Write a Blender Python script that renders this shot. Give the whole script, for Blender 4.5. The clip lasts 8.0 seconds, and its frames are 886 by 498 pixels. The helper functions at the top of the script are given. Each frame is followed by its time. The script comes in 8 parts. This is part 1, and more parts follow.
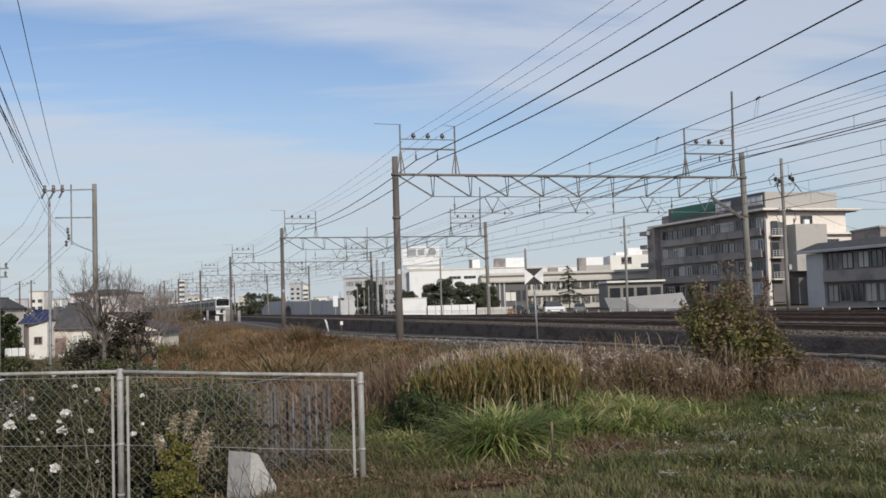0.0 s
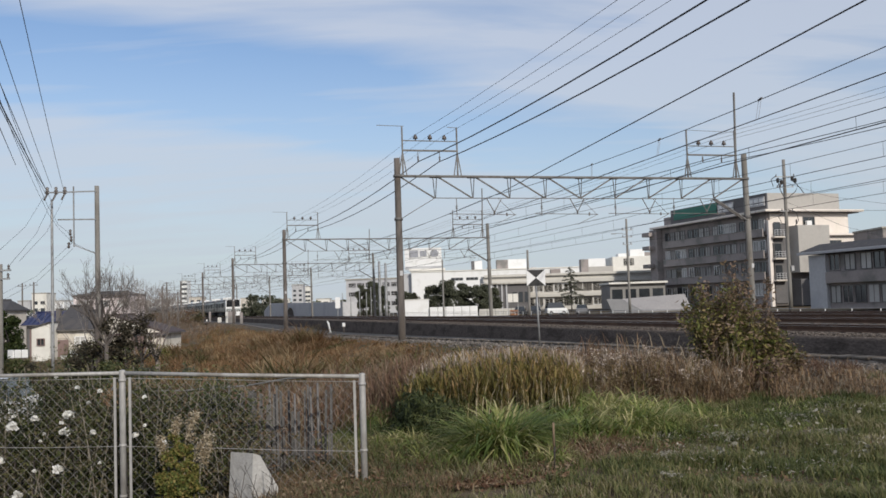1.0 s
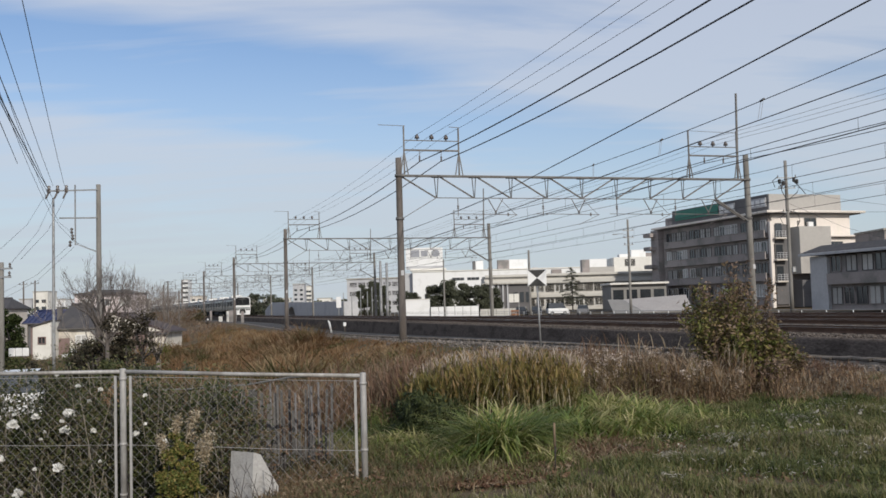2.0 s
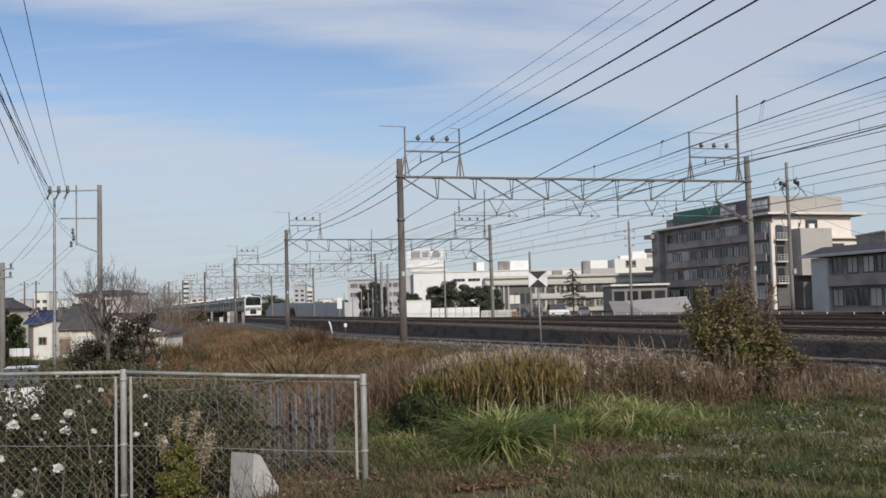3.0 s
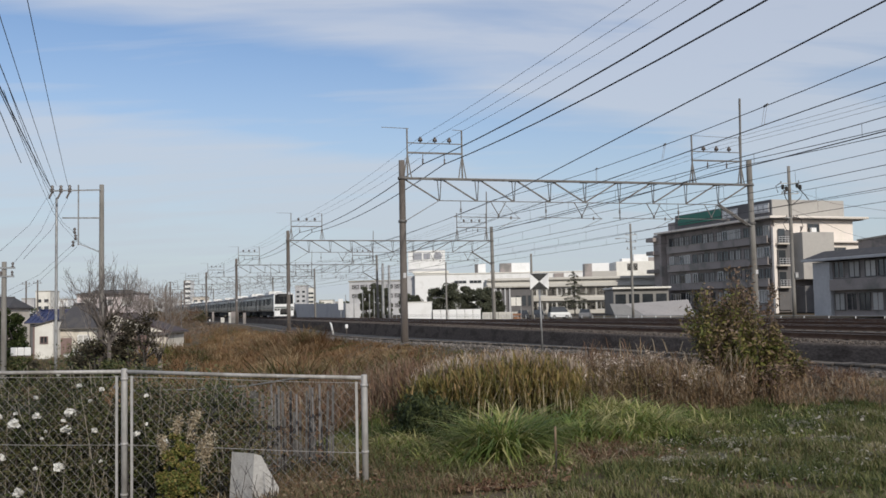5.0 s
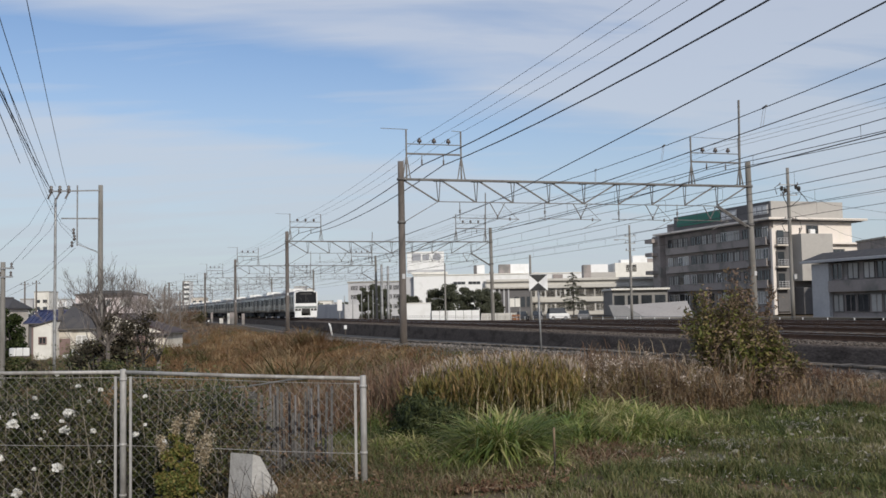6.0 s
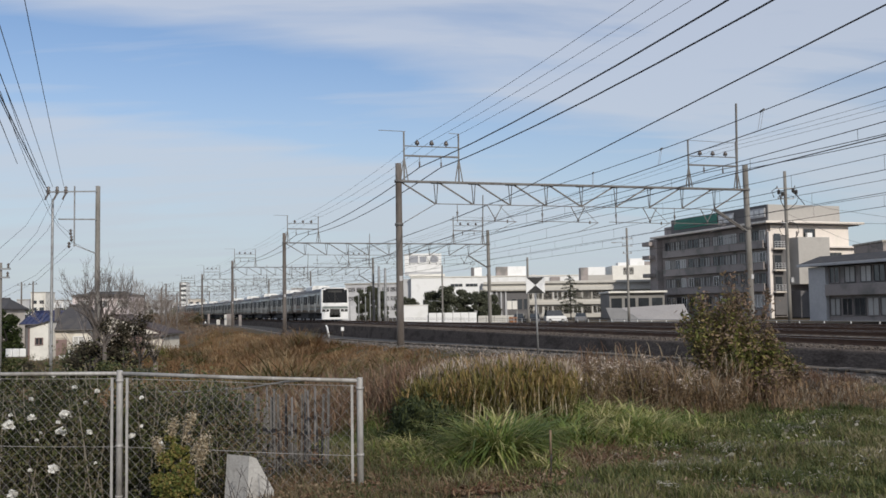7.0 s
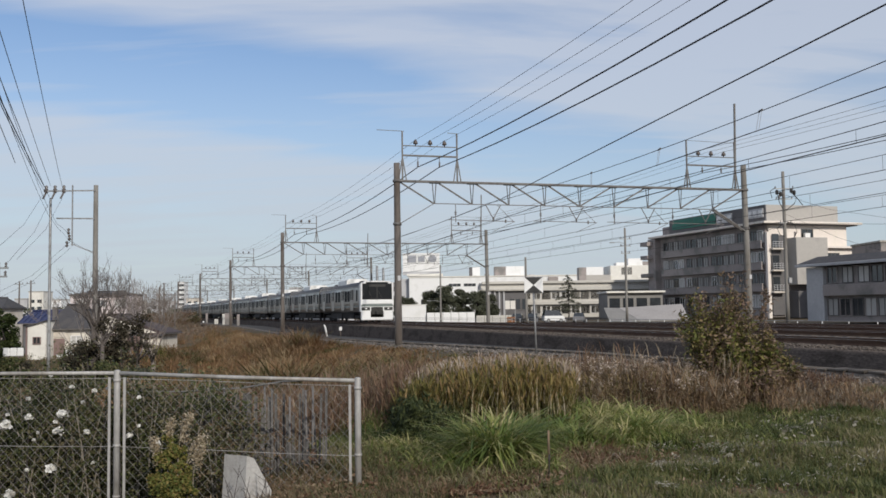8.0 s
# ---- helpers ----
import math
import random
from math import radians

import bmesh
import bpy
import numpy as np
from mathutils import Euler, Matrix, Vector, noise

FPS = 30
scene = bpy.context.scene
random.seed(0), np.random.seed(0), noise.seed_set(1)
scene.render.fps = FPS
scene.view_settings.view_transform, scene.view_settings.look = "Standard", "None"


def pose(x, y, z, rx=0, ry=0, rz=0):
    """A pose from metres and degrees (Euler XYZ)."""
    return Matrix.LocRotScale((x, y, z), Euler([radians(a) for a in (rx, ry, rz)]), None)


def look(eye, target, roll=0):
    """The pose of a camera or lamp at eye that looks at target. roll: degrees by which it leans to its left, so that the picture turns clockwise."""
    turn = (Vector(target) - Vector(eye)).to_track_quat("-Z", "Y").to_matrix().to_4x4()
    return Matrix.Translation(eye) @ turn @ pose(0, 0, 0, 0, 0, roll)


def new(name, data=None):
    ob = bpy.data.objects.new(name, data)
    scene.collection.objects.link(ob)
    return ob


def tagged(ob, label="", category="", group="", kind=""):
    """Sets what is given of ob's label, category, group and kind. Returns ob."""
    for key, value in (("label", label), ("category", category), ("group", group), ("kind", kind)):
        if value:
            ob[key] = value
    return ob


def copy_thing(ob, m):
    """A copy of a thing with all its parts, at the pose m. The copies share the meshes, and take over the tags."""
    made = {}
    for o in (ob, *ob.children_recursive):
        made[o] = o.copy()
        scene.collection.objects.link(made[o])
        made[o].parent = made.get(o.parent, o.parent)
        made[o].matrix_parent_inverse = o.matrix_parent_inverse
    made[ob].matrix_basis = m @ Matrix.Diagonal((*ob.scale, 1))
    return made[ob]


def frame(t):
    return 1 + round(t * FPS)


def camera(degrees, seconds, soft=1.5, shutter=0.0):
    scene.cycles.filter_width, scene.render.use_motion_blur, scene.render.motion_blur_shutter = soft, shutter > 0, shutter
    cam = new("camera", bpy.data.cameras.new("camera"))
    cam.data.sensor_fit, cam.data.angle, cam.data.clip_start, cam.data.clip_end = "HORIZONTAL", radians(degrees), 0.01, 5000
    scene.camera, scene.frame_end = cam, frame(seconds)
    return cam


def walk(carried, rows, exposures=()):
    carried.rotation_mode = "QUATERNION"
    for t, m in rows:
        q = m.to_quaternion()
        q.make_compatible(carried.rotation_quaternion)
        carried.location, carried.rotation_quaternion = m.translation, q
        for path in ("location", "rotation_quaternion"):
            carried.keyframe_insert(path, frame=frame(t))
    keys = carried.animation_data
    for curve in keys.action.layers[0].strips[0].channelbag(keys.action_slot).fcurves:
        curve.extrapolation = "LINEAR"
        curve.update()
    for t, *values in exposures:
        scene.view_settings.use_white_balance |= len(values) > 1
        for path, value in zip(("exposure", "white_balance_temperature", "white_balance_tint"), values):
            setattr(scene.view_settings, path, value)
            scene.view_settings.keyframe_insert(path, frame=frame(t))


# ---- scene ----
cam = camera(49.5, 8.0, soft=1.6)


def shot(x, y, z, yaw, pitch, roll):
    """A hand-held pose: yaw to the left of +y, pitch up, roll as in look()."""
    a, b = radians(yaw), radians(pitch)
    way = Vector((-math.sin(a) * math.cos(b), math.cos(a) * math.cos(b), math.sin(b)))
    return look((x, y, z), Vector((x, y, z)) + way, roll)


walk(cam, [
    (0.0, shot(-0.007, 0.001, 0.904, -0.017, 3.272, -1.792)),
    (0.5, shot(-0.004, -0.001, 0.900, 0.052, 3.373, -1.782)),
    (1.0, shot(-0.001, -0.008, 0.901, 0.112, 3.366, -1.835)),
    (1.5, shot(-0.004, 0.003, 0.898, 0.150, 3.347, -1.724)),
    (3.0, shot(0.001, -0.002, 0.901, 0.237, 3.429, -1.505)),
    (3.5, shot(-0.002, -0.001, 0.900, 0.280, 3.450, -1.425)),
    (4.0, shot(-0.006, -0.001, 0.905, 0.319, 3.344, -1.322)),
    (4.5, shot(-0.001, 0.004, 0.898, 0.354, 3.440, -1.198)),
    (6.0, shot(-0.002, -0.002, 0.896, 0.265, 3.596, -1.077)),
    (6.5, shot(0.001, -0.007, 0.904, 0.204, 3.612, -0.999)),
    (7.0, shot(0.000, -0.009, 0.898, 0.106, 3.721, -0.875)),
    (7.5, shot(-0.007, 0.010, 0.902, 0.022, 3.718, -0.873)),
    (8.0, shot(-0.000, 0.003, 0.900, -0.000, 3.703, -0.800)),
], ((0.0, 0.045), (1.7, 0.045), (2.9, 0.0), (8.0, 0.0)))

# ---- world, sun ----
SUN_WAY = Vector((0.42, -0.90, 0.50)).normalized()      # towards the sun
world = bpy.data.worlds.new("sky")
scene.world = world
world.use_nodes = True
wn, wl = world.node_tree.nodes, world.node_tree.links
wn.clear()


sky = wn.new("ShaderNodeTexSky")
sky.sky_type = "NISHITA"
sky.sun_disc = False
sky.sun_elevation = math.asin(SUN_WAY.z)
sky.sun_rotation = math.atan2(SUN_WAY.x, SUN_WAY.y)
sky.air_density, sky.dust_density, sky.ozone_density = 1.0, 0.6, 2.2
# thin streaky cirrus on a dome: the way is laid on a flat layer high above
tc = wn.new("ShaderNodeTexCoord")
sep = wn.new("ShaderNodeSeparateXYZ")
wl.new(tc.outputs["Generated"], sep.inputs[0])
up = wn.new("ShaderNodeMath"); up.operation = "ADD"; up.inputs[1].default_value = 0.16
wl.new(sep.outputs["Z"], up.inputs[0])
upc = wn.new("ShaderNodeMath"); upc.operation = "MAXIMUM"; upc.inputs[1].default_value = 0.05
wl.new(up.outputs[0], upc.inputs[0])
div = wn.new("ShaderNodeVectorMath"); div.operation = "DIVIDE"
comb = wn.new("ShaderNodeCombineXYZ")
for i in range(3):
    wl.new(upc.outputs[0], comb.inputs[i])
wl.new(tc.outputs["Generated"], div.inputs[0]); wl.new(comb.outputs[0], div.inputs[1])


def cloud_layer(rz, sx, sy, scale, detail, lo, hi, off=(0, 0, 0), dist=0.6):
    mp = wn.new("ShaderNodeMapping")
    mp.inputs["Rotation"].default_value = (0, 0, radians(rz))
    mp.inputs["Scale"].default_value = (sx, sy, 0.0)
    mp.inputs["Location"].default_value = off
    wl.new(div.outputs[0], mp.inputs[0])
    nz = wn.new("ShaderNodeTexNoise")
    nz.inputs["Scale"].default_value = scale
    nz.inputs["Detail"].default_value = detail
    nz.inputs["Roughness"].default_value = 0.52
    nz.inputs["Distortion"].default_value = dist
    wl.new(mp.outputs[0], nz.inputs["Vector"])
    mr = wn.new("ShaderNodeMapRange")
    mr.interpolation_type = "SMOOTHSTEP"
    mr.inputs["From Min"].default_value = lo
    mr.inputs["From Max"].default_value = hi
    wl.new(nz.outputs["Fac"], mr.inputs["Value"])
    return mr.outputs["Result"]


# cirrus lies in long bands, bent by noise; fine streaks run along them
bend = cloud_layer(37, 0.5, 1.0, 0.9, 4, 0.2, 0.8, (0.4, 0.2, 0), 0.4)
dot = wn.new("ShaderNodeVectorMath"); dot.operation = "DOT_PRODUCT"
dot.inputs[1].default_value = (-0.607, 0.795, 0.0)
wl.new(div.outputs[0], dot.inputs[0])
off = wn.new("ShaderNodeMath"); off.operation = "MULTIPLY_ADD"
wl.new(bend, off.inputs[0]); off.inputs[1].default_value = 0.36; off.inputs[2].default_value = -0.18
pos = wn.new("ShaderNodeMath"); pos.operation = "ADD"
wl.new(dot.outputs["Value"], pos.inputs[0]); wl.new(off.outputs[0], pos.inputs[1])
unitv = wn.new("ShaderNodeMapRange")
unitv.inputs["From Min"].default_value, unitv.inputs["From Max"].default_value = 1.0, 5.0
wl.new(pos.outputs[0], unitv.inputs["Value"])
bands = wn.new("ShaderNodeValToRGB")
bands.color_ramp.interpolation = "EASE"
els = bands.color_ramp.elements
els[0].position, els[0].color = 0.0, (0.62,) * 3 + (1,)
els[1].position, els[1].color = 1.0, (0.5,) * 3 + (1,)
for q, v in ((0.2, 0.72), (0.265, 0.16), (0.32, -0.12), (0.37, 0.16), (0.44, 0.72), (0.53, 0.68), (0.66, 0.42)):
    e = els.new(q); e.color = (v, v, v, 1)
wl.new(unitv.outputs[0], bands.inputs["Fac"])
fine = cloud_layer(-37, 0.45, 2.6, 2.4, 7, 0.30, 0.78, (2.3, 1.2, 0), 0.5)
soft_ = cloud_layer(-30, 0.7, 1.6, 1.6, 6, 0.30, 0.72, (5.1, 0.7, 0), 0.8)
add = wn.new("ShaderNodeMath"); add.operation = "MULTIPLY_ADD"
wl.new(fine, add.inputs[0]); add.inputs[1].default_value = 0.42; wl.new(bands.outputs["Color"], add.inputs[2])
add2 = wn.new("ShaderNodeMath"); add2.operation = "MULTIPLY_ADD"; add2.use_clamp = True
wl.new(soft_, add2.inputs[0]); add2.inputs[1].default_value = 0.3; wl.new(add.outputs[0], add2.inputs[2])
amount = wn.new("ShaderNodeMath"); amount.operation = "MULTIPLY_ADD"; amount.inputs[1].default_value = 1.2; amount.inputs[2].default_value = -0.52; amount.use_clamp = True
wl.new(add2.outputs[0], amount.inputs[0])
mix = wn.new("ShaderNodeMix"); mix.data_type = "RGBA"
wl.new(amount.outputs[0], mix.inputs["Factor"])
tint = wn.new("ShaderNodeMix"); tint.data_type = "RGBA"; tint.blend_type = "MULTIPLY"
tint.inputs["Factor"].default_value = 1.0
wl.new(sky.outputs[0], tint.inputs["A"]); tint.inputs["B"].default_value = (0.935, 0.935, 1.0, 1)
wl.new(tint.outputs["Result"], mix.inputs["A"])
mix.inputs["B"].default_value = (5.3, 5.62, 6.3, 1)
bg = wn.new("ShaderNodeBackground")
bg.inputs["Strength"].default_value = 0.115
# pale haze towards the horizon
hz = wn.new("ShaderNodeMapRange"); hz.interpolation_type = "SMOOTHSTEP"
hz.inputs["From Min"].default_value, hz.inputs["From Max"].default_value = 0.30, -0.02
hz.inputs["To Min"].default_value, hz.inputs["To Max"].default_value = 0.0, 0.85
wl.new(sep.outputs["Z"], hz.inputs["Value"])
mix2 = wn.new("ShaderNodeMix"); mix2.data_type = "RGBA"
wl.new(hz.outputs[0], mix2.inputs["Factor"])
wl.new(mix.outputs["Result"], mix2.inputs["A"])
mix2.inputs["B"].default_value = (4.25, 4.85, 5.45, 1)
wl.new(mix2.outputs["Result"], bg.inputs["Color"])
wout = wn.new("ShaderNodeOutputWorld")
wl.new(bg.outputs[0], wout.inputs[0])

sun_data = bpy.data.lights.new("sun", "SUN")
sun_data.energy, sun_data.angle, sun_data.color = 3.0, radians(0.8), (1.0, 0.93, 0.82)
sun = new("sun", sun_data)
sun.matrix_world = look(SUN_WAY * 100, (0, 0, 0))
scene.view_settings.exposure = 0.0

# ---- materials ----
def material(name, color, rough=0.6, metal=0.0, vary=0.12, scale=4.0, bump=0.0, bump_scale=40.0, second=None, amount=0.5,
             island=0.0, obj=0.0, spec=0.5, alpha_glass=False, stretch=(1, 1, 1)):
    """A procedural surface: base colour with stains at two scales, an optional second colour in patches, and fine relief."""
    m = bpy.data.materials.new(name)
    m.use_nodes = True
    nt = m.node_tree
    n, l = nt.nodes, nt.links
    b = n["Principled BSDF"]
    b.inputs["Roughness"].default_value = rough
    b.inputs["Metallic"].default_value = metal
    b.inputs["Specular IOR Level"].default_value = spec
    tco = n.new("ShaderNodeTexCoord")
    mp = n.new("ShaderNodeMapping")
    mp.inputs["Scale"].default_value = stretch
    l.new(tco.outputs["Object"], mp.inputs[0])
    big = n.new("ShaderNodeTexNoise")
    big.inputs["Scale"].default_value, big.inputs["Detail"].default_value = scale, 5
    small = n.new("ShaderNodeTexNoise")
    small.inputs["Scale"].default_value, small.inputs["Detail"].default_value = scale * 9, 3
    for t in (big, small):
        l.new(mp.outputs[0], t.inputs["Vector"])
    c = Vector(color)
    base = n.new("ShaderNodeMix"); base.data_type = "RGBA"
    other = second if second else tuple(c * (1 - vary))
    base.inputs["A"].default_value = (*color, 1)
    base.inputs["B"].default_value = (*other, 1)
    ramp = n.new("ShaderNodeMapRange"); ramp.interpolation_type = "SMOOTHSTEP"
    ramp.inputs["From Min"].default_value, ramp.inputs["From Max"].default_value = 0.62 - amount * 0.3, 0.74 - amount * 0.2
    l.new(big.outputs["Fac"], ramp.inputs["Value"])
    l.new(ramp.outputs[0], base.inputs["Factor"])
    hsv = n.new("ShaderNodeHueSaturation")
    l.new(base.outputs["Result"], hsv.inputs["Color"])
    val = n.new("ShaderNodeMapRange")
    val.inputs["From Min"].default_value, val.inputs["From Max"].default_value = 0.25, 0.75
    val.inputs["To Min"].default_value, val.inputs["To Max"].default_value = 1 - vary, 1 + vary
    l.new(small.outputs["Fac"], val.inputs["Value"])
    last = val.outputs[0]
    for w, kind, sock in ((island, "ShaderNodeNewGeometry", "Random Per Island"), (obj, "ShaderNodeObjectInfo", "Random")):
        if w:
            g = n.new(kind)
            r = n.new("ShaderNodeMapRange")
            r.inputs["To Min"].default_value, r.inputs["To Max"].default_value = 1 - w, 1 + w
            l.new(g.outputs[sock], r.inputs["Value"])
            mul = n.new("ShaderNodeMath"); mul.operation = "MULTIPLY"
            l.new(last, mul.inputs[0]); l.new(r.outputs[0], mul.inputs[1])
            last = mul.outputs[0]
    l.new(last, hsv.inputs["Value"])
    l.new(hsv.outputs[0], b.inputs["Base Color"])
    if bump:
        bn = n.new("ShaderNodeTexNoise")
        bn.inputs["Scale"].default_value, bn.inputs["Detail"].default_value = bump_scale, 4
        l.new(mp.outputs[0], bn.inputs["Vector"])
        bp = n.new("ShaderNodeBump")
        bp.inputs["Strength"].default_value, bp.inputs["Distance"].default_value = bump, 0.02
        l.new(bn.outputs["Fac"], bp.inputs["Height"])
        l.new(bp.outputs[0], b.inputs["Normal"])
    return m


def leafy(name, colors, rough=0.65, translucent=0.3, patch=0.35, pscale=0.9, grain=1.0):
    """Leaves and blades: each island takes its own colour out of the given ones, in patches over the ground."""
    m = bpy.data.materials.new(name)
    m.use_nodes = True
    nt = m.node_tree
    n, l = nt.nodes, nt.links
    b = n["Principled BSDF"]
    b.inputs["Roughness"].default_value = rough
    b.inputs["Specular IOR Level"].default_value = 0.25
    geo = n.new("ShaderNodeNewGeometry")
    nz = n.new("ShaderNodeTexNoise")
    nz.inputs["Scale"].default_value, nz.inputs["Detail"].default_value = pscale, 4
    tco = n.new("ShaderNodeTexCoord")
    l.new(tco.outputs["Object"], nz.inputs["Vector"])
    mixv = n.new("ShaderNodeMath"); mixv.operation = "MULTIPLY_ADD"
    nm = n.new("ShaderNodeMapRange")
    nm.inputs["From Min"].default_value, nm.inputs["From Max"].default_value = 0.3, 0.7
    nm.inputs["To Min"].default_value, nm.inputs["To Max"].default_value = 0.5 - grain / 2 - patch, 0.5 - grain / 2 + patch
    l.new(nz.outputs["Fac"], nm.inputs["Value"])
    l.new(geo.outputs["Random Per Island"], mixv.inputs[0])
    mixv.inputs[1].default_value = grain
    l.new(nm.outputs[0], mixv.inputs[2])
    ramp = n.new("ShaderNodeValToRGB")
    els = ramp.color_ramp.elements
    els[0].position, els[1].position = 0.0, 1.0
    els[0].color, els[1].color = (*colors[0], 1), (*colors[-1], 1)
    for i, c in enumerate(colors[1:-1], 1):
        e = els.new(i / (len(colors) - 1)); e.color = (*c, 1)
    l.new(mixv.outputs[0], ramp.inputs["Fac"])
    l.new(ramp.outputs["Color"], b.inputs["Base Color"])
    tr = n.new("ShaderNodeBsdfTranslucent")
    l.new(ramp.outputs["Color"], tr.inputs["Color"])
    ms = n.new("ShaderNodeMixShader"); ms.inputs[0].default_value = translucent
    l.new(b.outputs[0], ms.inputs[1]); l.new(tr.outputs[0], ms.inputs[2])
    l.new(ms.outputs[0], n["Material Output"].inputs["Surface"])
    return m


GROUND = material("soil", (0.105, 0.078, 0.052), 0.95, vary=0.3, scale=0.5, second=(0.085, 0.075, 0.04), bump=0.6, bump_scale=9, spec=0.2)
BALLAST = material("ballast", (0.115, 0.088, 0.072), 0.95, vary=0.45, scale=1.2, second=(0.08, 0.06, 0.05), bump=1.0, bump_scale=14, spec=0.2)
DARK_GRAVEL = material("dark_gravel", (0.075, 0.072, 0.072), 0.95, vary=0.35, scale=0.6, second=(0.055, 0.052, 0.05), bump=0.8, bump_scale=16, spec=0.2)
TROUGH_LID = material("trough_lid", (0.17, 0.15, 0.13), 0.95, vary=0.25, scale=1.4, second=(0.10, 0.085, 0.07), amount=0.6, bump=0.3, spec=0.1, obj=0.35)
DARK_WALL = material("dark_wall", (0.118, 0.098, 0.086), 1.0, vary=0.4, scale=0.8, second=(0.08, 0.066, 0.058), bump=0.8, bump_scale=10, stretch=(1, 1, 3), spec=0.03)
STONE = material("ballast_stone", (0.118, 0.1, 0.088), 0.95, vary=0.3, scale=6, island=0.4, spec=0.2)
RUBBLE = material("rubble", (0.16, 0.142, 0.128), 0.95, vary=0.3, scale=6, island=0.45, spec=0.2)
RAIL = material("rail_steel", (0.10, 0.055, 0.035), 0.75, metal=0.3, vary=0.25, scale=2, second=(0.14, 0.08, 0.05))
RAIL_TOP = material("rail_head", (0.45, 0.42, 0.40), 0.35, metal=0.9, vary=0.1, scale=2)
SLEEPER = material("concrete_sleeper", (0.085, 0.07, 0.06), 0.9, vary=0.2, scale=3, obj=0.15)
CONCRETE = material("concrete", (0.40, 0.38, 0.34), 0.9, vary=0.15, scale=2, second=(0.27, 0.25, 0.22), bump=0.3, bump_scale=30)
POLE = material("pole_concrete", (0.135, 0.118, 0.107), 0.9, vary=0.15, scale=1.2, second=(0.085, 0.07, 0.06), bump=0.2, stretch=(1, 1, 0.25))
POLE_PALE = material("pole_concrete_pale", (0.21, 0.20, 0.185), 0.9, vary=0.12, scale=1.2, second=(0.155, 0.145, 0.13), bump=0.2, stretch=(1, 1, 0.25))
GALV = material("galvanised_steel", (0.33, 0.335, 0.34), 0.55, metal=0.5, vary=0.15, scale=3, second=(0.24, 0.235, 0.23))
GANTRY_STEEL = material("gantry_steel", (0.15, 0.145, 0.14), 0.65, metal=0.3, vary=0.2, scale=3, second=(0.11, 0.10, 0.095))
FENCE_STEEL = material("fence_galvanised", (0.36, 0.35, 0.34), 0.6, metal=0.2, vary=0.2, scale=4, second=(0.25, 0.235, 0.215), amount=0.6, stretch=(1, 1, 0.3))
STEEL_DARK = material("weathered_steel", (0.16, 0.15, 0.145), 0.7, metal=0.3, vary=0.2, scale=3)
WIRE = material("overhead_wire", (0.045, 0.042, 0.045), 0.6, metal=0.2, vary=0.1, scale=3)
CERAMIC = material("insulator", (0.10, 0.085, 0.08), 0.3, vary=0.1, scale=5)
WHITE = material("white_paint", (0.75, 0.75, 0.745), 0.55, vary=0.03, scale=0.6, second=(0.69, 0.69, 0.675), amount=0.35)
OFFWHITE = material("off_white_plaster", (0.70, 0.68, 0.63), 0.8, vary=0.06, scale=0.25, second=(0.60, 0.58, 0.53))
CREAM = material("cream_plaster", (0.62, 0.57, 0.51), 0.85, vary=0.07, scale=0.3, second=(0.48, 0.43, 0.37))
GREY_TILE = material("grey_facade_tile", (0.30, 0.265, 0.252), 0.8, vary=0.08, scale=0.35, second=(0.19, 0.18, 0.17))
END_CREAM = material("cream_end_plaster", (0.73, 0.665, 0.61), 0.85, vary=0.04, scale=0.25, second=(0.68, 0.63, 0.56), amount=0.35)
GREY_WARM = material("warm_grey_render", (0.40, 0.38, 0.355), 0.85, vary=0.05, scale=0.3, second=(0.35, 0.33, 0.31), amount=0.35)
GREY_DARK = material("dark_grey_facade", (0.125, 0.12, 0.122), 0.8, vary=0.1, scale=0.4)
GREY_PALE = material("pale_grey_panel", (0.46, 0.46, 0.47), 0.75, vary=0.08, scale=0.3, second=(0.40, 0.40, 0.42))
ROOF_DARK = material("dark_roof_tile", (0.058, 0.056, 0.061), 0.8, vary=0.2, scale=1.5, second=(0.075, 0.07, 0.07), bump=0.4, bump_scale=6)
ROOF_BLUE = material("blue_roof_tile", (0.022, 0.03, 0.085), 0.5, vary=0.2, scale=1.5, second=(0.035, 0.042, 0.11), bump=0.4, bump_scale=6)
ROOF_RED = material("brown_roof_tile", (0.062, 0.042, 0.042), 0.8, vary=0.25, scale=1.5, second=(0.05, 0.04, 0.042), bump=0.4, bump_scale=6)
GLASS = material("window_glass", (0.035, 0.04, 0.045), 0.08, vary=0.2, scale=0.4, spec=0.8, obj=0.3)
CURTAIN = material("window_curtain", (0.42, 0.41, 0.39), 0.7, vary=0.1, scale=0.6, obj=0.3)
GREEN_SIGN = material("green_sign", (0.02, 0.16, 0.11), 0.5, vary=0.08, scale=0.5)
LETTER_GREY = material("sign_mark_grey", (0.30, 0.31, 0.34), 0.6, vary=0.05, scale=1)
BLACK = material("black_paint", (0.02, 0.02, 0.02), 0.6, vary=0.1, scale=3)
STAINLESS = material("stainless_car_side", (0.34, 0.325, 0.31), 0.3, metal=1.0, vary=0.06, scale=0.6, second=(0.29, 0.275, 0.262), stretch=(1, 0.15, 1))
TRAIN_WHITE = material("train_front_white", (0.74, 0.74, 0.74), 0.3, vary=0.03, scale=1)
TRAIN_ROOF = material("train_roof_grey", (0.115, 0.115, 0.12), 0.7, vary=0.15, scale=0.6)
TRAIN_BAND = material("train_band", (0.16, 0.19, 0.18), 0.4, vary=0.06, scale=1)
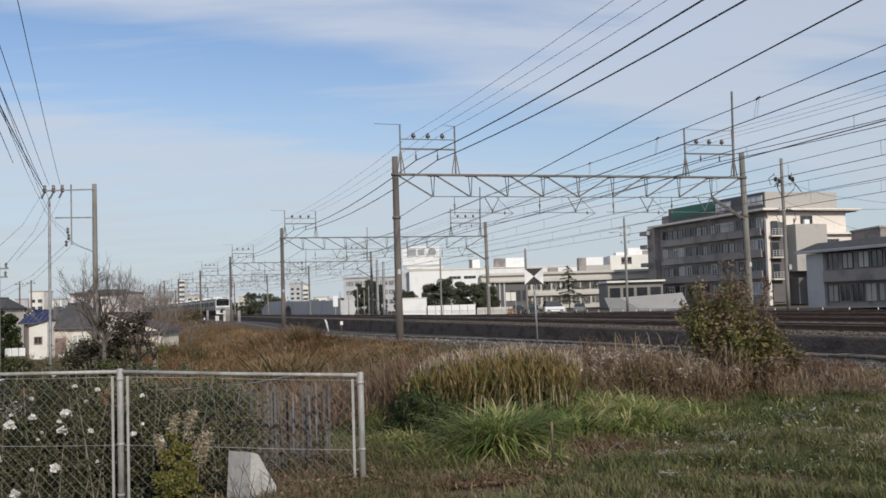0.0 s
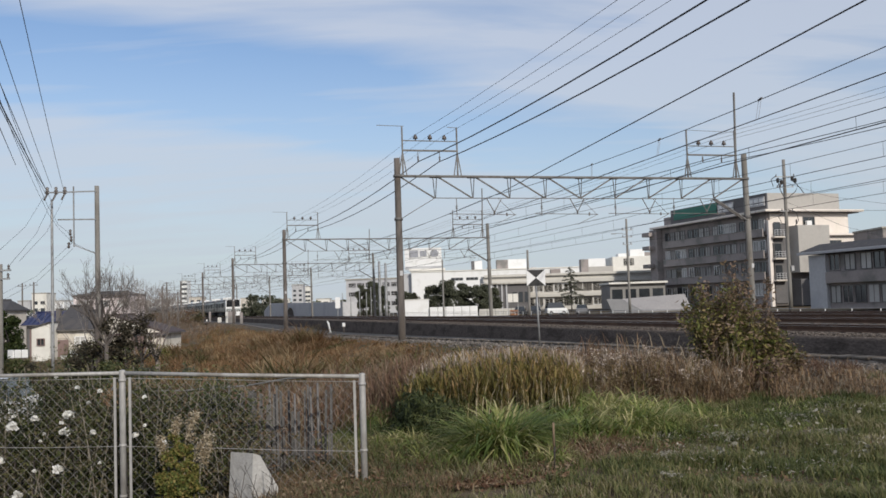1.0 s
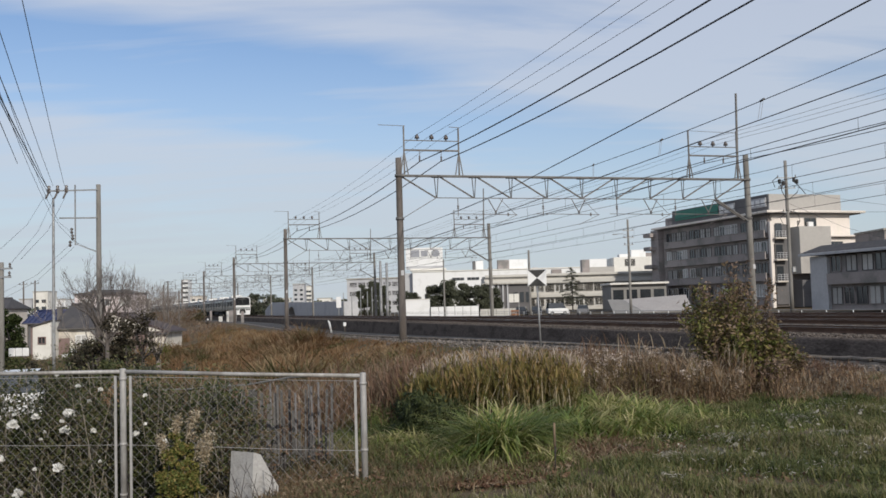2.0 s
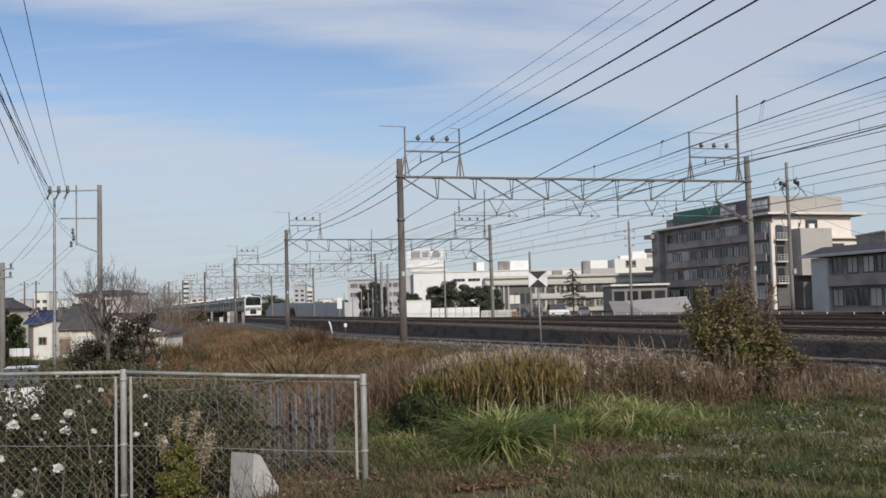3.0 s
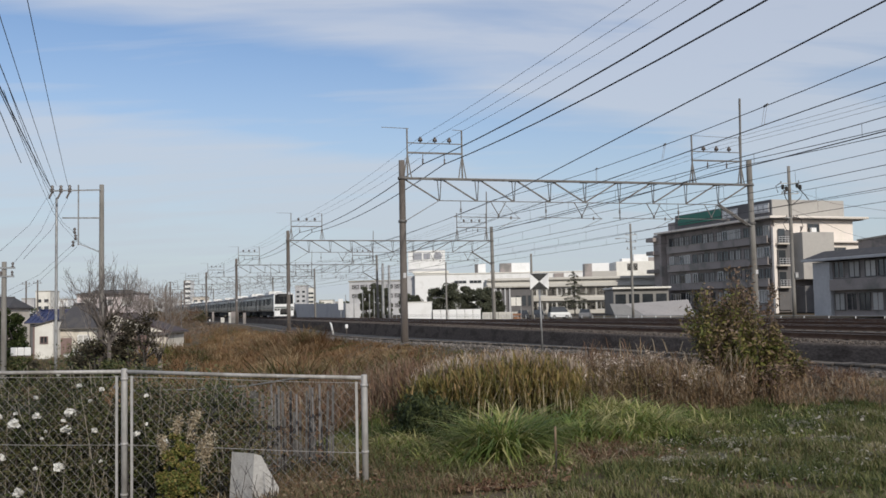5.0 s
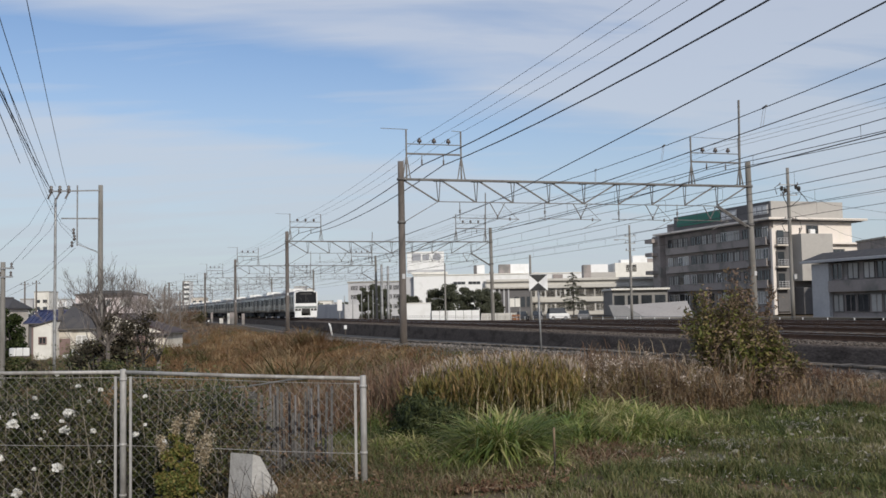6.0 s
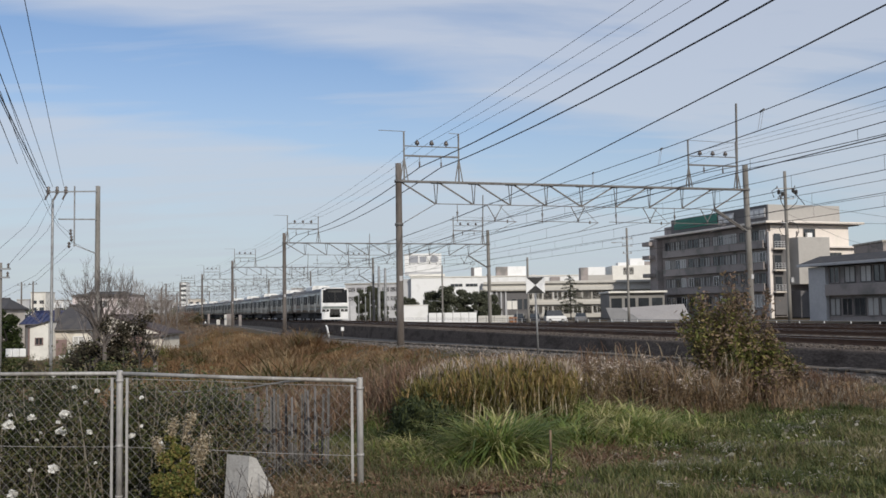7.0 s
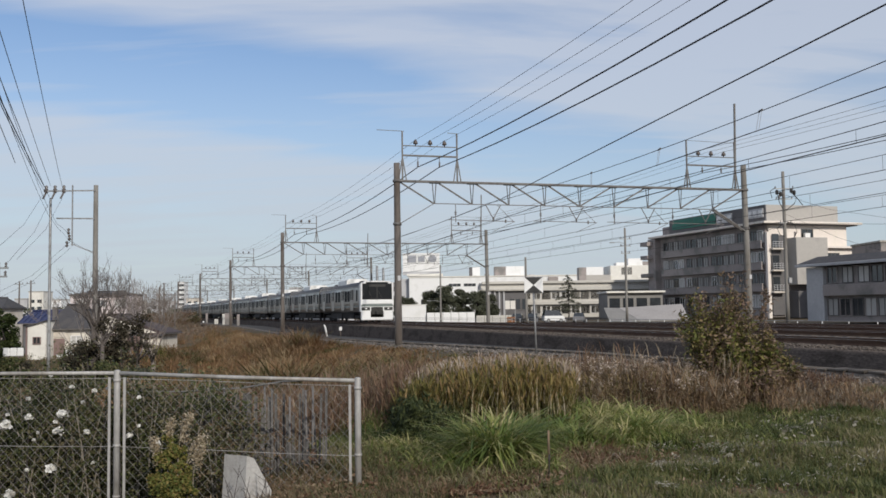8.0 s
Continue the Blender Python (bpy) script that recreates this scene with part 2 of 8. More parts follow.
TRAIN_GLASS = material("train_glass", (0.012, 0.013, 0.015), 0.15, vary=0.1, scale=1, spec=0.3)
SIDE_GLASS = material("side_glass", (0.014, 0.015, 0.017), 0.55, vary=0.1, scale=1, spec=0.1)
ORANGE = material("faded_orange", (0.28, 0.13, 0.06), 0.8, vary=0.2, scale=3)
BEIGE = material("beige_plaster", (0.52, 0.50, 0.46), 0.85, vary=0.05, scale=0.3, second=(0.47, 0.45, 0.415), amount=0.4)
UNDER = material("underframe", (0.035, 0.033, 0.032), 0.85, vary=0.3, scale=2)
AC_WHITE = material("cooler_white", (0.80, 0.80, 0.79), 0.4, vary=0.06, scale=1, second=(0.55, 0.55, 0.53))
BARK = material("bark", (0.05, 0.042, 0.04), 0.95, vary=0.3, scale=6, second=(0.075, 0.065, 0.06), bump=0.6, bump_scale=30)
SLAB = material("broken_slab", (0.36, 0.35, 0.335), 0.9, vary=0.12, scale=5, second=(0.25, 0.24, 0.225), amount=0.5, bump=0.4, bump_scale=40)

# ---- building blocks ----
def part(name, bm, mat, parent, label="", smooth=False):
    """One bmesh as one mesh object under a thing or a part."""
    me = bpy.data.meshes.new(name)
    if smooth:
        for f in bm.faces:
            f.smooth = True
    bm.to_mesh(me)
    bm.free()
    for m in (mat if isinstance(mat, (list, tuple)) else [mat]):
        me.materials.append(m)
    ob = new(name, me)
    if parent is not None:
        ob.parent = parent
    if label:
        ob["label"] = label
    return ob


def shared(name, me, parent, m):
    """Another object on the same mesh."""
    ob = new(name, me)
    ob.parent = parent
    ob.matrix_basis = m
    return ob


def thing(name, m, label, category, group="", kind=""):
    ob = new(name)
    ob.empty_display_size = 0.2
    ob.matrix_basis = m
    return tagged(ob, label, category, group, kind)


def box(bm, c, s, rz=0.0, mat=0, bevel=0.0, rot=None):
    """A box round c with full sizes s, turned rz degrees, its edges bevelled."""
    hx, hy, hz = s[0] / 2, s[1] / 2, s[2] / 2
    r = rot if rot is not None else Matrix.Rotation(radians(rz), 3, "Z")
    vs = [bm.verts.new(Vector(c) + r @ Vector((x, y, z))) for x in (-hx, hx) for y in (-hy, hy) for z in (-hz, hz)]
    fs = [bm.faces.new([vs[i] for i in q]) for q in ((0, 1, 3, 2), (4, 6, 7, 5), (0, 4, 5, 1), (2, 3, 7, 6), (0, 2, 6, 4), (1, 5, 7, 3))]
    for f in fs:
        f.material_index = mat
    if bevel:
        es = {e for f in fs for e in f.edges}
        out = bmesh.ops.bevel(bm, geom=list(es), offset=bevel, segments=1, affect="EDGES")
        for f in out["faces"]:
            f.material_index = mat
    return fs


def prism(bm, outline, z0, z1, mat=0):
    """An upright prism over a counter-clockwise outline of (x, y)."""
    lo = [bm.verts.new((x, y, z0)) for x, y in outline]
    hi = [bm.verts.new((x, y, z1)) for x, y in outline]
    n = len(outline)
    fs = [bm.faces.new(lo[::-1]), bm.faces.new(hi)]
    fs += [bm.faces.new((lo[i], lo[(i + 1) % n], hi[(i + 1) % n], hi[i])) for i in range(n)]
    for f in fs:
        f.material_index = mat
    return fs


def tube(bm, pts, r, seg=6, mat=0, caps=True):
    """A tube along points; r is one radius or one for each point."""
    pts = [Vector(p) for p in pts]
    rs = r if isinstance(r, (list, tuple)) else [r] * len(pts)
    rings = []
    for i, p in enumerate(pts):
        way = (pts[min(i + 1, len(pts) - 1)] - pts[max(i - 1, 0)]).normalized()
        side = way.cross(Vector((0, 0, 1)))
        if side.length < 1e-3:
            side = way.cross(Vector((1, 0, 0)))
        side.normalize()
        top = side.cross(way)
        rings.append([bm.verts.new(p + rs[i] * (math.cos(a) * side + math.sin(a) * top)) for a in (2 * math.pi * k / seg for k in range(seg))])
    for a, b in zip(rings, rings[1:]):
        for k in range(seg):
            f = bm.faces.new((a[k], a[(k + 1) % seg], b[(k + 1) % seg], b[k]))
            f.material_index, f.smooth = mat, seg > 5
    if caps and seg > 2:
        for q in (rings[0][::-1], rings[-1]):
            f = bm.faces.new(q)
            f.material_index = mat


def bar(bm, a, b, w, h=None, mat=0):
    """A flat-sided member from a to b, w wide and h high."""
    a, b = Vector(a), Vector(b)
    way = b - a
    q = way.to_track_quat("Y", "Z").to_matrix()
    box(bm, (a + b) / 2, (w, way.length, h or w), mat=mat, rot=q)


def lathe(bm, profile, seg=12, c=(0, 0, 0), mat=0):
    """Turned shape: profile of (radius, z) from bottom to top."""
    rings = []
    for r, z in profile:
        rings.append([bm.verts.new((c[0] + r * math.cos(2 * math.pi * k / seg), c[1] + r * math.sin(2 * math.pi * k / seg), c[2] + z)) for k in range(seg)])
    for a, b in zip(rings, rings[1:]):
        for k in range(seg):
            f = bm.faces.new((a[k], a[(k + 1) % seg], b[(k + 1) % seg], b[k]))
            f.material_index, f.smooth = mat, True
    bm.faces.new(rings[0][::-1]).material_index = mat
    bm.faces.new(rings[-1]).material_index = mat


def smoothstep(a, b, x):
    t = np.clip((np.asarray(x, float) - a) / (b - a), 0, 1)
    return t * t * (3 - 2 * t)


# ---- the railway's line: y along it, d metres to the right of the near pole row ----
def line_x(y):
    return 12.7 - 0.275 * y - 0.000225 * y * y


def on_line(y, d, z=0.0):
    s = 0.275 + 0.00045 * y
    n = math.sqrt(1 + s * s)
    return Vector((line_x(y) + d / n, y + d * s / n, z))


def heading(y):
    """Degrees by which the line's far way turns from +y, counter-clockwise."""
    return math.degrees(math.atan(0.275 + 0.00045 * y))


LINE_Y = np.linspace(-60, 620, 6801)
LINE_S = np.concatenate([[0], np.cumsum(np.hypot(np.diff(line_x(LINE_Y)), np.diff(LINE_Y)))])


def y_at(y0, s):
    """The y that lies s metres further along the line than y0."""
    return float(np.interp(np.interp(y0, LINE_Y, LINE_S) + s, LINE_S, LINE_Y))


TRACKS = (5.64, 10.8, 15.5, 19.4)
TROUGH = ((-60, -0.68), (20, -0.68), (34, -0.75), (45, -0.85), (55, -0.96), (65, -1.08), (85, -1.25), (100, -1.2), (135, -0.90), (620, -0.90))
EDGE = ((-60, 2.8), (20, 2.8), (34, 2.0), (55, 0.6), (85, 0.0), (620, 0.0))


def side_of_line(x, y):
    yc = np.clip(y, -300, 620)
    s = 0.275 + 0.00045 * yc
    return (x - (12.7 - 0.275 * y - 0.000225 * yc * yc)) / np.sqrt(1 + s * s)


def far_drop(d, y):
    """The far tracks lie lower than the near one further down the line."""
    return -0.36 * smoothstep(8.5, 16.0, d) * smoothstep(42, 112, y)


def past_edge(x, y):
    """Metres beyond the cable trough, which marks the line's near edge."""
    return side_of_line(x, y) - np.interp(y, [a for a, _ in EDGE], [b for _, b in EDGE])


def ground_z(x, y):
    x, y = np.asarray(x, float), np.asarray(y, float)
    d, e = side_of_line(x, y), past_edge(x, y)
    zt = np.interp(y, [a for a, _ in TROUGH], [b for _, b in TROUGH])
    low = -0.74 - 2.1 * smoothstep(13, 46, y)
    low = low - 0.4 * smoothstep(0.9, 3.2, -x) * (1 - smoothstep(16, 40, y)) * smoothstep(2, 7, y)
    # a lane lies in a cut behind the garden
    low = low + (-2.62 - low) * smoothstep(0.30, 0.37, -x / np.maximum(y, 1.0)) * smoothstep(15, 21, y) * (1 - smoothstep(42, 50, y))
    # the bank falls away from the line's edge
    bank = 1 - smoothstep(-9.5, -1.2, e)
    natural = zt * (1 - bank) + low * bank
    bed = zt + (-0.24 - zt) * smoothstep(3.4, 3.9, d)
    beyond = -0.3 - 0.45 * smoothstep(21.6, 23.2, d) + far_drop(d, y)
    z = np.where(e < -0.4, natural, np.where(d < 12, bed, beyond))
    rough = 0.05 * np.sin(1.7 * x + 0.6 * y) * np.sin(0.9 * y - 0.5 * x) + 0.03 * np.sin(3.1 * x) * np.sin(2.7 * y)
    return z + np.where(d < -1, rough * np.clip(1 - np.abs(y) / 60, 0, 1), 0)

# ---- ground, ballast bed, tracks ----
def sheet(name, xs, ys, mat, zf, label, category):
    gx, gy = np.meshgrid(xs, ys)
    gz = zf(gx, gy)
    vs = np.stack([gx.ravel(), gy.ravel(), gz.ravel()], 1)
    nx, ny = len(xs), len(ys)
    i = np.arange(nx - 1)[None] + nx * np.arange(ny - 1)[:, None]
    fs = np.stack([i, i + 1, i + nx + 1, i + nx], -1).reshape(-1, 4)
    me = bpy.data.meshes.new(name)
    me.from_pydata(vs.tolist(), [], fs.tolist())
    for p in me.polygons:
        p.use_smooth = True
    me.materials.append(mat)
    return tagged(new(name, me), label, category, kind="structure")


gx = np.unique(np.concatenate([[-4500, -2500, -1400, -800, -500, -320], np.arange(-220, -40, 12.0), np.arange(-40, 40, 0.8), np.arange(40, 220, 12.0), [320, 500, 800, 1400, 2500, 4500]]))
gy = np.unique(np.concatenate([[-3000, -1200, -500, -200, -100], np.arange(-60, 0, 4.0), np.arange(0, 60, 0.8), np.arange(60, 260, 3.0), np.arange(260, 620, 20.0), [800, 1200, 2000, 3200, 4600]]))
def under_bed(x, y):
    """The ground, sunk below the gravel and ballast where the line lies on it."""
    low = np.interp(y, [a for a, _ in TROUGH], [b for _, b in TROUGH]) - 0.35
    return np.where((past_edge(x, y) > -0.1) & (side_of_line(x, y) < 22.6) & (np.abs(y) < 400), low, ground_z(x, y))


sheet("ground", gx, gy, GROUND, under_bed, "bare brown soil under grass and weeds", "ground")


def strip(name, profile, y0, y1, step, mat, label, category):
    """A strip along the line: profile of (d, height above or at) pairs, heights given by a function of y."""
    bm = bmesh.new()
    rows = []
    n = int((y1 - y0) / step)
    for k in range(n + 1):
        y = y0 + (y1 - y0) * k / n
        row = []
        for d, zf in profile:
            d = d(y) if callable(d) else d
            z = zf(y) if callable(zf) else zf
            row.append(bm.verts.new(on_line(y, d, z + float(far_drop(d, y)))))
        rows.append(row)
    for a, b in zip(rows, rows[1:]):
        for i in range(len(profile) - 1):
            bm.faces.new((a[i], a[i + 1], b[i + 1], b[i])).smooth = True
    ob = part(name, bm, mat, None)
    return tagged(ob, label, category, kind="structure")


def trough_z(y):
    return float(np.interp(y, [a for a, _ in TROUGH], [b for _, b in TROUGH]))


def edge_d(y):
    return float(np.interp(y, [a for a, _ in EDGE], [b for _, b in EDGE]))


strip("gravel_strip", ((lambda y: edge_d(y) + 0.2, lambda y: trough_z(y) - 0.1), (lambda y: edge_d(y) + 0.32, lambda y: trough_z(y) + 0.02), (3.62, lambda y: trough_z(y) + 0.03)),
      -55, 420, 2.0, DARK_GRAVEL, "dark grey gravel strip beside the ballast", "gravel")
strip("ballast_bed", ((3.85, -0.26), (4.2, -0.2), (7.3, -0.2), (8.2, -0.32), (9.2, -0.2), (12.4, -0.2), (13.1, -0.3), (13.9, -0.2),
                      (17.1, -0.2), (17.45, -0.26), (17.8, -0.2), (21.1, -0.2), (22.9, -0.85)), -55, 420, 2.0, BALLAST, "brown rust-stained ballast under four tracks", "ballast")


strip("ballast_wall", ((3.56, lambda y: trough_z(y) - 0.15), (3.6, lambda y: trough_z(y) + 0.01), (3.68, -0.27), (3.7, -0.21), (3.9, -0.2), (3.92, -0.3)), -55, 420, 2.0, DARK_WALL, "low dark wall that holds the ballast", "wall")


def rail_mesh(d, y0, y1):
    bm = bmesh.new()
    prof = ((-0.065, -0.15), (0.065, -0.15), (0.062, -0.135), (0.012, -0.115), (0.01, -0.045), (0.035, -0.035), (0.035, -0.004), (-0.035, -0.004), (-0.035, -0.035), (-0.01, -0.045), (-0.012, -0.115), (-0.062, -0.135))
    rows, n = [], int((y1 - y0) / 3)
    for k in range(n + 1):
        y = y0 + (y1 - y0) * k / n
        rows.append([bm.verts.new(on_line(y, d + a, b + float(far_drop(d, y)))) for a, b in prof])
    for a, b in zip(rows, rows[1:]):
        for i in range(len(prof)):
            f = bm.faces.new((a[i], a[(i + 1) % len(prof)], b[(i + 1) % len(prof)], b[i]))
            f.material_index = 1 if i == 6 else 0
    return bm


tracks = []
for d in TRACKS:
    tk = thing("railway_track", Matrix(), "railway track of rusty steel rails on concrete sleepers", "railway track", "parallel tracks", "structure")
    for side in (-0.55, 0.55):
        part("rail", rail_mesh(d + side, -50, 400), [RAIL, RAIL_TOP], tk, "rusty steel rail with a worn bright head")
    tracks.append((tk, d))

# ---- overhead line gantries ----
GANTRY_Y = [5.0, 53.0, 98.0, 147.0, 194.0, 240.0, 288.0, 336.0]
SPAN = 22.3


def insulator(bm, c, n=3, r=0.07, h=0.3, seg=8):
    prof = [(0.02, 0)]
    for k in range(n):
        z = h * (k + 0.2) / n
        prof += [(r, z), (r * 0.9, z + 0.25 * h / n), (0.03, z + 0.5 * h / n)]
    prof += [(0.02, h)]
    lathe(bm, prof, seg, c)


def frame_on_beam(parent, x0, x1, base, side):
    """The light steel frame that carries feeders and three power lines over the beam's end."""
    for x in (x0, x1):
        bm = bmesh.new()
        bar(bm, (x, 0, base), (x, 0, 10.95 if side < 0 else 11.15), 0.075)
        bar(bm, (x - 0.22, 0, base), (x, 0, base + 1.35), 0.05)
        bar(bm, (x + 0.22, 0, base), (x, 0, base + 1.35), 0.05)
        part("frame_post", bm, GANTRY_STEEL, parent)
    for z, w in ((9.6, 0.09), (10.15, 0.05)):
        bm = bmesh.new()
        bar(bm, (x0, 0, z), (x1, 0, z), w)
        part("frame_crossbar", bm, GANTRY_STEEL, parent)
    if side < 0:
        bm = bmesh.new()
        bar(bm, (x0 - 1.45, 0, 10.98), (x0 + 0.1, 0, 10.96), 0.03)
        part("top_arm", bm, GANTRY_STEEL, parent)
        bm = bmesh.new()
        bar(bm, (x1 - 0.55, 0, 10.96), (x1, 0, 10.93), 0.03)
        part("top_arm", bm, GANTRY_STEEL, parent)
    else:
        bm = bmesh.new()
        bar(bm, (x1, 0, base), (x1 + 0.12, 0, 13.55), 0.095)
        part("tall_mast", bm, GANTRY_STEEL, parent)
        bm = bmesh.new()
        bar(bm, (x0, 0, 11.12), (x1 + 0.05, 0, 11.05), 0.022)
        part("top_tie", bm, GANTRY_STEEL, parent)
    for k in range(3):
        bm = bmesh.new()
        c = (x0 + (x1 - x0) * (0.24 + 0.265 * k), 0, 10.14)
        lathe(bm, [(0.03, 0), (0.035, 0.1), (0.14, 0.12), (0.12, 0.24), (0.06, 0.34), (0.03, 0.38)], 8, c)
        part("insulator", bm, CERAMIC, parent)


def build_gantry():
    """Origin at the near pole, local x across the tracks, y along them."""
    g = thing("catenary_gantry", Matrix(), "railway catenary gantry of two concrete poles with a steel truss beam", "gantry", "gantries over the tracks")
    for x, h, lean in ((0.0, 9.15, 0.0), (SPAN, 9.7, -0.12)):
        bm = bmesh.new()
        n = 8
        tube(bm, [(x + lean * k / n, 0, -1.6 + (h + 1.6) * k / n) for k in range(n + 1)], [0.215 - 0.045 * k / n for k in range(n + 1)], 16)
        part("concrete_pole", bm, POLE if x < 1 else POLE_PALE, g)
        bm = bmesh.new()
        box(bm, (x + 0.02, -0.2, 2.75), (0.17, 0.02, 0.27), bevel=0.006)
        part("plate", bm, GREY_PALE, g, "blank pale plate")
        for z in (5.75, 8.15):
            bm = bmesh.new()
            tube(bm, [(x + lean * z / h, 0, z - 0.07), (x + lean * z / h, 0, z + 0.07)], 0.235, 14)
            part("steel_band", bm, GANTRY_STEEL, g)
    xr = SPAN - 0.2
    bm = bmesh.new()
    for dy in (-0.16, 0.16):
        bar(bm, (0.1, dy, 8.15), (xr, dy, 8.15), 0.09)
    part("top_chord", bm, GANTRY_STEEL, g, "galvanised steel top chord")
    bm = bmesh.new()
    bar(bm, (2.13, 0, 6.93), (xr - 2.2, 0, 6.9), 0.045)
    part("lower_chord", bm, GANTRY_STEEL, g)
    n = 9
    step = (xr - 2.2 - 2.13) / (n - 1)
    for k in range(n):
        x = 2.13 + k * step
        bm = bmesh.new()
        bar(bm, (x - 0.11, -0.06, 8.12), (x, 0, 6.93), 0.035)
        bar(bm, (x + 0.15, 0.06, 8.12), (x + 0.04, 0, 6.93), 0.035)
        box(bm, (x + 0.02, 0, 8.1), (0.5, 0.36, 0.05))
        part("truss_post", bm, GANTRY_STEEL, g)
        bm = bmesh.new()
        if k < n // 2:
            bar(bm, (x - step + 0.25, 0, 8.1), (x - 0.05, 0, 6.95), 0.075)
        elif k == n // 2:
            bar(bm, (x - step + 0.25, 0, 8.1), (x - 0.05, 0, 6.95), 0.075)
            bar(bm, (x + step - 0.15, 0, 8.1), (x + 0.05, 0, 6.95), 0.075)
        else:
            bar(bm, (x + step - 0.15, 0, 8.1), (x + 0.05, 0, 6.95), 0.075)
        part("truss_diagonal", bm, GANTRY_STEEL, g)
    # stays from the beam's ends down to the poles
    bm = bmesh.new()
    bar(bm, (2.13, 0, 6.93), (0.12, 0, 5.75), 0.04)
    part("stay", bm, GANTRY_STEEL, g)
    bm = bmesh.new()
    for dy in (-0.12, 0.12):
        bar(bm, (xr - 2.2, dy, 6.9), (xr + 0.05, dy, 5.55), 0.085)
    part("stay", bm, GANTRY_STEEL, g, "pair of steel stays")
    frame_on_beam(g, 0.33, 3.52, 8.19, -1)
    frame_on_beam(g, 18.22, 21.58, 8.19, 1)
    # feeders hang under the frames
    for x, drop in ((1.22, 0.0), (2.48, 0.0), (19.28, 0.18), (20.6, 0.18)):
        bm = bmesh.new()
        bar(bm, (x, 0, 9.58), (x, 0, 9.3 + drop), 0.03)
        insulator(bm, (x, 0, 8.98 + drop), 3, 0.06, 0.33)
        part("feeder_hanger", bm, CERAMIC, g)
    # messenger supports over each track: a V of insulators, and a pull-off arm on a drop post
    for d in TRACKS:
        bm = bmesh.new()
        bar(bm, (d - 0.45, 0, 6.9), (d, 0, 6.12), 0.04)
        bar(bm, (d + 0.45, 0, 6.9), (d, 0, 6.12), 0.04)
        insulator(bm, (d, 0, 6.02), 2, 0.07, 0.2)
        part("messenger_support", bm, STEEL_DARK, g)
        bm = bmesh.new()
        bar(bm, (d - 2.25, 0, 6.95), (d - 2.25, 0, 5.9), 0.035)
        insulator(bm, (d - 2.25, 0, 6.3), 2, 0.07, 0.24)
        bar(bm, (d - 2.7, 0, 6.03), (d + 1.3, 0, 5.98), 0.035)
        bar(bm, (d + 0.25, 0, 6.9), (d + 1.2, 0, 6.0), 0.02)
        bar(bm, (d + 1.3, 0, 5.98), (d, 0, 5.4), 0.025)
        insulator(bm, (d + 0.75, 0, 5.9), 2, 0.06, 0.2)
        part("pull_off_arm", bm, STEEL_DARK, g)
    return g


def gantry_pose(y):
    p = on_line(y, 0)
    return Matrix.Translation(p) @ Matrix.Rotation(radians(heading(y)), 4, "Z")


gantry = build_gantry()
gantry.matrix_basis = gantry_pose(GANTRY_Y[0])
for y in GANTRY_Y[1:]:
    copy_thing(gantry, gantry_pose(y))


# ---- overhead wires ----
def sagging(a, b, sag, n=10):
    a, b = Vector(a), Vector(b)
    return [a.lerp(b, k / n) - Vector((0, 0, 4 * sag * (k / n) * (1 - k / n))) for k in range(n + 1)]


def wire_run(name, d, z, sag, r, label, category="wire", first=0, start=None):
    bm = bmesh.new()
    pts = []
    for k, (y0, y1) in enumerate(zip(GANTRY_Y[first:], GANTRY_Y[first + 1:])):
        d0, z0, sag0 = (d, z, sag * (1 if r < 0.019 or not k else 0.85 if start is None else 1.2)) if k or start is None else start
        seg = sagging(on_line(y0, d0, z0), on_line(y1, d, z), sag0)
        pts += seg if not pts else seg[1:]
    tube(bm, pts, r, 5)
    return tagged(part(name, bm, WIRE, None), label, category, "overhead wires")


for d, d0 in ((1.24, 1.2), (2.44, 2.3)):
    wire_run("feeder_cable", d, 8.98, 0.5, 0.028, "thick black feeder cable hung between gantries", "cable", start=(d0, 9.3, 0.62))
for d in (19.28, 20.6):
    wire_run("feeder_cable", d, 9.13, 0.5, 0.02, "black feeder cable hung between gantries", "cable")
for d in (1.03, 1.87, 2.7, 18.83, 19.73, 20.64):
    wire_run("power_line", d, 10.45, 0.4, 0.009, "thin power line on insulators above the gantries")
for d in TRACKS:
    zc, zm, dip = (5.3, 6.05, 0.42) if d < 6 else (5.43, 6.1, 0.18)
    wire_run("contact_wire", d, zc, 0.02, 0.017 if d < 6 else 0.013, "copper contact wire over a track")
    m = wire_run("messenger_wire", d, zm, dip, 0.013 if d < 6 else 0.011, "messenger wire with droppers over a track")
    for y0, y1 in zip(GANTRY_Y, GANTRY_Y[1:4]):
        a, b = on_line(y0, d, zm), on_line(y1, d, zm)
        for k in range(1, 10):
            f = k / 10
            p = a.lerp(b, f)
            bm = bmesh.new()
            tube(bm, [(p.x, p.y, zc), (p.x, p.y, zm - 4 * dip * f * (1 - f))], 0.006, 4)
            part("dropper", bm, WIRE, m)

# ---- the train ----
CAR, GAP = 19.5, 0.5


def car_section(k=1.0):
    """Half outline of the body, from the sill up to the roof's middle (x, z)."""
    return ((1.37, 0.95), (1.41, 1.15), (1.475, 1.7), (1.462, 2.6), (1.40, 3.05), (1.25, 3.38), (0.9, 3.56), (0.0, 3.64))


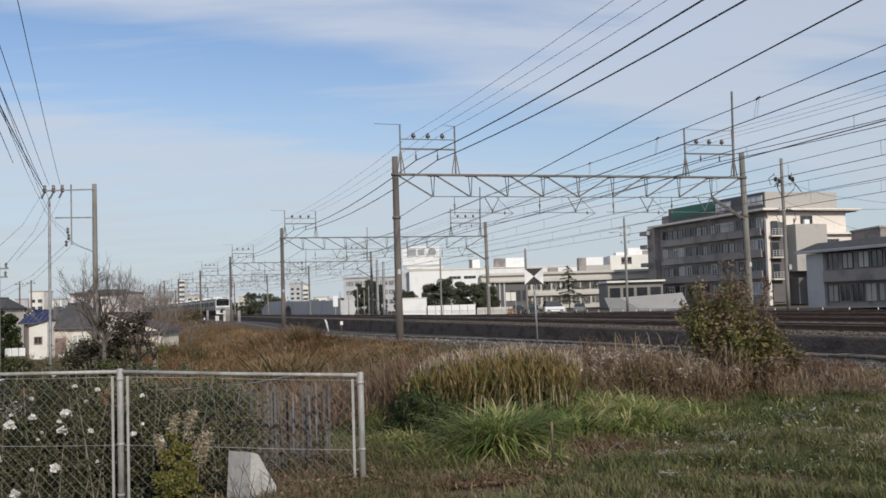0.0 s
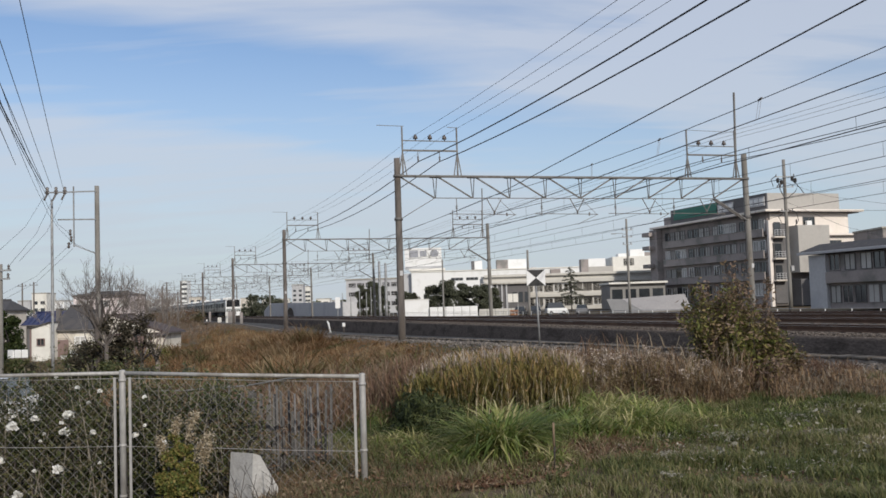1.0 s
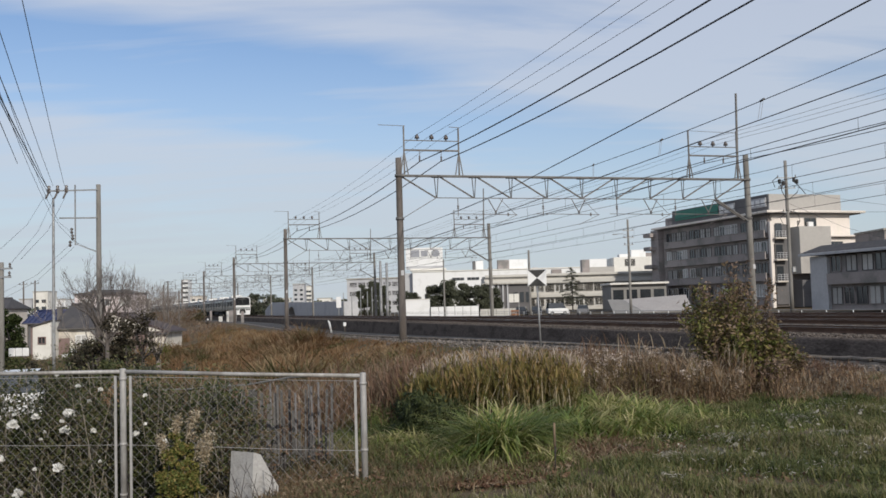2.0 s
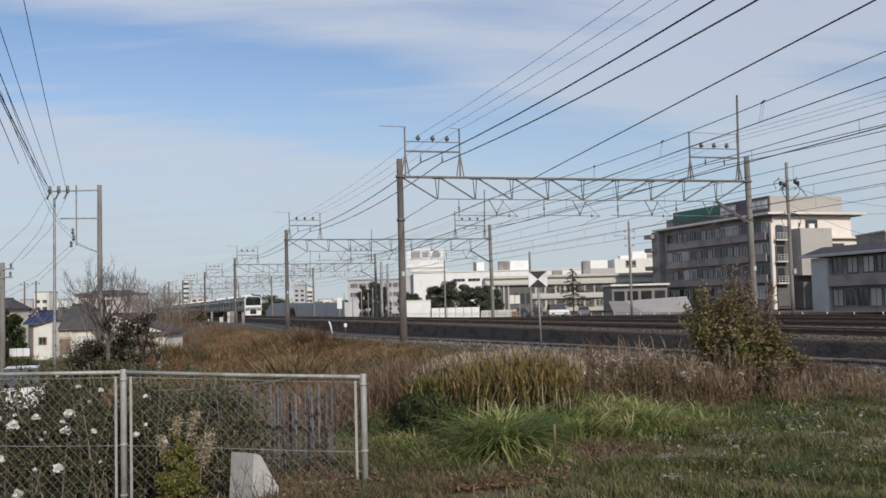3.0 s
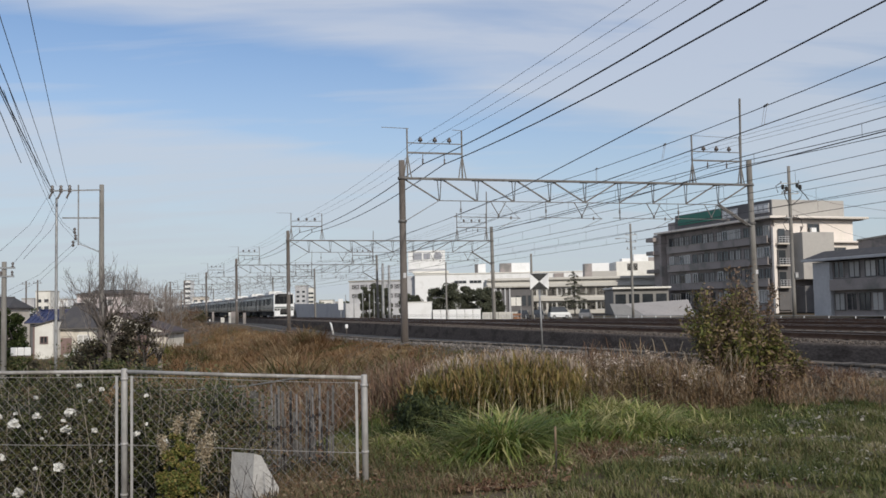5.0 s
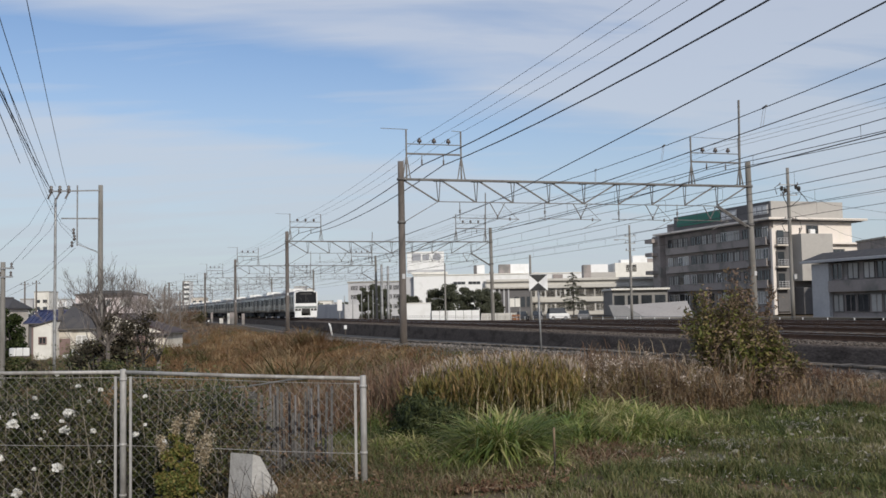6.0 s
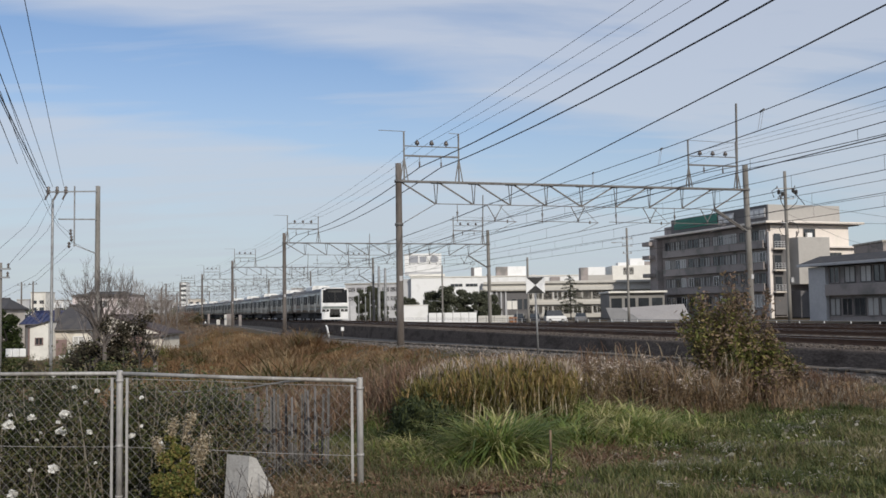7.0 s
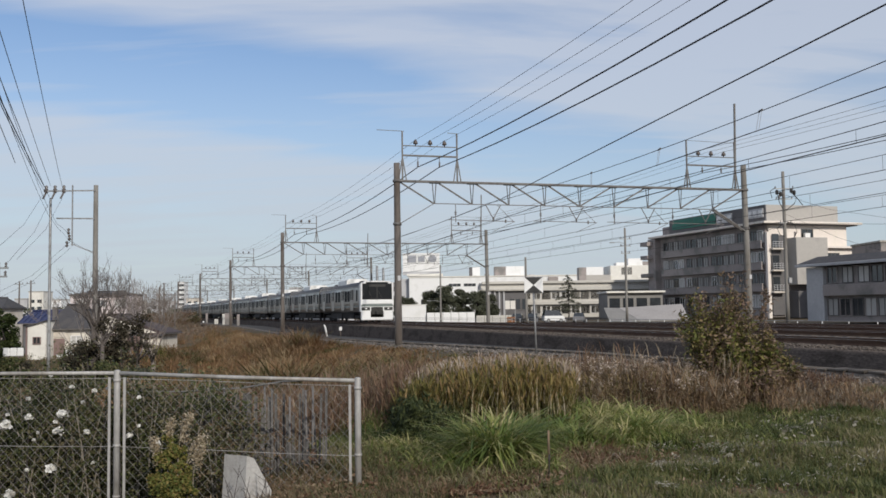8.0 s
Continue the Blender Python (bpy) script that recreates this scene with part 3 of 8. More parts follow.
def build_car(lead):
    """Origin on the rails under the car's middle; local +y is its way of travel (towards the camera's side)."""
    c = thing("train_car", Matrix(), "white-fronted leading car of a stainless commuter train" if lead else "stainless steel commuter train car with a grey roof",
              "train car", "cars of the train")
    half = car_section()
    ring = [(x, z) for x, z in half] + [(-x, z) for x, z in half[-2::-1]]
    yb, yf = -CAR / 2, CAR / 2 - (0.35 if lead else 0.0)
    bm = bmesh.new()
    a = [bm.verts.new((x, yb, z)) for x, z in ring]
    b = [bm.verts.new((x, yf, z)) for x, z in ring]
    n = len(ring)
    for i in range(n - 1):
        f = bm.faces.new((a[i], b[i], b[i + 1], a[i + 1]))
        f.material_index = 1 if 4 <= i <= n - 6 else 0
        f.smooth = True
    bm.faces.new(a[::-1]); bm.faces.new(b)
    f = bm.faces.new((a[0], a[-1], b[-1], b[0]))
    f.material_index = 1
    part("body", bm, [STAINLESS, TRAIN_ROOF], c, "stainless steel body with a grey roof")
    # doors and windows on both sides: four doors, windows between
    doors = [-7.4, -2.55, 2.3, 7.1 if not lead else 6.3]
    for sx in (-1, 1):
        for y in doors:
            for dy in (-0.33, 0.33):
                bm = bmesh.new()
                box(bm, (sx * 1.468, y + dy, 2.02), (0.03, 0.62, 1.9))
                d = part("door_leaf", bm, STAINLESS, c)
                bm = bmesh.new()
                box(bm, (sx * 1.486, y + dy, 2.45), (0.012, 0.32, 0.85))
                part("door_pane", bm, SIDE_GLASS, d)
        marks = [(-9.2, 1.0)] + [((p + q) / 2, 2.6) for p, q in zip(doors, doors[1:])] + ([(9.0, 0.7)] if not lead else [(8.3, 0.55)])
        for y, w in marks:
            for k in range(2 if w > 2 else 1):
                ww = w / 2 - 0.4 if w > 2 else w * 0.75
                yy = y + ((-0.25 + 0.5 * k) * w if w > 2 else 0)
                bm = bmesh.new()
                box(bm, (sx * 1.478, yy, 2.35), (0.02, ww, 0.95))
                part("side_window", bm, SIDE_GLASS, c)
        bm = bmesh.new()
        box(bm, (sx * 1.474, (yb + yf) / 2, 1.42), (0.016, yf - yb - 0.3, 0.16))
        part("body_stripe", bm, TRAIN_BAND, c, "coloured stripe below the windows")
        bm = bmesh.new()
        box(bm, (sx * 1.40, (yb + yf) / 2, 3.12), (0.05, yf - yb - 0.2, 0.05))
        part("rain_gutter", bm, STAINLESS, c)
    # cooler, vents
    bm = bmesh.new()
    prof = [(-1.05, 3.45), (-1.02, 3.88), (-0.75, 4.03), (0.75, 4.03), (1.02, 3.88), (1.05, 3.45)]
    r0 = [bm.verts.new((x, -2.0, z)) for x, z in prof]
    r1 = [bm.verts.new((x, 2.0, z)) for x, z in prof]
    bm.faces.new(r0[::-1]); bm.faces.new(r1)
    for i in range(len(prof) - 1):
        bm.faces.new((r0[i], r0[i + 1], r1[i + 1], r1[i])).normal_flip()
    part("roof_cooler", bm, AC_WHITE, c, "white roof cooling unit")
    for y in (-6.5, 5.2):
        bm = bmesh.new()
        box(bm, (0, y, 3.66), (0.8, 1.4, 0.16), bevel=0.05)
        part("roof_vent", bm, TRAIN_ROOF, c)
    # underframe and bogies
    bm = bmesh.new()
    for k, (y, l, w) in enumerate(((-3.9, 2.4, 2.3), (-1.0, 2.8, 2.4), (2.2, 2.6, 2.2), (4.2, 0.9, 2.3))):
        box(bm, (0, y, 0.62), (w, l, 0.62), bevel=0.04)
    box(bm, (0, 0, 0.9), (2.5, CAR - 1.2, 0.12))
    # added dark block: stands for the shadow between the boxes
    box(bm, (0, 0, 0.66), (2.2, 10.6, 0.46))
    part("underfloor_boxes_and_shade", bm, UNDER, c)
    for y in (-6.9, 6.9):
        bm = bmesh.new()
        for sx in (-1, 1):
            box(bm, (sx * 1.0, y, 0.52), (0.16, 2.7, 0.26), bevel=0.04)
        box(bm, (0, y, 0.55), (2.0, 0.5, 0.3))
        bg_ = part("bogie", bm, UNDER, c)
        for dy in (-1.05, 1.05):
            bm = bmesh.new()
            for sx in (-0.55, 0.55):
                tube(bm, [(sx - 0.06, y + dy, 0.43), (sx + 0.06, y + dy, 0.43)], 0.43, 14)
            tube(bm, [(-0.7, y + dy, 0.43), (0.7, y + dy, 0.43)], 0.07, 8)
            part("wheelset", bm, UNDER, bg_)
    if lead:
        build_face(c, yf)
    else:
        bm = bmesh.new()
        box(bm, (0, CAR / 2 + 0.24, 2.0), (1.1, 0.5, 2.1), bevel=0.05)
        part("gangway", bm, UNDER, c)
    return c


def build_face(c, yf):
    """The cab end: a white moulded mask round a wide dark windscreen, lamps, number box, skirt with coupler."""
    def ring(y, sx, zlo, zhi, crown):
        return [(-sx, y, zlo), (sx, y, zlo), (sx * 1.0, y, zhi - 0.25), (sx * 0.9, y, zhi - 0.05), (sx * 0.5, y, zhi + crown), (-sx * 0.5, y, zhi + crown), (-sx * 0.9, y, zhi - 0.05), (-sx, y, zhi - 0.25)]
    bm = bmesh.new()
    rs = [[bm.verts.new(v) for v in ring(y, s, lo, 3.5, 0.1)] for y, s, lo in ((yf - 0.05, 1.48, 0.95), (yf + 0.3, 1.47, 0.95), (yf + 0.36, 1.4, 1.0))]
    for a, b in zip(rs, rs[1:]):
        for i in range(8):
            bm.faces.new((a[i], a[(i + 1) % 8], b[(i + 1) % 8], b[i])).normal_flip()
    bm.faces.new(rs[-1])
    part("front_mask", bm, TRAIN_WHITE, c, "white moulded cab front")
    y = yf + 0.36
    bm = bmesh.new()
    prism(bm, [(-1.36, 0), (-1.36, -0.03), (1.36, -0.03), (1.36, 0)], 2.0, 3.47)
    bmesh.ops.translate(bm, verts=bm.verts, vec=(0, y + 0.03, 0))
    part("windscreen", bm, TRAIN_GLASS, c, "wide dark windscreen")
    for sx in (-0.45, 0.42):
        bm = bmesh.new()
        bar(bm, (sx, y + 0.05, 2.02), (sx + 0.35, y + 0.06, 2.75), 0.03)
        part("wiper", bm, BLACK, c)
    bm = bmesh.new()
    box(bm, (0, y + 0.045, 3.2), (1.5, 0.02, 0.22))
    part("destination_display", bm, BLACK, c)
    for sx in (-1, 1):
        bm = bmesh.new()
        box(bm, (sx * 1.12, y + 0.03, 3.42), (0.3, 0.1, 0.14), bevel=0.03)
        part("marker_lamp", bm, TRAIN_WHITE, c)
        bm = bmesh.new()
        box(bm, (sx * 1.0, y + 0.03, 1.2), (0.74, 0.05, 0.26), bevel=0.02)
        hl = part("headlight", bm, BLACK, c, "dark headlight recess")
        bm = bmesh.new()
        lathe(bm, [(0.07, 0), (0.075, 0.03)], 10)
        bmesh.ops.rotate(bm, verts=bm.verts, matrix=Matrix.Rotation(-math.pi / 2, 3, "X"))
        bmesh.ops.translate(bm, verts=bm.verts, vec=(sx * 0.98, y + 0.055, 1.22))
        part("lamp_lens", bm, TRAIN_WHITE, hl)
    # rim of the mask round the screen, and the centre pillar
    for sx in (-1, 1):
        bm = bmesh.new()
        bar(bm, (sx * 1.4, y + 0.03, 1.5), (sx * 1.36, y + 0.03, 3.45), 0.12, 0.12)
        part("mask_rim", bm, TRAIN_WHITE, c)
    bm = bmesh.new()
    box(bm, (0, y + 0.03, 3.53), (2.3, 0.12, 0.1), bevel=0.03)
    part("mask_brow", bm, TRAIN_WHITE, c)
    bm = bmesh.new()
    box(bm, (0.0, y + 0.045, 2.6), (0.07, 0.04, 1.3))
    part("screen_pillar", bm, BLACK, c)
    bm = bmesh.new()
    box(bm, (0, y + 0.03, 1.76), (2.7, 0.1, 0.3), bevel=0.03)
    part("front_band", bm, TRAIN_WHITE, c, "white band under the windscreen")
    bm = bmesh.new()
    box(bm, (0, y + 0.02, 1.5), (2.8, 0.06, 0.2))
    part("front_stripe", bm, TRAIN_BAND, c, "grey stripe under the windscreen")
    bm = bmesh.new()
    # skirt with an opening for the coupler
    for sx in (-1, 1):
        box(bm, (sx * 0.98, y - 0.1, 0.6), (0.84, 0.28, 0.76), bevel=0.05)
    box(bm, (0, y - 0.1, 0.34), (1.2, 0.28, 0.24), bevel=0.04)
    part("skirt", bm, TRAIN_WHITE, c, "white snow-plough skirt")
    bm = bmesh.new()
    box(bm, (0, y + 0.0, 1.02), (1.05, 0.1, 0.66), bevel=0.04)
    box(bm, (0, y + 0.15, 0.85), (0.34, 0.5, 0.3), bevel=0.04)
    part("coupler", bm, UNDER, c, "dark coupler in the skirt's opening")


def build_pantograph(c, y):
    bm = bmesh.new()
    for sx in (-0.55, 0.55):
        bar(bm, (sx, y, 3.7), (sx * 0.8, y + 1.1, 4.5), 0.04)
        bar(bm, (sx * 0.8, y + 1.1, 4.5), (sx, y + 0.2, 5.22), 0.035)
    for dy in (0.05, 0.35):
        bar(bm, (-0.9, y + dy, 5.24), (0.9, y + dy, 5.24), 0.05)
    for sx in (-0.7, 0.7):
        insulator(bm, (sx, y, 3.55), 2, 0.09, 0.25)
    part("pantograph", bm, STEEL_DARK, c, "dark raised pantograph")


lead_car = build_car(True)
mid_car = build_car(False)
panto_car = build_car(False)
build_pantograph(panto_car, -5.5)
CARS = [lead_car, mid_car, panto_car] + [copy_thing(panto_car if k % 3 == 2 else mid_car, Matrix()) for k in range(3, 10)]


def car_pose(front_y, k):
    """The pose of car k when the train's face is at front_y on the line."""
    mid = k * (CAR + GAP) + CAR / 2
    a = on_line(y_at(front_y, mid - 6.9), TRACKS[0])
    b = on_line(y_at(front_y, mid + 6.9), TRACKS[0])
    way = a - b
    return Matrix.Translation((a + b) / 2) @ Matrix.Rotation(math.atan2(-way.x, way.y), 4, "Z")

# ---- buildings beyond the tracks ----
UNIT = {}


def unit(key, make):
    """A mesh that alike pieces share."""
    if key not in UNIT:
        bm = bmesh.new()
        make(bm)
        me = bpy.data.meshes.new(key[0])
        bm.to_mesh(me)
        bm.free()
        me.materials.append(key[1])
        UNIT[key] = me
    return UNIT[key]


def window(parent, m, w, h, frame_mat=WHITE, pane_mat=GLASS, bars=1, f=0.07):
    """A window in a wall: local x along the wall, -y out of it, origin at its lower left corner. Frame with a pane set back in it."""
    def mk(bm):
        for c, s in (((w / 2, 0, f / 2), (w, 0.12, f)), ((w / 2, 0, h - f / 2), (w, 0.12, f)), ((f / 2, 0, h / 2), (f, 0.12, h - 2 * f)), ((w - f / 2, 0, h / 2), (f, 0.12, h - 2 * f))):
            box(bm, c, s)
        for k in range(1, bars + 1):
            box(bm, (w * k / (bars + 1), 0.0, h / 2), (f * 0.8, 0.09, h - 2 * f))
    win = shared("window", unit(("window", frame_mat, w, h, bars, f), mk), parent, m)
    shared("pane", unit(("pane", pane_mat, w, h), lambda bm: box(bm, (w / 2, 0.03, h / 2), (w - f, 0.02, h - f))), win, Matrix())
    return win


def wall_at(x, y, z, rz=0):
    return pose(x, y, z, 0, 0, rz)


def plain(name, c, s, mat, parent, label="", bevel=0.03):
    bm = bmesh.new()
    box(bm, c, s, bevel=bevel)
    return part(name, bm, mat, parent, label)


def build_hospital():
    h = thing("hospital_building", pose(51.75, 155, 0, 0, 0, 19.2), "five-storey grey and cream hospital block with long balconies", "building")
    # wall and roof storey colours carry shade on the long side, sun on the end
    plain("wall", (8.85, 16.2, 6.7), (16.1, 31.4, 15.0), GREY_TILE, h, "grey tiled main block, darker for its shaded long side")
    plain("end_wall", (9.05, 0.35, 11.8), (15.7, 0.5, 5.0), END_CREAM, h, "cream plastered end wall, lighter for the sunny end")
    plain("soffit", (9.0, 16.2, 14.2), (18.6, 34.2, 0.12), GREY_DARK, h)
    plain("eave_slab", (9.1, 16.2, 14.5), (19.7, 35.2, 0.36), END_CREAM, h, "cream projecting eave slab")
    plain("roof_storey", (7.9, 14.3, 16.05), (14.4, 28.2, 2.85), GREY_DARK, h, "roof storey that carries signs, its shaded side put into dark grey")
    plain("roof_storey_end", (7.9, 0.05, 16.05), (14.3, 0.3, 2.8), GREY_WARM, h, "sunny end of the roof storey, painted lighter than its sides")
    plain("plant_room", (6, 30.3, 15.6), (9, 3.6, 1.7), GREY_TILE, h)
    # signs on the roof storey
    sg = plain("roof_sign", (0.62, 20.4, 16.4), (0.16, 13.6, 1.75), GREEN_SIGN, h, "green roof sign board")
    for s0, s1, rows in ((8.8, 13.2, 1), (0.5, 4.6, 1)):
        bm = bmesh.new()
        box(bm, (0.6, (s0 + s1) / 2, 16.2), (0.14, s1 - s0, 1.5))
        b = part("sign_panel", bm, GREY_PALE, h, "grey sign panel with white characters that cannot be read")
        n = max(2, int((s1 - s0) / 1.15))
        for k in range(n):
            bm = bmesh.new()
            box(bm, (0.5, s0 + (k + 0.5) * (s1 - s0) / n, 16.2), (0.05, (s1 - s0) / n * 0.7, 0.95))
            part("bar", bm, WHITE, b)
    # long side: balconies with solid fronts, windows in the wall behind
    rng = random.Random(4)
    for k, z in enumerate((0.05, 3.55, 7.05, 10.55)):
        if k:
            bal = plain("balcony", (0.1, 15.6, z + 0.45), (0.22, 30.0, 1.25), GREY_TILE, h, "grey balcony front")
            plain("balcony_slab", (0.45, 15.6, z - 0.1), (0.9, 30.0, 0.2), GREY_DARK, bal)
            plain("coping", (0.08, 15.6, z + 1.1), (0.34, 30.1, 0.07), CONCRETE, bal)
        y = 0.9
        n = 0
        while y < 29.6:
            wide = 1.5
            mat = CURTAIN if rng.random() < 0.42 else GLASS
            window(h, wall_at(0.76, y + wide, z + 0.75, -90), wide, 2.05, WHITE if rng.random() < 0.25 else STEEL_DARK, mat, 1, 0.09)
            n += 1
            y += wide + (0.25 if n % 4 else 0.95)
    # step at the far end
    plain("end_bay", (1.0, 33.1, 6.7), (3.0, 2.6, 15.0), GREY_TILE, h)
    for z in (3.4, 6.9, 10.4, 13.0):
        plain("end_balcony", (-0.5, 33.9, z + 0.3), (2.4, 2.6, 0.75), GREY_TILE, h)
    # the sunny end: small balconies by the corner, stair tower, window, lower canopy
    plain("corner_pier", (0.78, -0.12, 6.0), (0.6, 0.5, 14.0), END_CREAM, h, "pale corner pier")
    # no hollow here: a dark flat panel gives the recess its shade
    plain("recess", (2.9, 0.2, 6.0), (2.6, 0.3, 13.0), GREY_DARK, h, "flat dark panel for the shade of a recess behind the small balconies")
    for z in (3.4, 6.9, 10.4):
        b = plain("corner_balcony", (2.2, -0.55, z - 0.2), (2.6, 1.3, 0.25), CREAM, h, "pale corner balcony slab")
        for k in range(3):
            bm = bmesh.new()
            bar(bm, (1.0, -1.15, z + 0.25 + 0.35 * k), (3.4, -1.15, z + 0.25 + 0.35 * k), 0.06)
            part("rail", bm, GREY_PALE, b)
        for k in range(5):
            bm = bmesh.new()
            bar(bm, (1.0 + 0.6 * k, -1.15, z - 0.1), (1.0 + 0.6 * k, -1.15, z + 1.0), 0.05)
            part("baluster", bm, GREY_PALE, b)
        plain("balcony_door", (2.4, 0.0, z + 1.2), (1.3, 0.1, 2.2), GLASS, h)
    plain("stair_tower", (7.6, -1.0, 8.2), (6.2, 2.9, 7.6), GREY_WARM, h, "plain grey stair tower")
    plain("tower_base", (7.7, -0.9, 1.2), (5.8, 2.6, 4.3), GREY_DARK, h, "dark base of the stair tower")
    window(h, wall_at(7.6, 0.06, 12.1), 2.4, 1.5, STEEL_DARK, GLASS, 1, 0.1)
    plain("cooler", (8.4, -0.35, 12.5), (1.0, 0.5, 0.75), WHITE, h)
    plain("canopy", (14.4, -0.6, 10.5), (7.8, 2.6, 0.32), END_CREAM, h)
    plain("low_block", (14.0, 0.0, 4.8), (6.8, 2.0, 11.0), END_CREAM, h)
    for z in (1.0, 4.5, 8.0):
        window(h, wall_at(11.6, -1.06, z), 2.6, 1.6, STEEL_DARK, GLASS, 2, 0.08)
    return h


def build_wing():
    w = thing("ward_wing", pose(41.2, 109.5, 0, 0, 0, 19.2), "two-storey grey wing with a dark skirt roof", "building")
    L = 36.0
    plain("wall", (6.2, -L / 2, 2.2), (12.0, L, 6.0), GREY_TILE, w, "grey plastered wall")
    plain("corner_pillar", (0.1, -1.85, 2.2), (0.7, 2.7, 6.0), GREY_PALE, w, "pale grey corner pier")
    bm = bmesh.new()
    e, zt = 0.75, 5.35
    a = [bm.verts.new(p) for p in ((-e, e, zt), (12.2 + e, e, zt), (12.2 + e, -L - e, zt), (-e, -L - e, zt))]
    b = [bm.verts.new(p) for p in ((-e, e, zt + 0.22), (12.2 + e, e, zt + 0.22), (12.2 + e, -L - e, zt + 0.22), (-e, -L - e, zt + 0.22))]
    c = [bm.verts.new(p) for p in ((0.9, -1.1, zt + 1.1), (11.3, -1.1, zt + 1.1), (11.3, -L + 1.1, zt + 1.1), (0.9, -L + 1.1, zt + 1.1))]
    bm.faces.new(a)
    for i in range(4):
        bm.faces.new((a[i], b[i], b[(i + 1) % 4], a[(i + 1) % 4]))
        bm.faces.new((b[i], c[i], c[(i + 1) % 4], b[(i + 1) % 4]))
    bm.faces.new(c)
    bmesh.ops.recalc_face_normals(bm, faces=bm.faces)
    part("roof", bm, ROOF_DARK, w, "dark sloped skirt roof with a flat top")
    plain("gutter", (-e, -L / 2, zt + 0.08), (0.16, L + 2 * e, 0.3), GREY_PALE, w, "pale grey fascia under the roof")
    band = plain("balcony", (-0.2, -L / 2 - 1.6, 2.6), (0.5, L - 3.4, 1.25), GREY_TILE, w, "grey balcony front")
    rng = random.Random(8)
    for z, hgt in ((3.35, 1.75), (-0.2, 1.9)):
        y = -3.4
        while y > -L + 2:
            window(w, wall_at(0.14, y, z, -90), 1.6, hgt, GREY_TILE if rng.random() < 0.4 else STEEL_DARK, CURTAIN if rng.random() < 0.3 else GLASS, 1, 0.07)
            y -= 1.85 + (0.5 if rng.random() < 0.3 else 0)
    window(w, wall_at(2.2, 0.02, 3.2, 180), 1.2, 1.4)
    return w


def logo_blocks(parent, x0, y, z, h):
    """The maker's mark on the roof sign, as plain grey blocks."""
    for k, w in enumerate((2.3, 1.8, 2.2)):
        bm = bmesh.new()
        c0 = x0 + k * 2.75
        out_ = ([(0, 0), (w, 0), (w, 1), (0, 1)], [(0, 0.1), (w, 0.1), (w, 0.9), (0, 0.9)], [(0, 0.3), (0.5, 0), (w - 0.5, 0), (w, 0.3), (w, 0.7), (w - 0.5, 1), (0.5, 1), (0, 0.7)])[k]
        fr = [bm.verts.new((c0 + a, y, z + (b - 0.5) * h)) for a, b in out_]
        bk = [bm.verts.new((v.co.x, y + 0.08, v.co.z)) for v in fr]
        bm.faces.new(fr); bm.faces.new(bk[::-1])
        for i in range(len(fr)):
            bm.faces.new((fr[i], bk[i], bk[(i + 1) % len(fr)], fr[(i + 1) % len(fr)]))
        bmesh.ops.recalc_face_normals(bm, faces=bm.faces)
        part("mark", bm, LETTER_GREY, parent, "plain grey block on the sign")


def build_annex():
    a = thing("grey_annex", pose(63.9, 140, 0), "plain grey block behind the wing", "building")
    plain("wall", (6, 5, 4.4), (12, 10, 11.4), GREY_TILE, a)
    plain("parapet", (6, 5, 10.2), (12.3, 10.3, 0.3), CONCRETE, a)


def build_factory():
    f = thing("factory_building", pose(0, 255, 0), "long white factory building with roof plant and a large sign", "building")
    plain("wall", (13.4, 12, 4.45), (45.0, 24, 10.9), WHITE, f, "white painted wall")
    plain("side_block", (-10.6, 9, 4.4), (3.6, 14, 10.6), GREY_PALE, f, "grey side of the stair block")
    plain("parapet", (13.4, 12, 9.98), (45.4, 24.4, 0.3), OFFWHITE, f)
    plain("louvre", (29.1, -0.2, 8.95), (2.6, 0.5, 1.35), GREY_TILE, f, "grey louvre box on the wall")
    for x0, x1 in ((1.4, 4.6), (5.4, 8.6), (9.4, 13.4), (14.2, 18.6), (19.4, 24.4)):
        n = int((x1 - x0) / 0.8)
        for k in range(n):
            window(f, wall_at(x0 + k * (x1 - x0) / n, -0.03, 7.4), (x1 - x0) / n - 0.05, 0.75, STEEL_DARK, GLASS, 0, 0.06)
    for k in range(9):
        window(f, wall_at(-6 + k * 3.5, -0.03, 2.6), 2.6, 1.5, STEEL_DARK, GLASS, 1, 0.08)
    # the sign on its base
    plain("sign_base", (-4.9, 3.5, 10.6), (9.6, 5.0, 0.6), OFFWHITE, f)
    s = plain("roof_sign", (-5.9, 2.0, 13.55), (9.9, 1.0, 5.8), WHITE, f, "white roof sign with grey marks")
    logo_blocks(s, -9.5, 1.42, 14.9, 1.85)
    plain("sign_foot", (-5.9, 1.9, 11.1), (9.6, 0.9, 0.9), GREY_PALE, f)
    for x, y, z, w, d, h, m in ((8.95, 8, 11.6, 2.1, 3, 2.4, WHITE), (7.5, 8.1, 11.6, 0.8, 3, 2.3, GREY_DARK), (15.45, 8, 11.5, 3.1, 4, 2.6, GREY_TILE), (19.5, 8, 11.5, 5.0, 4, 2.7, WHITE),
                                (-2.2, 6, 11.4, 0.8, 0.8, 2.6, GREY_PALE), (12.0, 10, 10.5, 1.2, 2, 0.9, GREY_TILE), (24.5, 12, 10.4, 1.4, 2, 0.7, GREY_PALE)):
        plain("roof_unit", (x, y, z), (w, d, h), m, f)
    return f


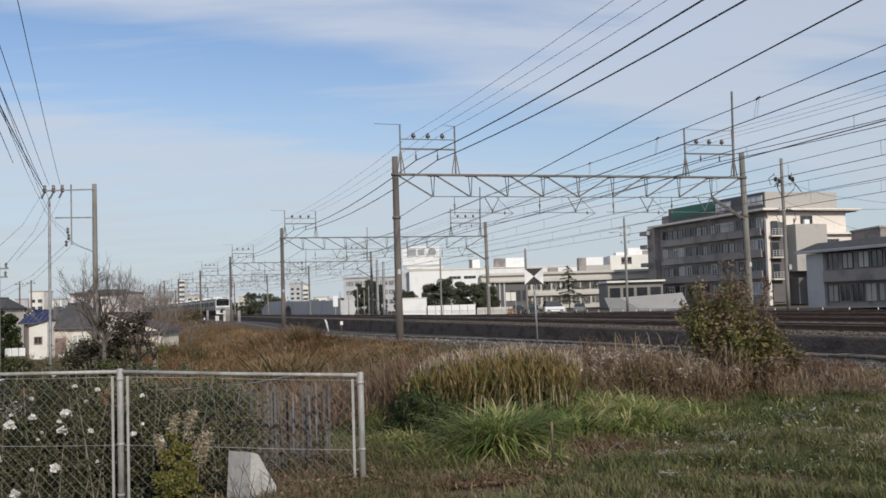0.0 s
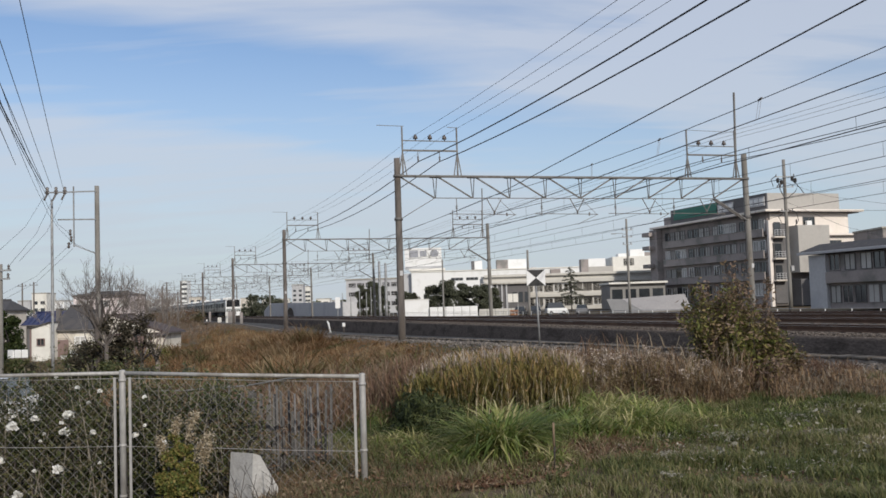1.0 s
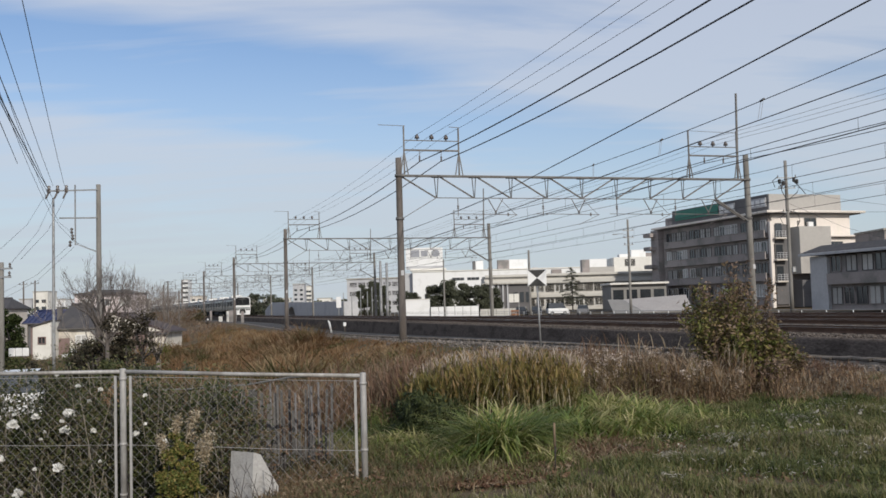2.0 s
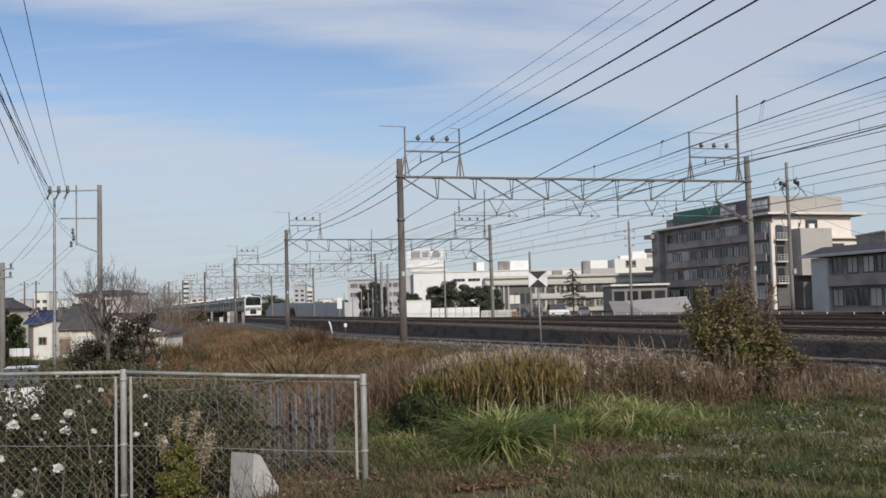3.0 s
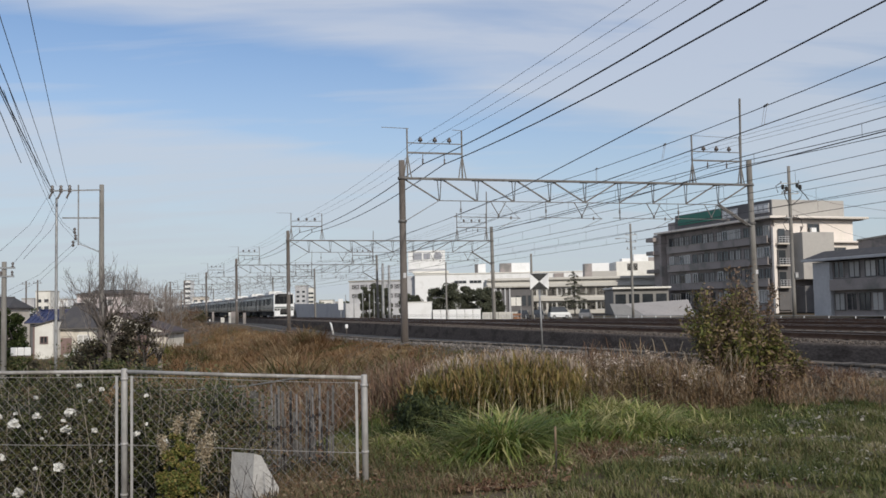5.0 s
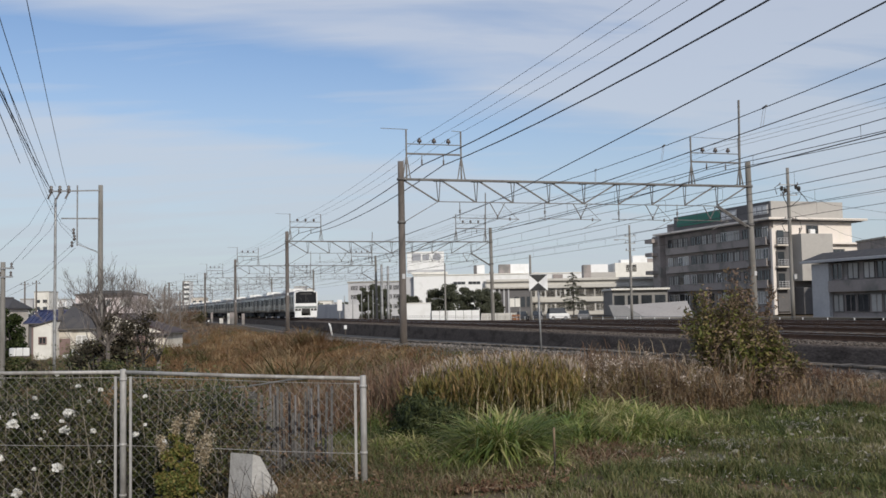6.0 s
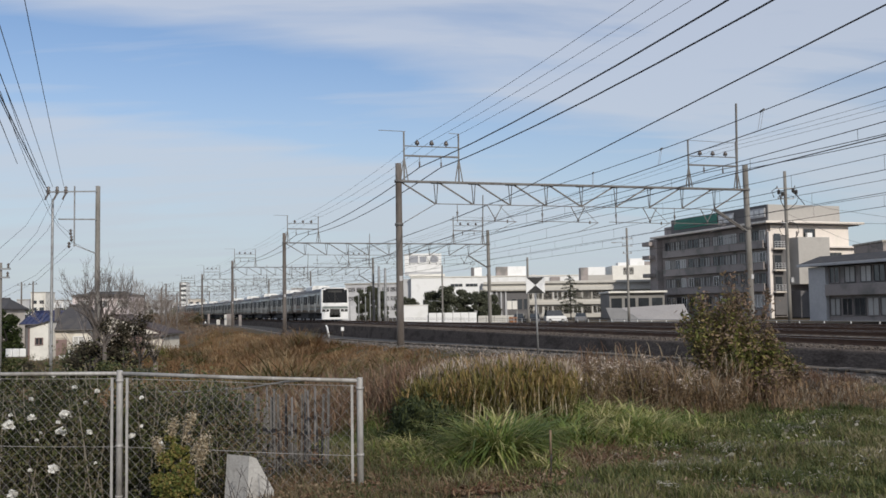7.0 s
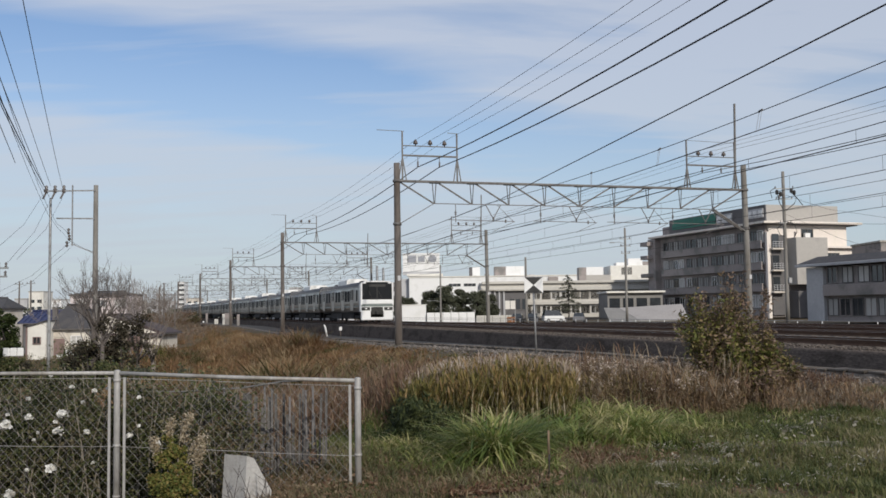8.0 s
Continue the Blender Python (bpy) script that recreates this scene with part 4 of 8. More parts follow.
def build_offices():
    o = thing("office_building", pose(7.6, 197, 0), "low beige office building with banded windows", "building")
    plain("wall", (17.4, 9, 2.9), (34.8, 18, 7.2), BEIGE, o, "beige plastered wall")
    for z, hgt, m in ((6.55, 0.5, BEIGE), (5.2, 0.75, BEIGE), (2.3, 0.7, BEIGE)):
        plain("band", (18.0, -0.25, z), (35.6, 0.9, hgt), m, o, "pale band over the windows")
    rng = random.Random(2)
    for z in (3.05, 0.1):
        for k in range(17):
            window(o, wall_at(0.5 + k * 2.0, -0.02, z), 1.75, 1.6, STEEL_DARK if rng.random() < 0.5 else WHITE, CURTAIN if rng.random() < 0.3 else GLASS, 1, 0.08)
    plain("dark_annexe", (4.3, -3.4, 2.0), (9.4, 6.6, 5.4), GREY_DARK, o, "dark grey annexe")
    for k in range(4):
        plain("fin", (1.6 + k * 0.9, -6.85, 2.1), (0.3, 0.3, 5.2), GREY_PALE, o)
    plain("annexe_roof", (4.6, -3.6, 4.85), (10.6, 7.6, 0.3), CONCRETE, o)
    for k in range(3):
        window(o, wall_at(5.4 + k * 1.2, -6.75, 1.0), 1.0, 2.2, STEEL_DARK, GLASS, 0, 0.08)
    plain("upper_block", (33.0, 16, 6.6), (8.8, 10, 7.3), OFFWHITE, o, "pale upper block")
    for k in range(2):
        window(o, wall_at(31.0 + 1.3 * k, 10.98, 8.3), 0.9, 1.5, STEEL_DARK, GLASS, 0, 0.08)
    for x, z, w, h, m in ((22.4, 8.1, 1.6, 3.6, GREY_TILE), (25.05, 9.1, 3.7, 1.75, WHITE), (25.8, 7.3, 5.4, 1.9, GREY_WARM), (34.6, 11.0, 3.2, 1.8, WHITE), (37.0, 10.4, 1.6, 1.6, GREY_TILE), (31.4, 10.6, 2.0, 0.9, WHITE)):
        plain("roof_unit", (x, 11.5 + (4 if z > 10 else 0), z), (w, 3, h), m, o)
    return o


def build_garage():
    DEPOT = material("depot_plaster", (0.23, 0.222, 0.212), 0.85, vary=0.1, scale=0.4)
    g = thing("depot_building", pose(29.6, 174, 0), "low grey depot with dark openings", "building")
    plain("wall", (5.0, 5, 1.5), (10.0, 10, 4.6), DEPOT, g)
    plain("roof_edge", (5.0, 4.6, 3.9), (10.6, 11, 0.35), OFFWHITE, g)
    for k in range(4):
        plain("opening", (1.3 + k * 2.45, -0.03, 1.7), (1.9, 0.12, 2.2), GLASS, g, "dark shuttered opening")
    SHEET = material("sheet_roof", (0.33, 0.31, 0.30), 0.7, vary=0.1, scale=0.4)
    s = thing("site_shed", pose(27.8, 150, 0), "long grey shed with a sloped roof", "shed")
    bm = bmesh.new()
    prism(bm, [(-1.8, 5.2), (-1.8, 1.2), (2.6, -0.4), (10.2, -0.4), (10.2, 5.2)], -1.3, -0.95)
    part("footing", bm, DEPOT, s)
    bm = bmesh.new()
    vs = [bm.verts.new(p) for p in ((3.0, -0.6, -1.2), (10.4, -0.6, -1.3), (10.6, 5.3, 1.55), (0.45, 5.3, 1.05))]
    lo_ = [bm.verts.new(v.co - Vector((0, 0, 0.14))) for v in vs]
    bm.faces.new(vs); bm.faces.new(lo_[::-1])
    for i in range(4):
        bm.faces.new((vs[i], lo_[i], lo_[(i + 1) % 4], vs[(i + 1) % 4]))
    part("roof", bm, SHEET, s, "dull grey sheet roof")
    bm = bmesh.new()
    g = [bm.verts.new(p) for p in ((2.95, -0.62, -1.22), (0.4, 5.25, 1.02), (-2.0, 5.25, 1.1), (-2.0, -0.2, -1.2))]
    q = [bm.verts.new(v.co + Vector((0.02, 0.1, -0.12))) for v in g]
    bm.faces.new(g); bm.faces.new(q[::-1])
    for i in range(4):
        bm.faces.new((g[i], q[i], q[(i + 1) % 4], g[(i + 1) % 4]))
    bmesh.ops.recalc_face_normals(bm, faces=bm.faces)
    part("side_slope", bm, DEPOT, s, "darker grey slope at the shed's end")


build_hospital()
build_wing()
build_annex()
build_factory()
build_offices()
build_garage()

gb = thing("grey_block", pose(-31.0, 300, 0), "grey works building behind trees", "building")
plain("wall", (8, 8, 4.4), (16.5, 16, 10.6), GREY_PALE, gb)
plain("roof_edge", (8, 8, 9.9), (17, 16.6, 0.4), CONCRETE, gb)
for k in range(6):
    for z in (1.5, 4.6, 7.4):
        window(gb, wall_at(0.6 + k * 2.65, -0.02, z), 2.2, 1.3, STEEL_DARK, GLASS, 1, 0.1)

# white site wall and cabin beyond the tracks
lw = thing("site_wall", pose(-6.75, 150, 0), "low white site wall beyond the tracks", "wall")
for k in range(6):
    plain("panel", (4.1 + k * 1.25 + 0.6, 0.0, -0.1), (1.2, 0.16, 1.6), WHITE, lw)
for k in range(5):
    plain("low_panel", (11.8 + k * 1.25 + 0.6, 0.0, -0.45), (1.2, 0.14, 1.2), BEIGE, lw)
cb = thing("site_cabin", pose(-6.75, 150.5, 0), "small white cabin beyond the tracks", "cabin")
plain("wall", (2.0, 1.2, 0.5), (3.9, 2.4, 2.8), WHITE, cb)
plain("roof", (2.0, 1.2, 1.95), (4.1, 2.6, 0.12), OFFWHITE, cb)

# retaining wall with an arch, beside the tracks
va = thing("retaining_wall", Matrix.Translation(on_line(276, 28)) @ Matrix.Rotation(radians(heading(235) - 90), 4, "Z"), "pale concrete retaining wall with a dark arch", "wall")
bm = bmesh.new()
arch = [(38 + 4.5 * math.cos(math.pi * k / 10), -0.9 + 2.6 * math.sin(math.pi * k / 10)) for k in range(11)]
front = [bm.verts.new((x, 0, z)) for x, z in [(0, -1.2), (0, 1.0), (10, 3.1), (92, 2.3), (92, -1.2)] + arch]
back = [bm.verts.new((v.co.x, 3.0, v.co.z)) for v in front]
bm.faces.new(front); bm.faces.new(back[::-1])
for i in range(len(front)):
    j = (i + 1) % len(front)
    bm.faces.new((front[i], back[i], back[j], front[j]))
bmesh.ops.recalc_face_normals(bm, faces=bm.faces)
part("wall", bm, GREY_PALE, va)
plain("arch_back", (38, 3.3, 0.4), (11, 0.2, 3.4), UNDER, va)

# ---- far town on the skyline ----
rng = random.Random(31)


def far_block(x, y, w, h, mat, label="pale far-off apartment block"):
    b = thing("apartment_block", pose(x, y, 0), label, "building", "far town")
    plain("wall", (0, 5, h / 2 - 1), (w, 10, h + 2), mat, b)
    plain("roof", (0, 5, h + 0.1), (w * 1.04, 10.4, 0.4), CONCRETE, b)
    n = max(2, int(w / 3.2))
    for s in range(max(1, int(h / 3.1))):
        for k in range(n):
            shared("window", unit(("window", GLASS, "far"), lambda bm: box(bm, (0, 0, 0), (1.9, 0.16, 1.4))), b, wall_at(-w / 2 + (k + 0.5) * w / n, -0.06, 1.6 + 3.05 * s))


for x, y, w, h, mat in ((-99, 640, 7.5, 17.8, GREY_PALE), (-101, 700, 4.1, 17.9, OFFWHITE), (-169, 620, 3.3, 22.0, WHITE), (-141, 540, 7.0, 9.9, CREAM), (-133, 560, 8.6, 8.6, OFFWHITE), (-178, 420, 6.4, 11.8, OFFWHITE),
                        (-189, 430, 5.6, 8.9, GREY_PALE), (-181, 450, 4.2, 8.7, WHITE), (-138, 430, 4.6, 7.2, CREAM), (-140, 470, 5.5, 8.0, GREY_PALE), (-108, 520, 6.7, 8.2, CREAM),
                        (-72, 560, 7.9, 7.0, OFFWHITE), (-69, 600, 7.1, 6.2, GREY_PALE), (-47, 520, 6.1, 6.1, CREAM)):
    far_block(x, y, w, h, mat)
for k in range(46):
    a = -0.50 + 0.0205 * k + rng.uniform(-0.008, 0.008)
    dist = rng.uniform(640, 1100)
    far_block(a * dist, dist, rng.uniform(12, 34), rng.uniform(5, 13) + (10 if rng.random() < 0.08 else 0), rng.choice((GREY_PALE, CREAM, OFFWHITE, GREY_TILE)))


# ---- houses below the bank ----
def build_house(name, m, w, dpt, eave, ridge, wall_mat, roof_mat, label, along_x=True, hip=0.0, base=-3.3, o=0.55):
    h = thing(name, m, label, "house", "houses below the bank")
    plain("wall", (w / 2, dpt / 2, (eave + base) / 2), (w, dpt, eave - base), wall_mat, h)
    bm = bmesh.new()
    lo = [(-o, -o, eave - 0.12), (w + o, -o, eave - 0.12), (w + o, dpt + o, eave - 0.12), (-o, dpt + o, eave - 0.12)]
    r = [(-o + hip, dpt / 2, ridge), (w + o - hip, dpt / 2, ridge)] if along_x else [(w / 2, -o + hip, ridge), (w / 2, dpt + o - hip, ridge)]
    up = [bm.verts.new((x, y, z + 0.16)) for x, y, z in lo]
    dn = [bm.verts.new(p) for p in lo]
    rv = [bm.verts.new(p) for p in r]
    bm.faces.new(dn)
    for i in range(4):
        bm.faces.new((dn[i], up[i], up[(i + 1) % 4], dn[(i + 1) % 4]))
    if along_x:
        for q in ((up[0], up[1], rv[1], rv[0]), (up[2], up[3], rv[0], rv[1]), (up[1], up[2], rv[1]), (up[3], up[0], rv[0])):
            bm.faces.new(q)
    else:
        for q in ((up[1], up[2], rv[1], rv[0]), (up[3], up[0], rv[0], rv[1]), (up[0], up[1], rv[0]), (up[2], up[3], rv[1])):
            f = bm.faces.new(q)
            f.material_index = 1 if len(q) == 3 and hip == 0 else 0
    bmesh.ops.recalc_face_normals(bm, faces=bm.faces)
    part("roof", bm, [roof_mat, wall_mat], h)
    if hip == 0:
        # barge boards along the gable's slopes, a gutter along the eaves
        for a, b in ((Vector(lo[0]), Vector(r[0])), (Vector(lo[1] if not along_x else lo[3]), Vector(r[0]))):
            bm = bmesh.new()
            bar(bm, a + Vector((0, -0.03, 0.1)), b + Vector((0, -0.03, 0.02)), 0.06, 0.22)
            part("barge_board", bm, roof_mat, h)
    bm = bmesh.new()
    bar(bm, Vector(lo[0]) + Vector((0, -0.05, 0.05)), Vector(lo[1]) + Vector((0, -0.05, 0.05)), 0.09) if along_x else bar(bm, Vector(lo[1]) + Vector((0.05, 0, 0.05)), Vector(lo[2]) + Vector((0.05, 0, 0.05)), 0.09)
    part("gutter", bm, STEEL_DARK, h)
    bm = bmesh.new()
    tube(bm, [Vector(p) + Vector((0, 0, 0.03)) for p in r], 0.13, 6)
    part("ridge_tiles", bm, roof_mat, h)
    return h


SIDING = material("brown_siding", (0.20, 0.14, 0.13), 0.8, vary=0.15, scale=2)
ROSY = material("pinkish_plaster", (0.70, 0.62, 0.62), 0.85, vary=0.08, scale=0.6, second=(0.56, 0.48, 0.48))
PLASTER = material("stained_plaster", (0.66, 0.62, 0.55), 0.9, vary=0.12, scale=0.9, second=(0.42, 0.37, 0.31), amount=0.45, stretch=(1, 1, 0.4))
ha = build_house("small_house", pose(-35.3, 86.4, 0), 3.4, 3.4, -0.17, 1.93, PLASTER, ROOF_DARK, "small single-storey house with a dark tiled roof", True, 1.25, o=0.42)
plain("brown_wall_panel", (0.68, -0.04, -2.0), (1.26, 0.1, 1.85), SIDING, ha, "brown wall panel")
window(ha, wall_at(1.85, -0.05, -1.62), 1.02, 0.8, WHITE, CURTAIN)
plain("canopy_band", (0.75, -0.05, -0.72), (1.2, 0.1, 0.5), CREAM, ha, "cream band over the siding")
plain("roof_vent", (1.35, 0.75, 0.75), (0.28, 0.3, 0.3), BLACK, ha)
wing_a = thing("house_wing", pose(-36.55, 84.6, 0), "white wing of a small house with a lean-to roof", "house", "houses below the bank")
bm = bmesh.new()
lo_ = [bm.verts.new(v) for v in ((0, 0, -3.3), (1.6, 0, -3.3), (1.6, 3, -3.3), (0, 3, -3.3))]
hi_ = [bm.verts.new(v) for v in ((0, 0, 0.06), (1.6, 0, 0.48), (1.6, 3, 0.48), (0, 3, 0.06))]
for i in range(4):
    bm.faces.new((lo_[i], lo_[(i + 1) % 4], hi_[(i + 1) % 4], hi_[i]))
bm.faces.new(hi_)
part("wall", bm, OFFWHITE, wing_a)
bm = bmesh.new()
bar(bm, (-0.22, 1.35, 0.05), (1.7, 1.35, 0.56), 3.2, 0.09)
part("roof", bm, ROOF_DARK, wing_a, "dark lean-to roof")
plain("corner_post", (-0.08, -0.02, -1.65), (0.14, 0.12, 3.3), SIDING, wing_a)
window(wing_a, wall_at(0.48, -0.05, -1.5), 0.7, 0.65, SIDING)
hc = build_house("blue_roofed_house", pose(-42.8, 98, 0), 3.8, 4.6, 0.28, 1.5, GREY_DARK, ROOF_BLUE, "house with a blue tiled roof", True, 0.4, o=0.45)
for k in range(9):
    bm = bmesh.new()
    bar(bm, (-0.3 + 0.5 * k, -0.42, 0.36), (-0.3 + 0.5 * k, 2.2, 1.5), 0.05)
    part("roof_rib", bm, ROOF_BLUE, hc)
hb = build_house("red_roofed_house", pose(-36.0, 90.2, 0), 9.5, 5.6, -0.78, 0.98, PLASTER, ROOF_RED, "house with a brownish red tiled roof and pale gable", False, o=0.35)
for x, w_ in ((5.0, 1.0),):
    window(hb, wall_at(x, -0.05, -2.2), w_, 1.1, STEEL_DARK, CURTAIN)
# darker brown panel on the pale gable wall
plain("wall_panel", (7.1, -0.04, -1.75), (1.5, 0.1, 1.5), SIDING, hb, "brown wall panel")
for k in range(6):
    plain("wall_post", (7.95 + 0.3 * k, -0.03, -2.2), (0.06, 0.08, 2.2), SIDING if k % 2 else CREAM, hb, bevel=0)
plain("eave_board", (8.75, -0.2, -0.98), (2.1, 0.5, 0.16), ROOF_DARK, hb, "dark eave over the slatted wall")
hd = build_house("two_storey_house", pose(-43.5, 112, 0), 6.5, 6, 3.4, 3.75, ROSY, ROOF_DARK, "two-storey house with pale pinkish walls", True, 1.0, o=0.1)
for x, w_ in ((0.7, 1.6), (3.0, 1.2), (5.2, 1.3)):
    window(hd, wall_at(x, -0.05, 1.95), w_, 0.85, WHITE, CURTAIN if x != 3.0 else GLASS)
plain("eave_shade", (3.6, -0.25, 3.4), (5.9, 0.6, 0.3), ROOF_DARK, hd, "dark eave over the upper windows")
plain("balcony", (2.0, -0.5, 1.6), (3.2, 0.9, 0.3), GREY_TILE, hd)
tank = thing("roof_tank", pose(-35.72, 88.5, 1.96), "small white water tank above a dark roof", "tank")
plain("body", (0, 0, 0), (0.58, 0.5, 0.44), WHITE, tank, bevel=0.05)
plain("stand", (0, 0, -1.0), (0.4, 0.4, 1.6), STEEL_DARK, tank)
build_house("dark_roofed_house", pose(-55.0, 112, 0), 3.4, 6, 2.0, 3.2, CREAM, ROOF_DARK, "house with a dark roof behind a hedge", True, 0.8, o=0.3)

gw = thing("garden_wall", pose(-21.03, 46, 0), "low white garden wall by the houses", "wall")
for k in range(3):
    plain("panel", (0.16 + 0.33 * k, 0, -0.76), (0.31, 0.08, 0.4), WHITE, gw)
plain("footing", (0.5, 0.02, -1.9), (1.0, 0.06, 1.88), DARK_WALL, gw)
cl = thing("outdoor_cooler", pose(-33.85, 85.2, -3.3), "white outdoor cooling units by the house", "cooler")
for dx, h_ in ((0.0, 0.85), (0.85, 1.25)):
    plain("unit", (dx, 0, h_ / 2), (0.75, 0.35, h_), WHITE, cl)

# ---- utility poles and trackside things ----
def utility_pole(x, y, z0, z1, r, label, arms=(), lamp=0.0, mat=POLE_PALE, lean=0.0):
    p = thing("utility_pole", pose(x, y, 0), label, "pole", "utility poles")
    bm = bmesh.new()
    tube(bm, [(lean * k / 6, 0, z0 + (z1 - z0) * k / 6) for k in range(7)], [r * (1.12 - 0.3 * k / 6) for k in range(7)], 12)
    part("shaft", bm, mat, p)
    for z, a, b in arms:
        bm = bmesh.new()
        bar(bm, (a, -0.1, z), (b, -0.1, z), 0.08)
        arm = part("crossarm", bm, GALV, p)
        n = max(2, int(abs(b - a) / 0.6))
        for k in range(n):
            bm = bmesh.new()
            insulator(bm, (a + (b - a) * (k + 0.15) / (n - 0.7), -0.1, z + 0.04), 2, 0.07, 0.24)
            part("insulator", bm, CERAMIC, arm)
    if lamp:
        bm = bmesh.new()
        tube(bm, [(0, 0, lamp), (-0.8, 0, lamp + 0.22), (-1.4, 0, lamp + 0.2)], 0.035, 6)
        arm = part("lamp_arm", bm, GALV, p)
        bm = bmesh.new()
        box(bm, (-1.65, 0, lamp + 0.17), (0.6, 0.22, 0.12), bevel=0.04)
        part("lamp_head", bm, GALV, arm)
    return p


# right-hand pole before the hospital, with transformer gear and fuse switches
u1 = utility_pole(35.7, 100, -0.8, 15.0, 0.19, "concrete utility pole with transformers before the hospital", ((13.2, -1.0, 1.1), (12.1, -0.9, 0.9), (9.6, -0.6, 0.8)), 0, POLE_PALE)
for dx, z in ((-0.75, 12.55), (-0.4, 12.35), (0.75, 12.7), (1.05, 12.5)):
    bm = bmesh.new()
    lathe(bm, [(0.05, 0), (0.16, 0.06), (0.17, 0.42), (0.06, 0.52)], 10, (dx, -0.2, z))
    part("switch", bm, UNDER, u1)
for pts in (((-0.7, -0.2, 12.5), (-0.55, -0.3, 11.7), (-0.15, -0.2, 11.0)), ((0.8, -0.2, 12.7), (1.25, -0.3, 12.2), (1.0, -0.3, 11.6), (0.15, -0.2, 10.9)), ((1.05, -0.2, 12.5), (1.5, -0.3, 11.9), (1.9, -0.2, 11.4)),
            ((0.2, -0.2, 9.7), (0.95, -0.3, 9.4), (1.15, -0.3, 8.6), (0.8, -0.3, 8.0)), ((-0.2, -0.2, 9.5), (-0.9, -0.3, 9.0), (-0.6, -0.3, 8.3), (-0.1, -0.2, 8.2)), ((-0.9, -0.2, 13.3), (-1.5, -0.3, 12.9), (-1.3, -0.3, 12.2))):
    bm = bmesh.new()
    tube(bm, pts, 0.045, 5)
    part("lead", bm, WIRE, u1, "looped black cable")
for dx, z in ((-0.55, 12.05), (-0.15, 12.2), (0.95, 8.2)):
    bm = bmesh.new()
    insulator(bm, (dx, -0.25, z), 3, 0.13, 0.5)
    part("surge_arrester", bm, CERAMIC, u1)
bm = bmesh.new()
box(bm, (0.3, -0.2, 3.6), (0.36, 0.3, 0.6), bevel=0.05)
part("cabinet", bm, GALV, u1)
utility_pole(22.8, 120, -0.8, 11.0, 0.15, "concrete utility pole beyond the tracks", ((9.6, -0.7, 0.7), (8.7, -0.7, 0.7), (7.8, -0.6, 0.6)), 9.0)
utility_pole(-0.43, 135, -0.8, 7.4, 0.12, "slim street lamp pole beyond the tracks", (), 2.2)
utility_pole(8.75, 102, -0.8, 6.5, 0.13, "steel pole beyond the tracks", (), 0)
for x, z in ((-10.5, 8.2), (-9.5, 7.9)):
    utility_pole(x, 152, -0.8, z, 0.22, "pale steel pipe mast beside the tracks", (), 0, GALV)
for x, z in ((-20.0, 3.9), (-18.4, 3.7), (-16.7, 4.7), (-15.4, 4.0), (-14.5, 4.9)):
    utility_pole(x, 185, -0.8, z, 0.09, "thin grey post beyond the tracks", (), 0, GALV)
# left: heavy pole with an H-shaped steel frame, thin mast, small pole
u5 = utility_pole(-21.75, 60, -3.2, 9.1, 0.17, "concrete utility pole carrying an H-shaped steel frame", (), 0, POLE_PALE)
bm = bmesh.new()
bar(bm, (0, -0.18, 8.75), (-3.2, -0.18, 8.75), 0.08)
part("top_arm", bm, GALV, u5)
bm = bmesh.new()
bar(bm, (0, -0.18, 6.98), (-2.4, -0.18, 7.03), 0.08)
part("lower_arm", bm, GALV, u5)
bm = bmesh.new()
bar(bm, (-1.4, -0.18, 9.1), (-1.4, -0.18, 5.3), 0.07)
part("hanger_rod", bm, GALV, u5)
bm = bmesh.new()
bar(bm, (-1.4, -0.18, 5.4), (-0.1, -0.1, 4.85), 0.05)
part("brace", bm, GALV, u5)
for x in (-3.05, -2.5, -1.95):
    bm = bmesh.new()
    lathe(bm, [(0.05, 0), (0.13, 0.08), (0.07, 0.16), (0.14, 0.24), (0.07, 0.32), (0.12, 0.42), (0.04, 0.5)], 8, (x, -0.18, 8.6))
    part("insulator", bm, CERAMIC, u5)
    bm = bmesh.new()
    bar(bm, (x, -0.2, 8.65), (x - 0.18, -0.25, 8.25), 0.1)
    part("dead_end", bm, CERAMIC, u5)
for x, z in ((-1.6, 6.0), (-1.55, 5.6), (-1.7, 5.2)):
    bm = bmesh.new()
    lathe(bm, [(0.04, 0), (0.11, 0.1), (0.04, 0.2), (0.11, 0.3), (0.03, 0.4)], 8, (x, -0.25, z))
    part("low_insulator", bm, CERAMIC, u5)
utility_pole(-24.8, 60.5, -3.2, 8.4, 0.09, "thin steel mast beside a pole", (), 0, GALV)
utility_pole(-20.9, 45, -3.0, 3.5, 0.13, "short concrete pole by a hedge", ((3.2, -0.35, 0.55), (2.8, -0.2, 0.5)), 0)
for x, z in ((-66.2, 6.5), (-64.4, 6.6), (-43.6, 5.9), (-44.3, 5.3), (-41.9, 4.4)):
    utility_pole(x, 150, -3.3, z, 0.13, "far utility pole among the houses", ((z - 0.5, -0.7, 0.7),), 0, POLE)


def free_wire(pts, r=0.012, label="black overhead cable between poles", name="overhead_cable", sag=0.0):
    bm = bmesh.new()
    tube(bm, sagging(pts[0], pts[1], sag, 14) if len(pts) == 2 else pts, r, 5)
    return tagged(part(name, bm, WIRE, None), label, "cable", "overhead cables")


def onward(a, b, f):
    """The point f times as far from a as b is."""
    return Vector(a) + (Vector(b) - Vector(a)) * f


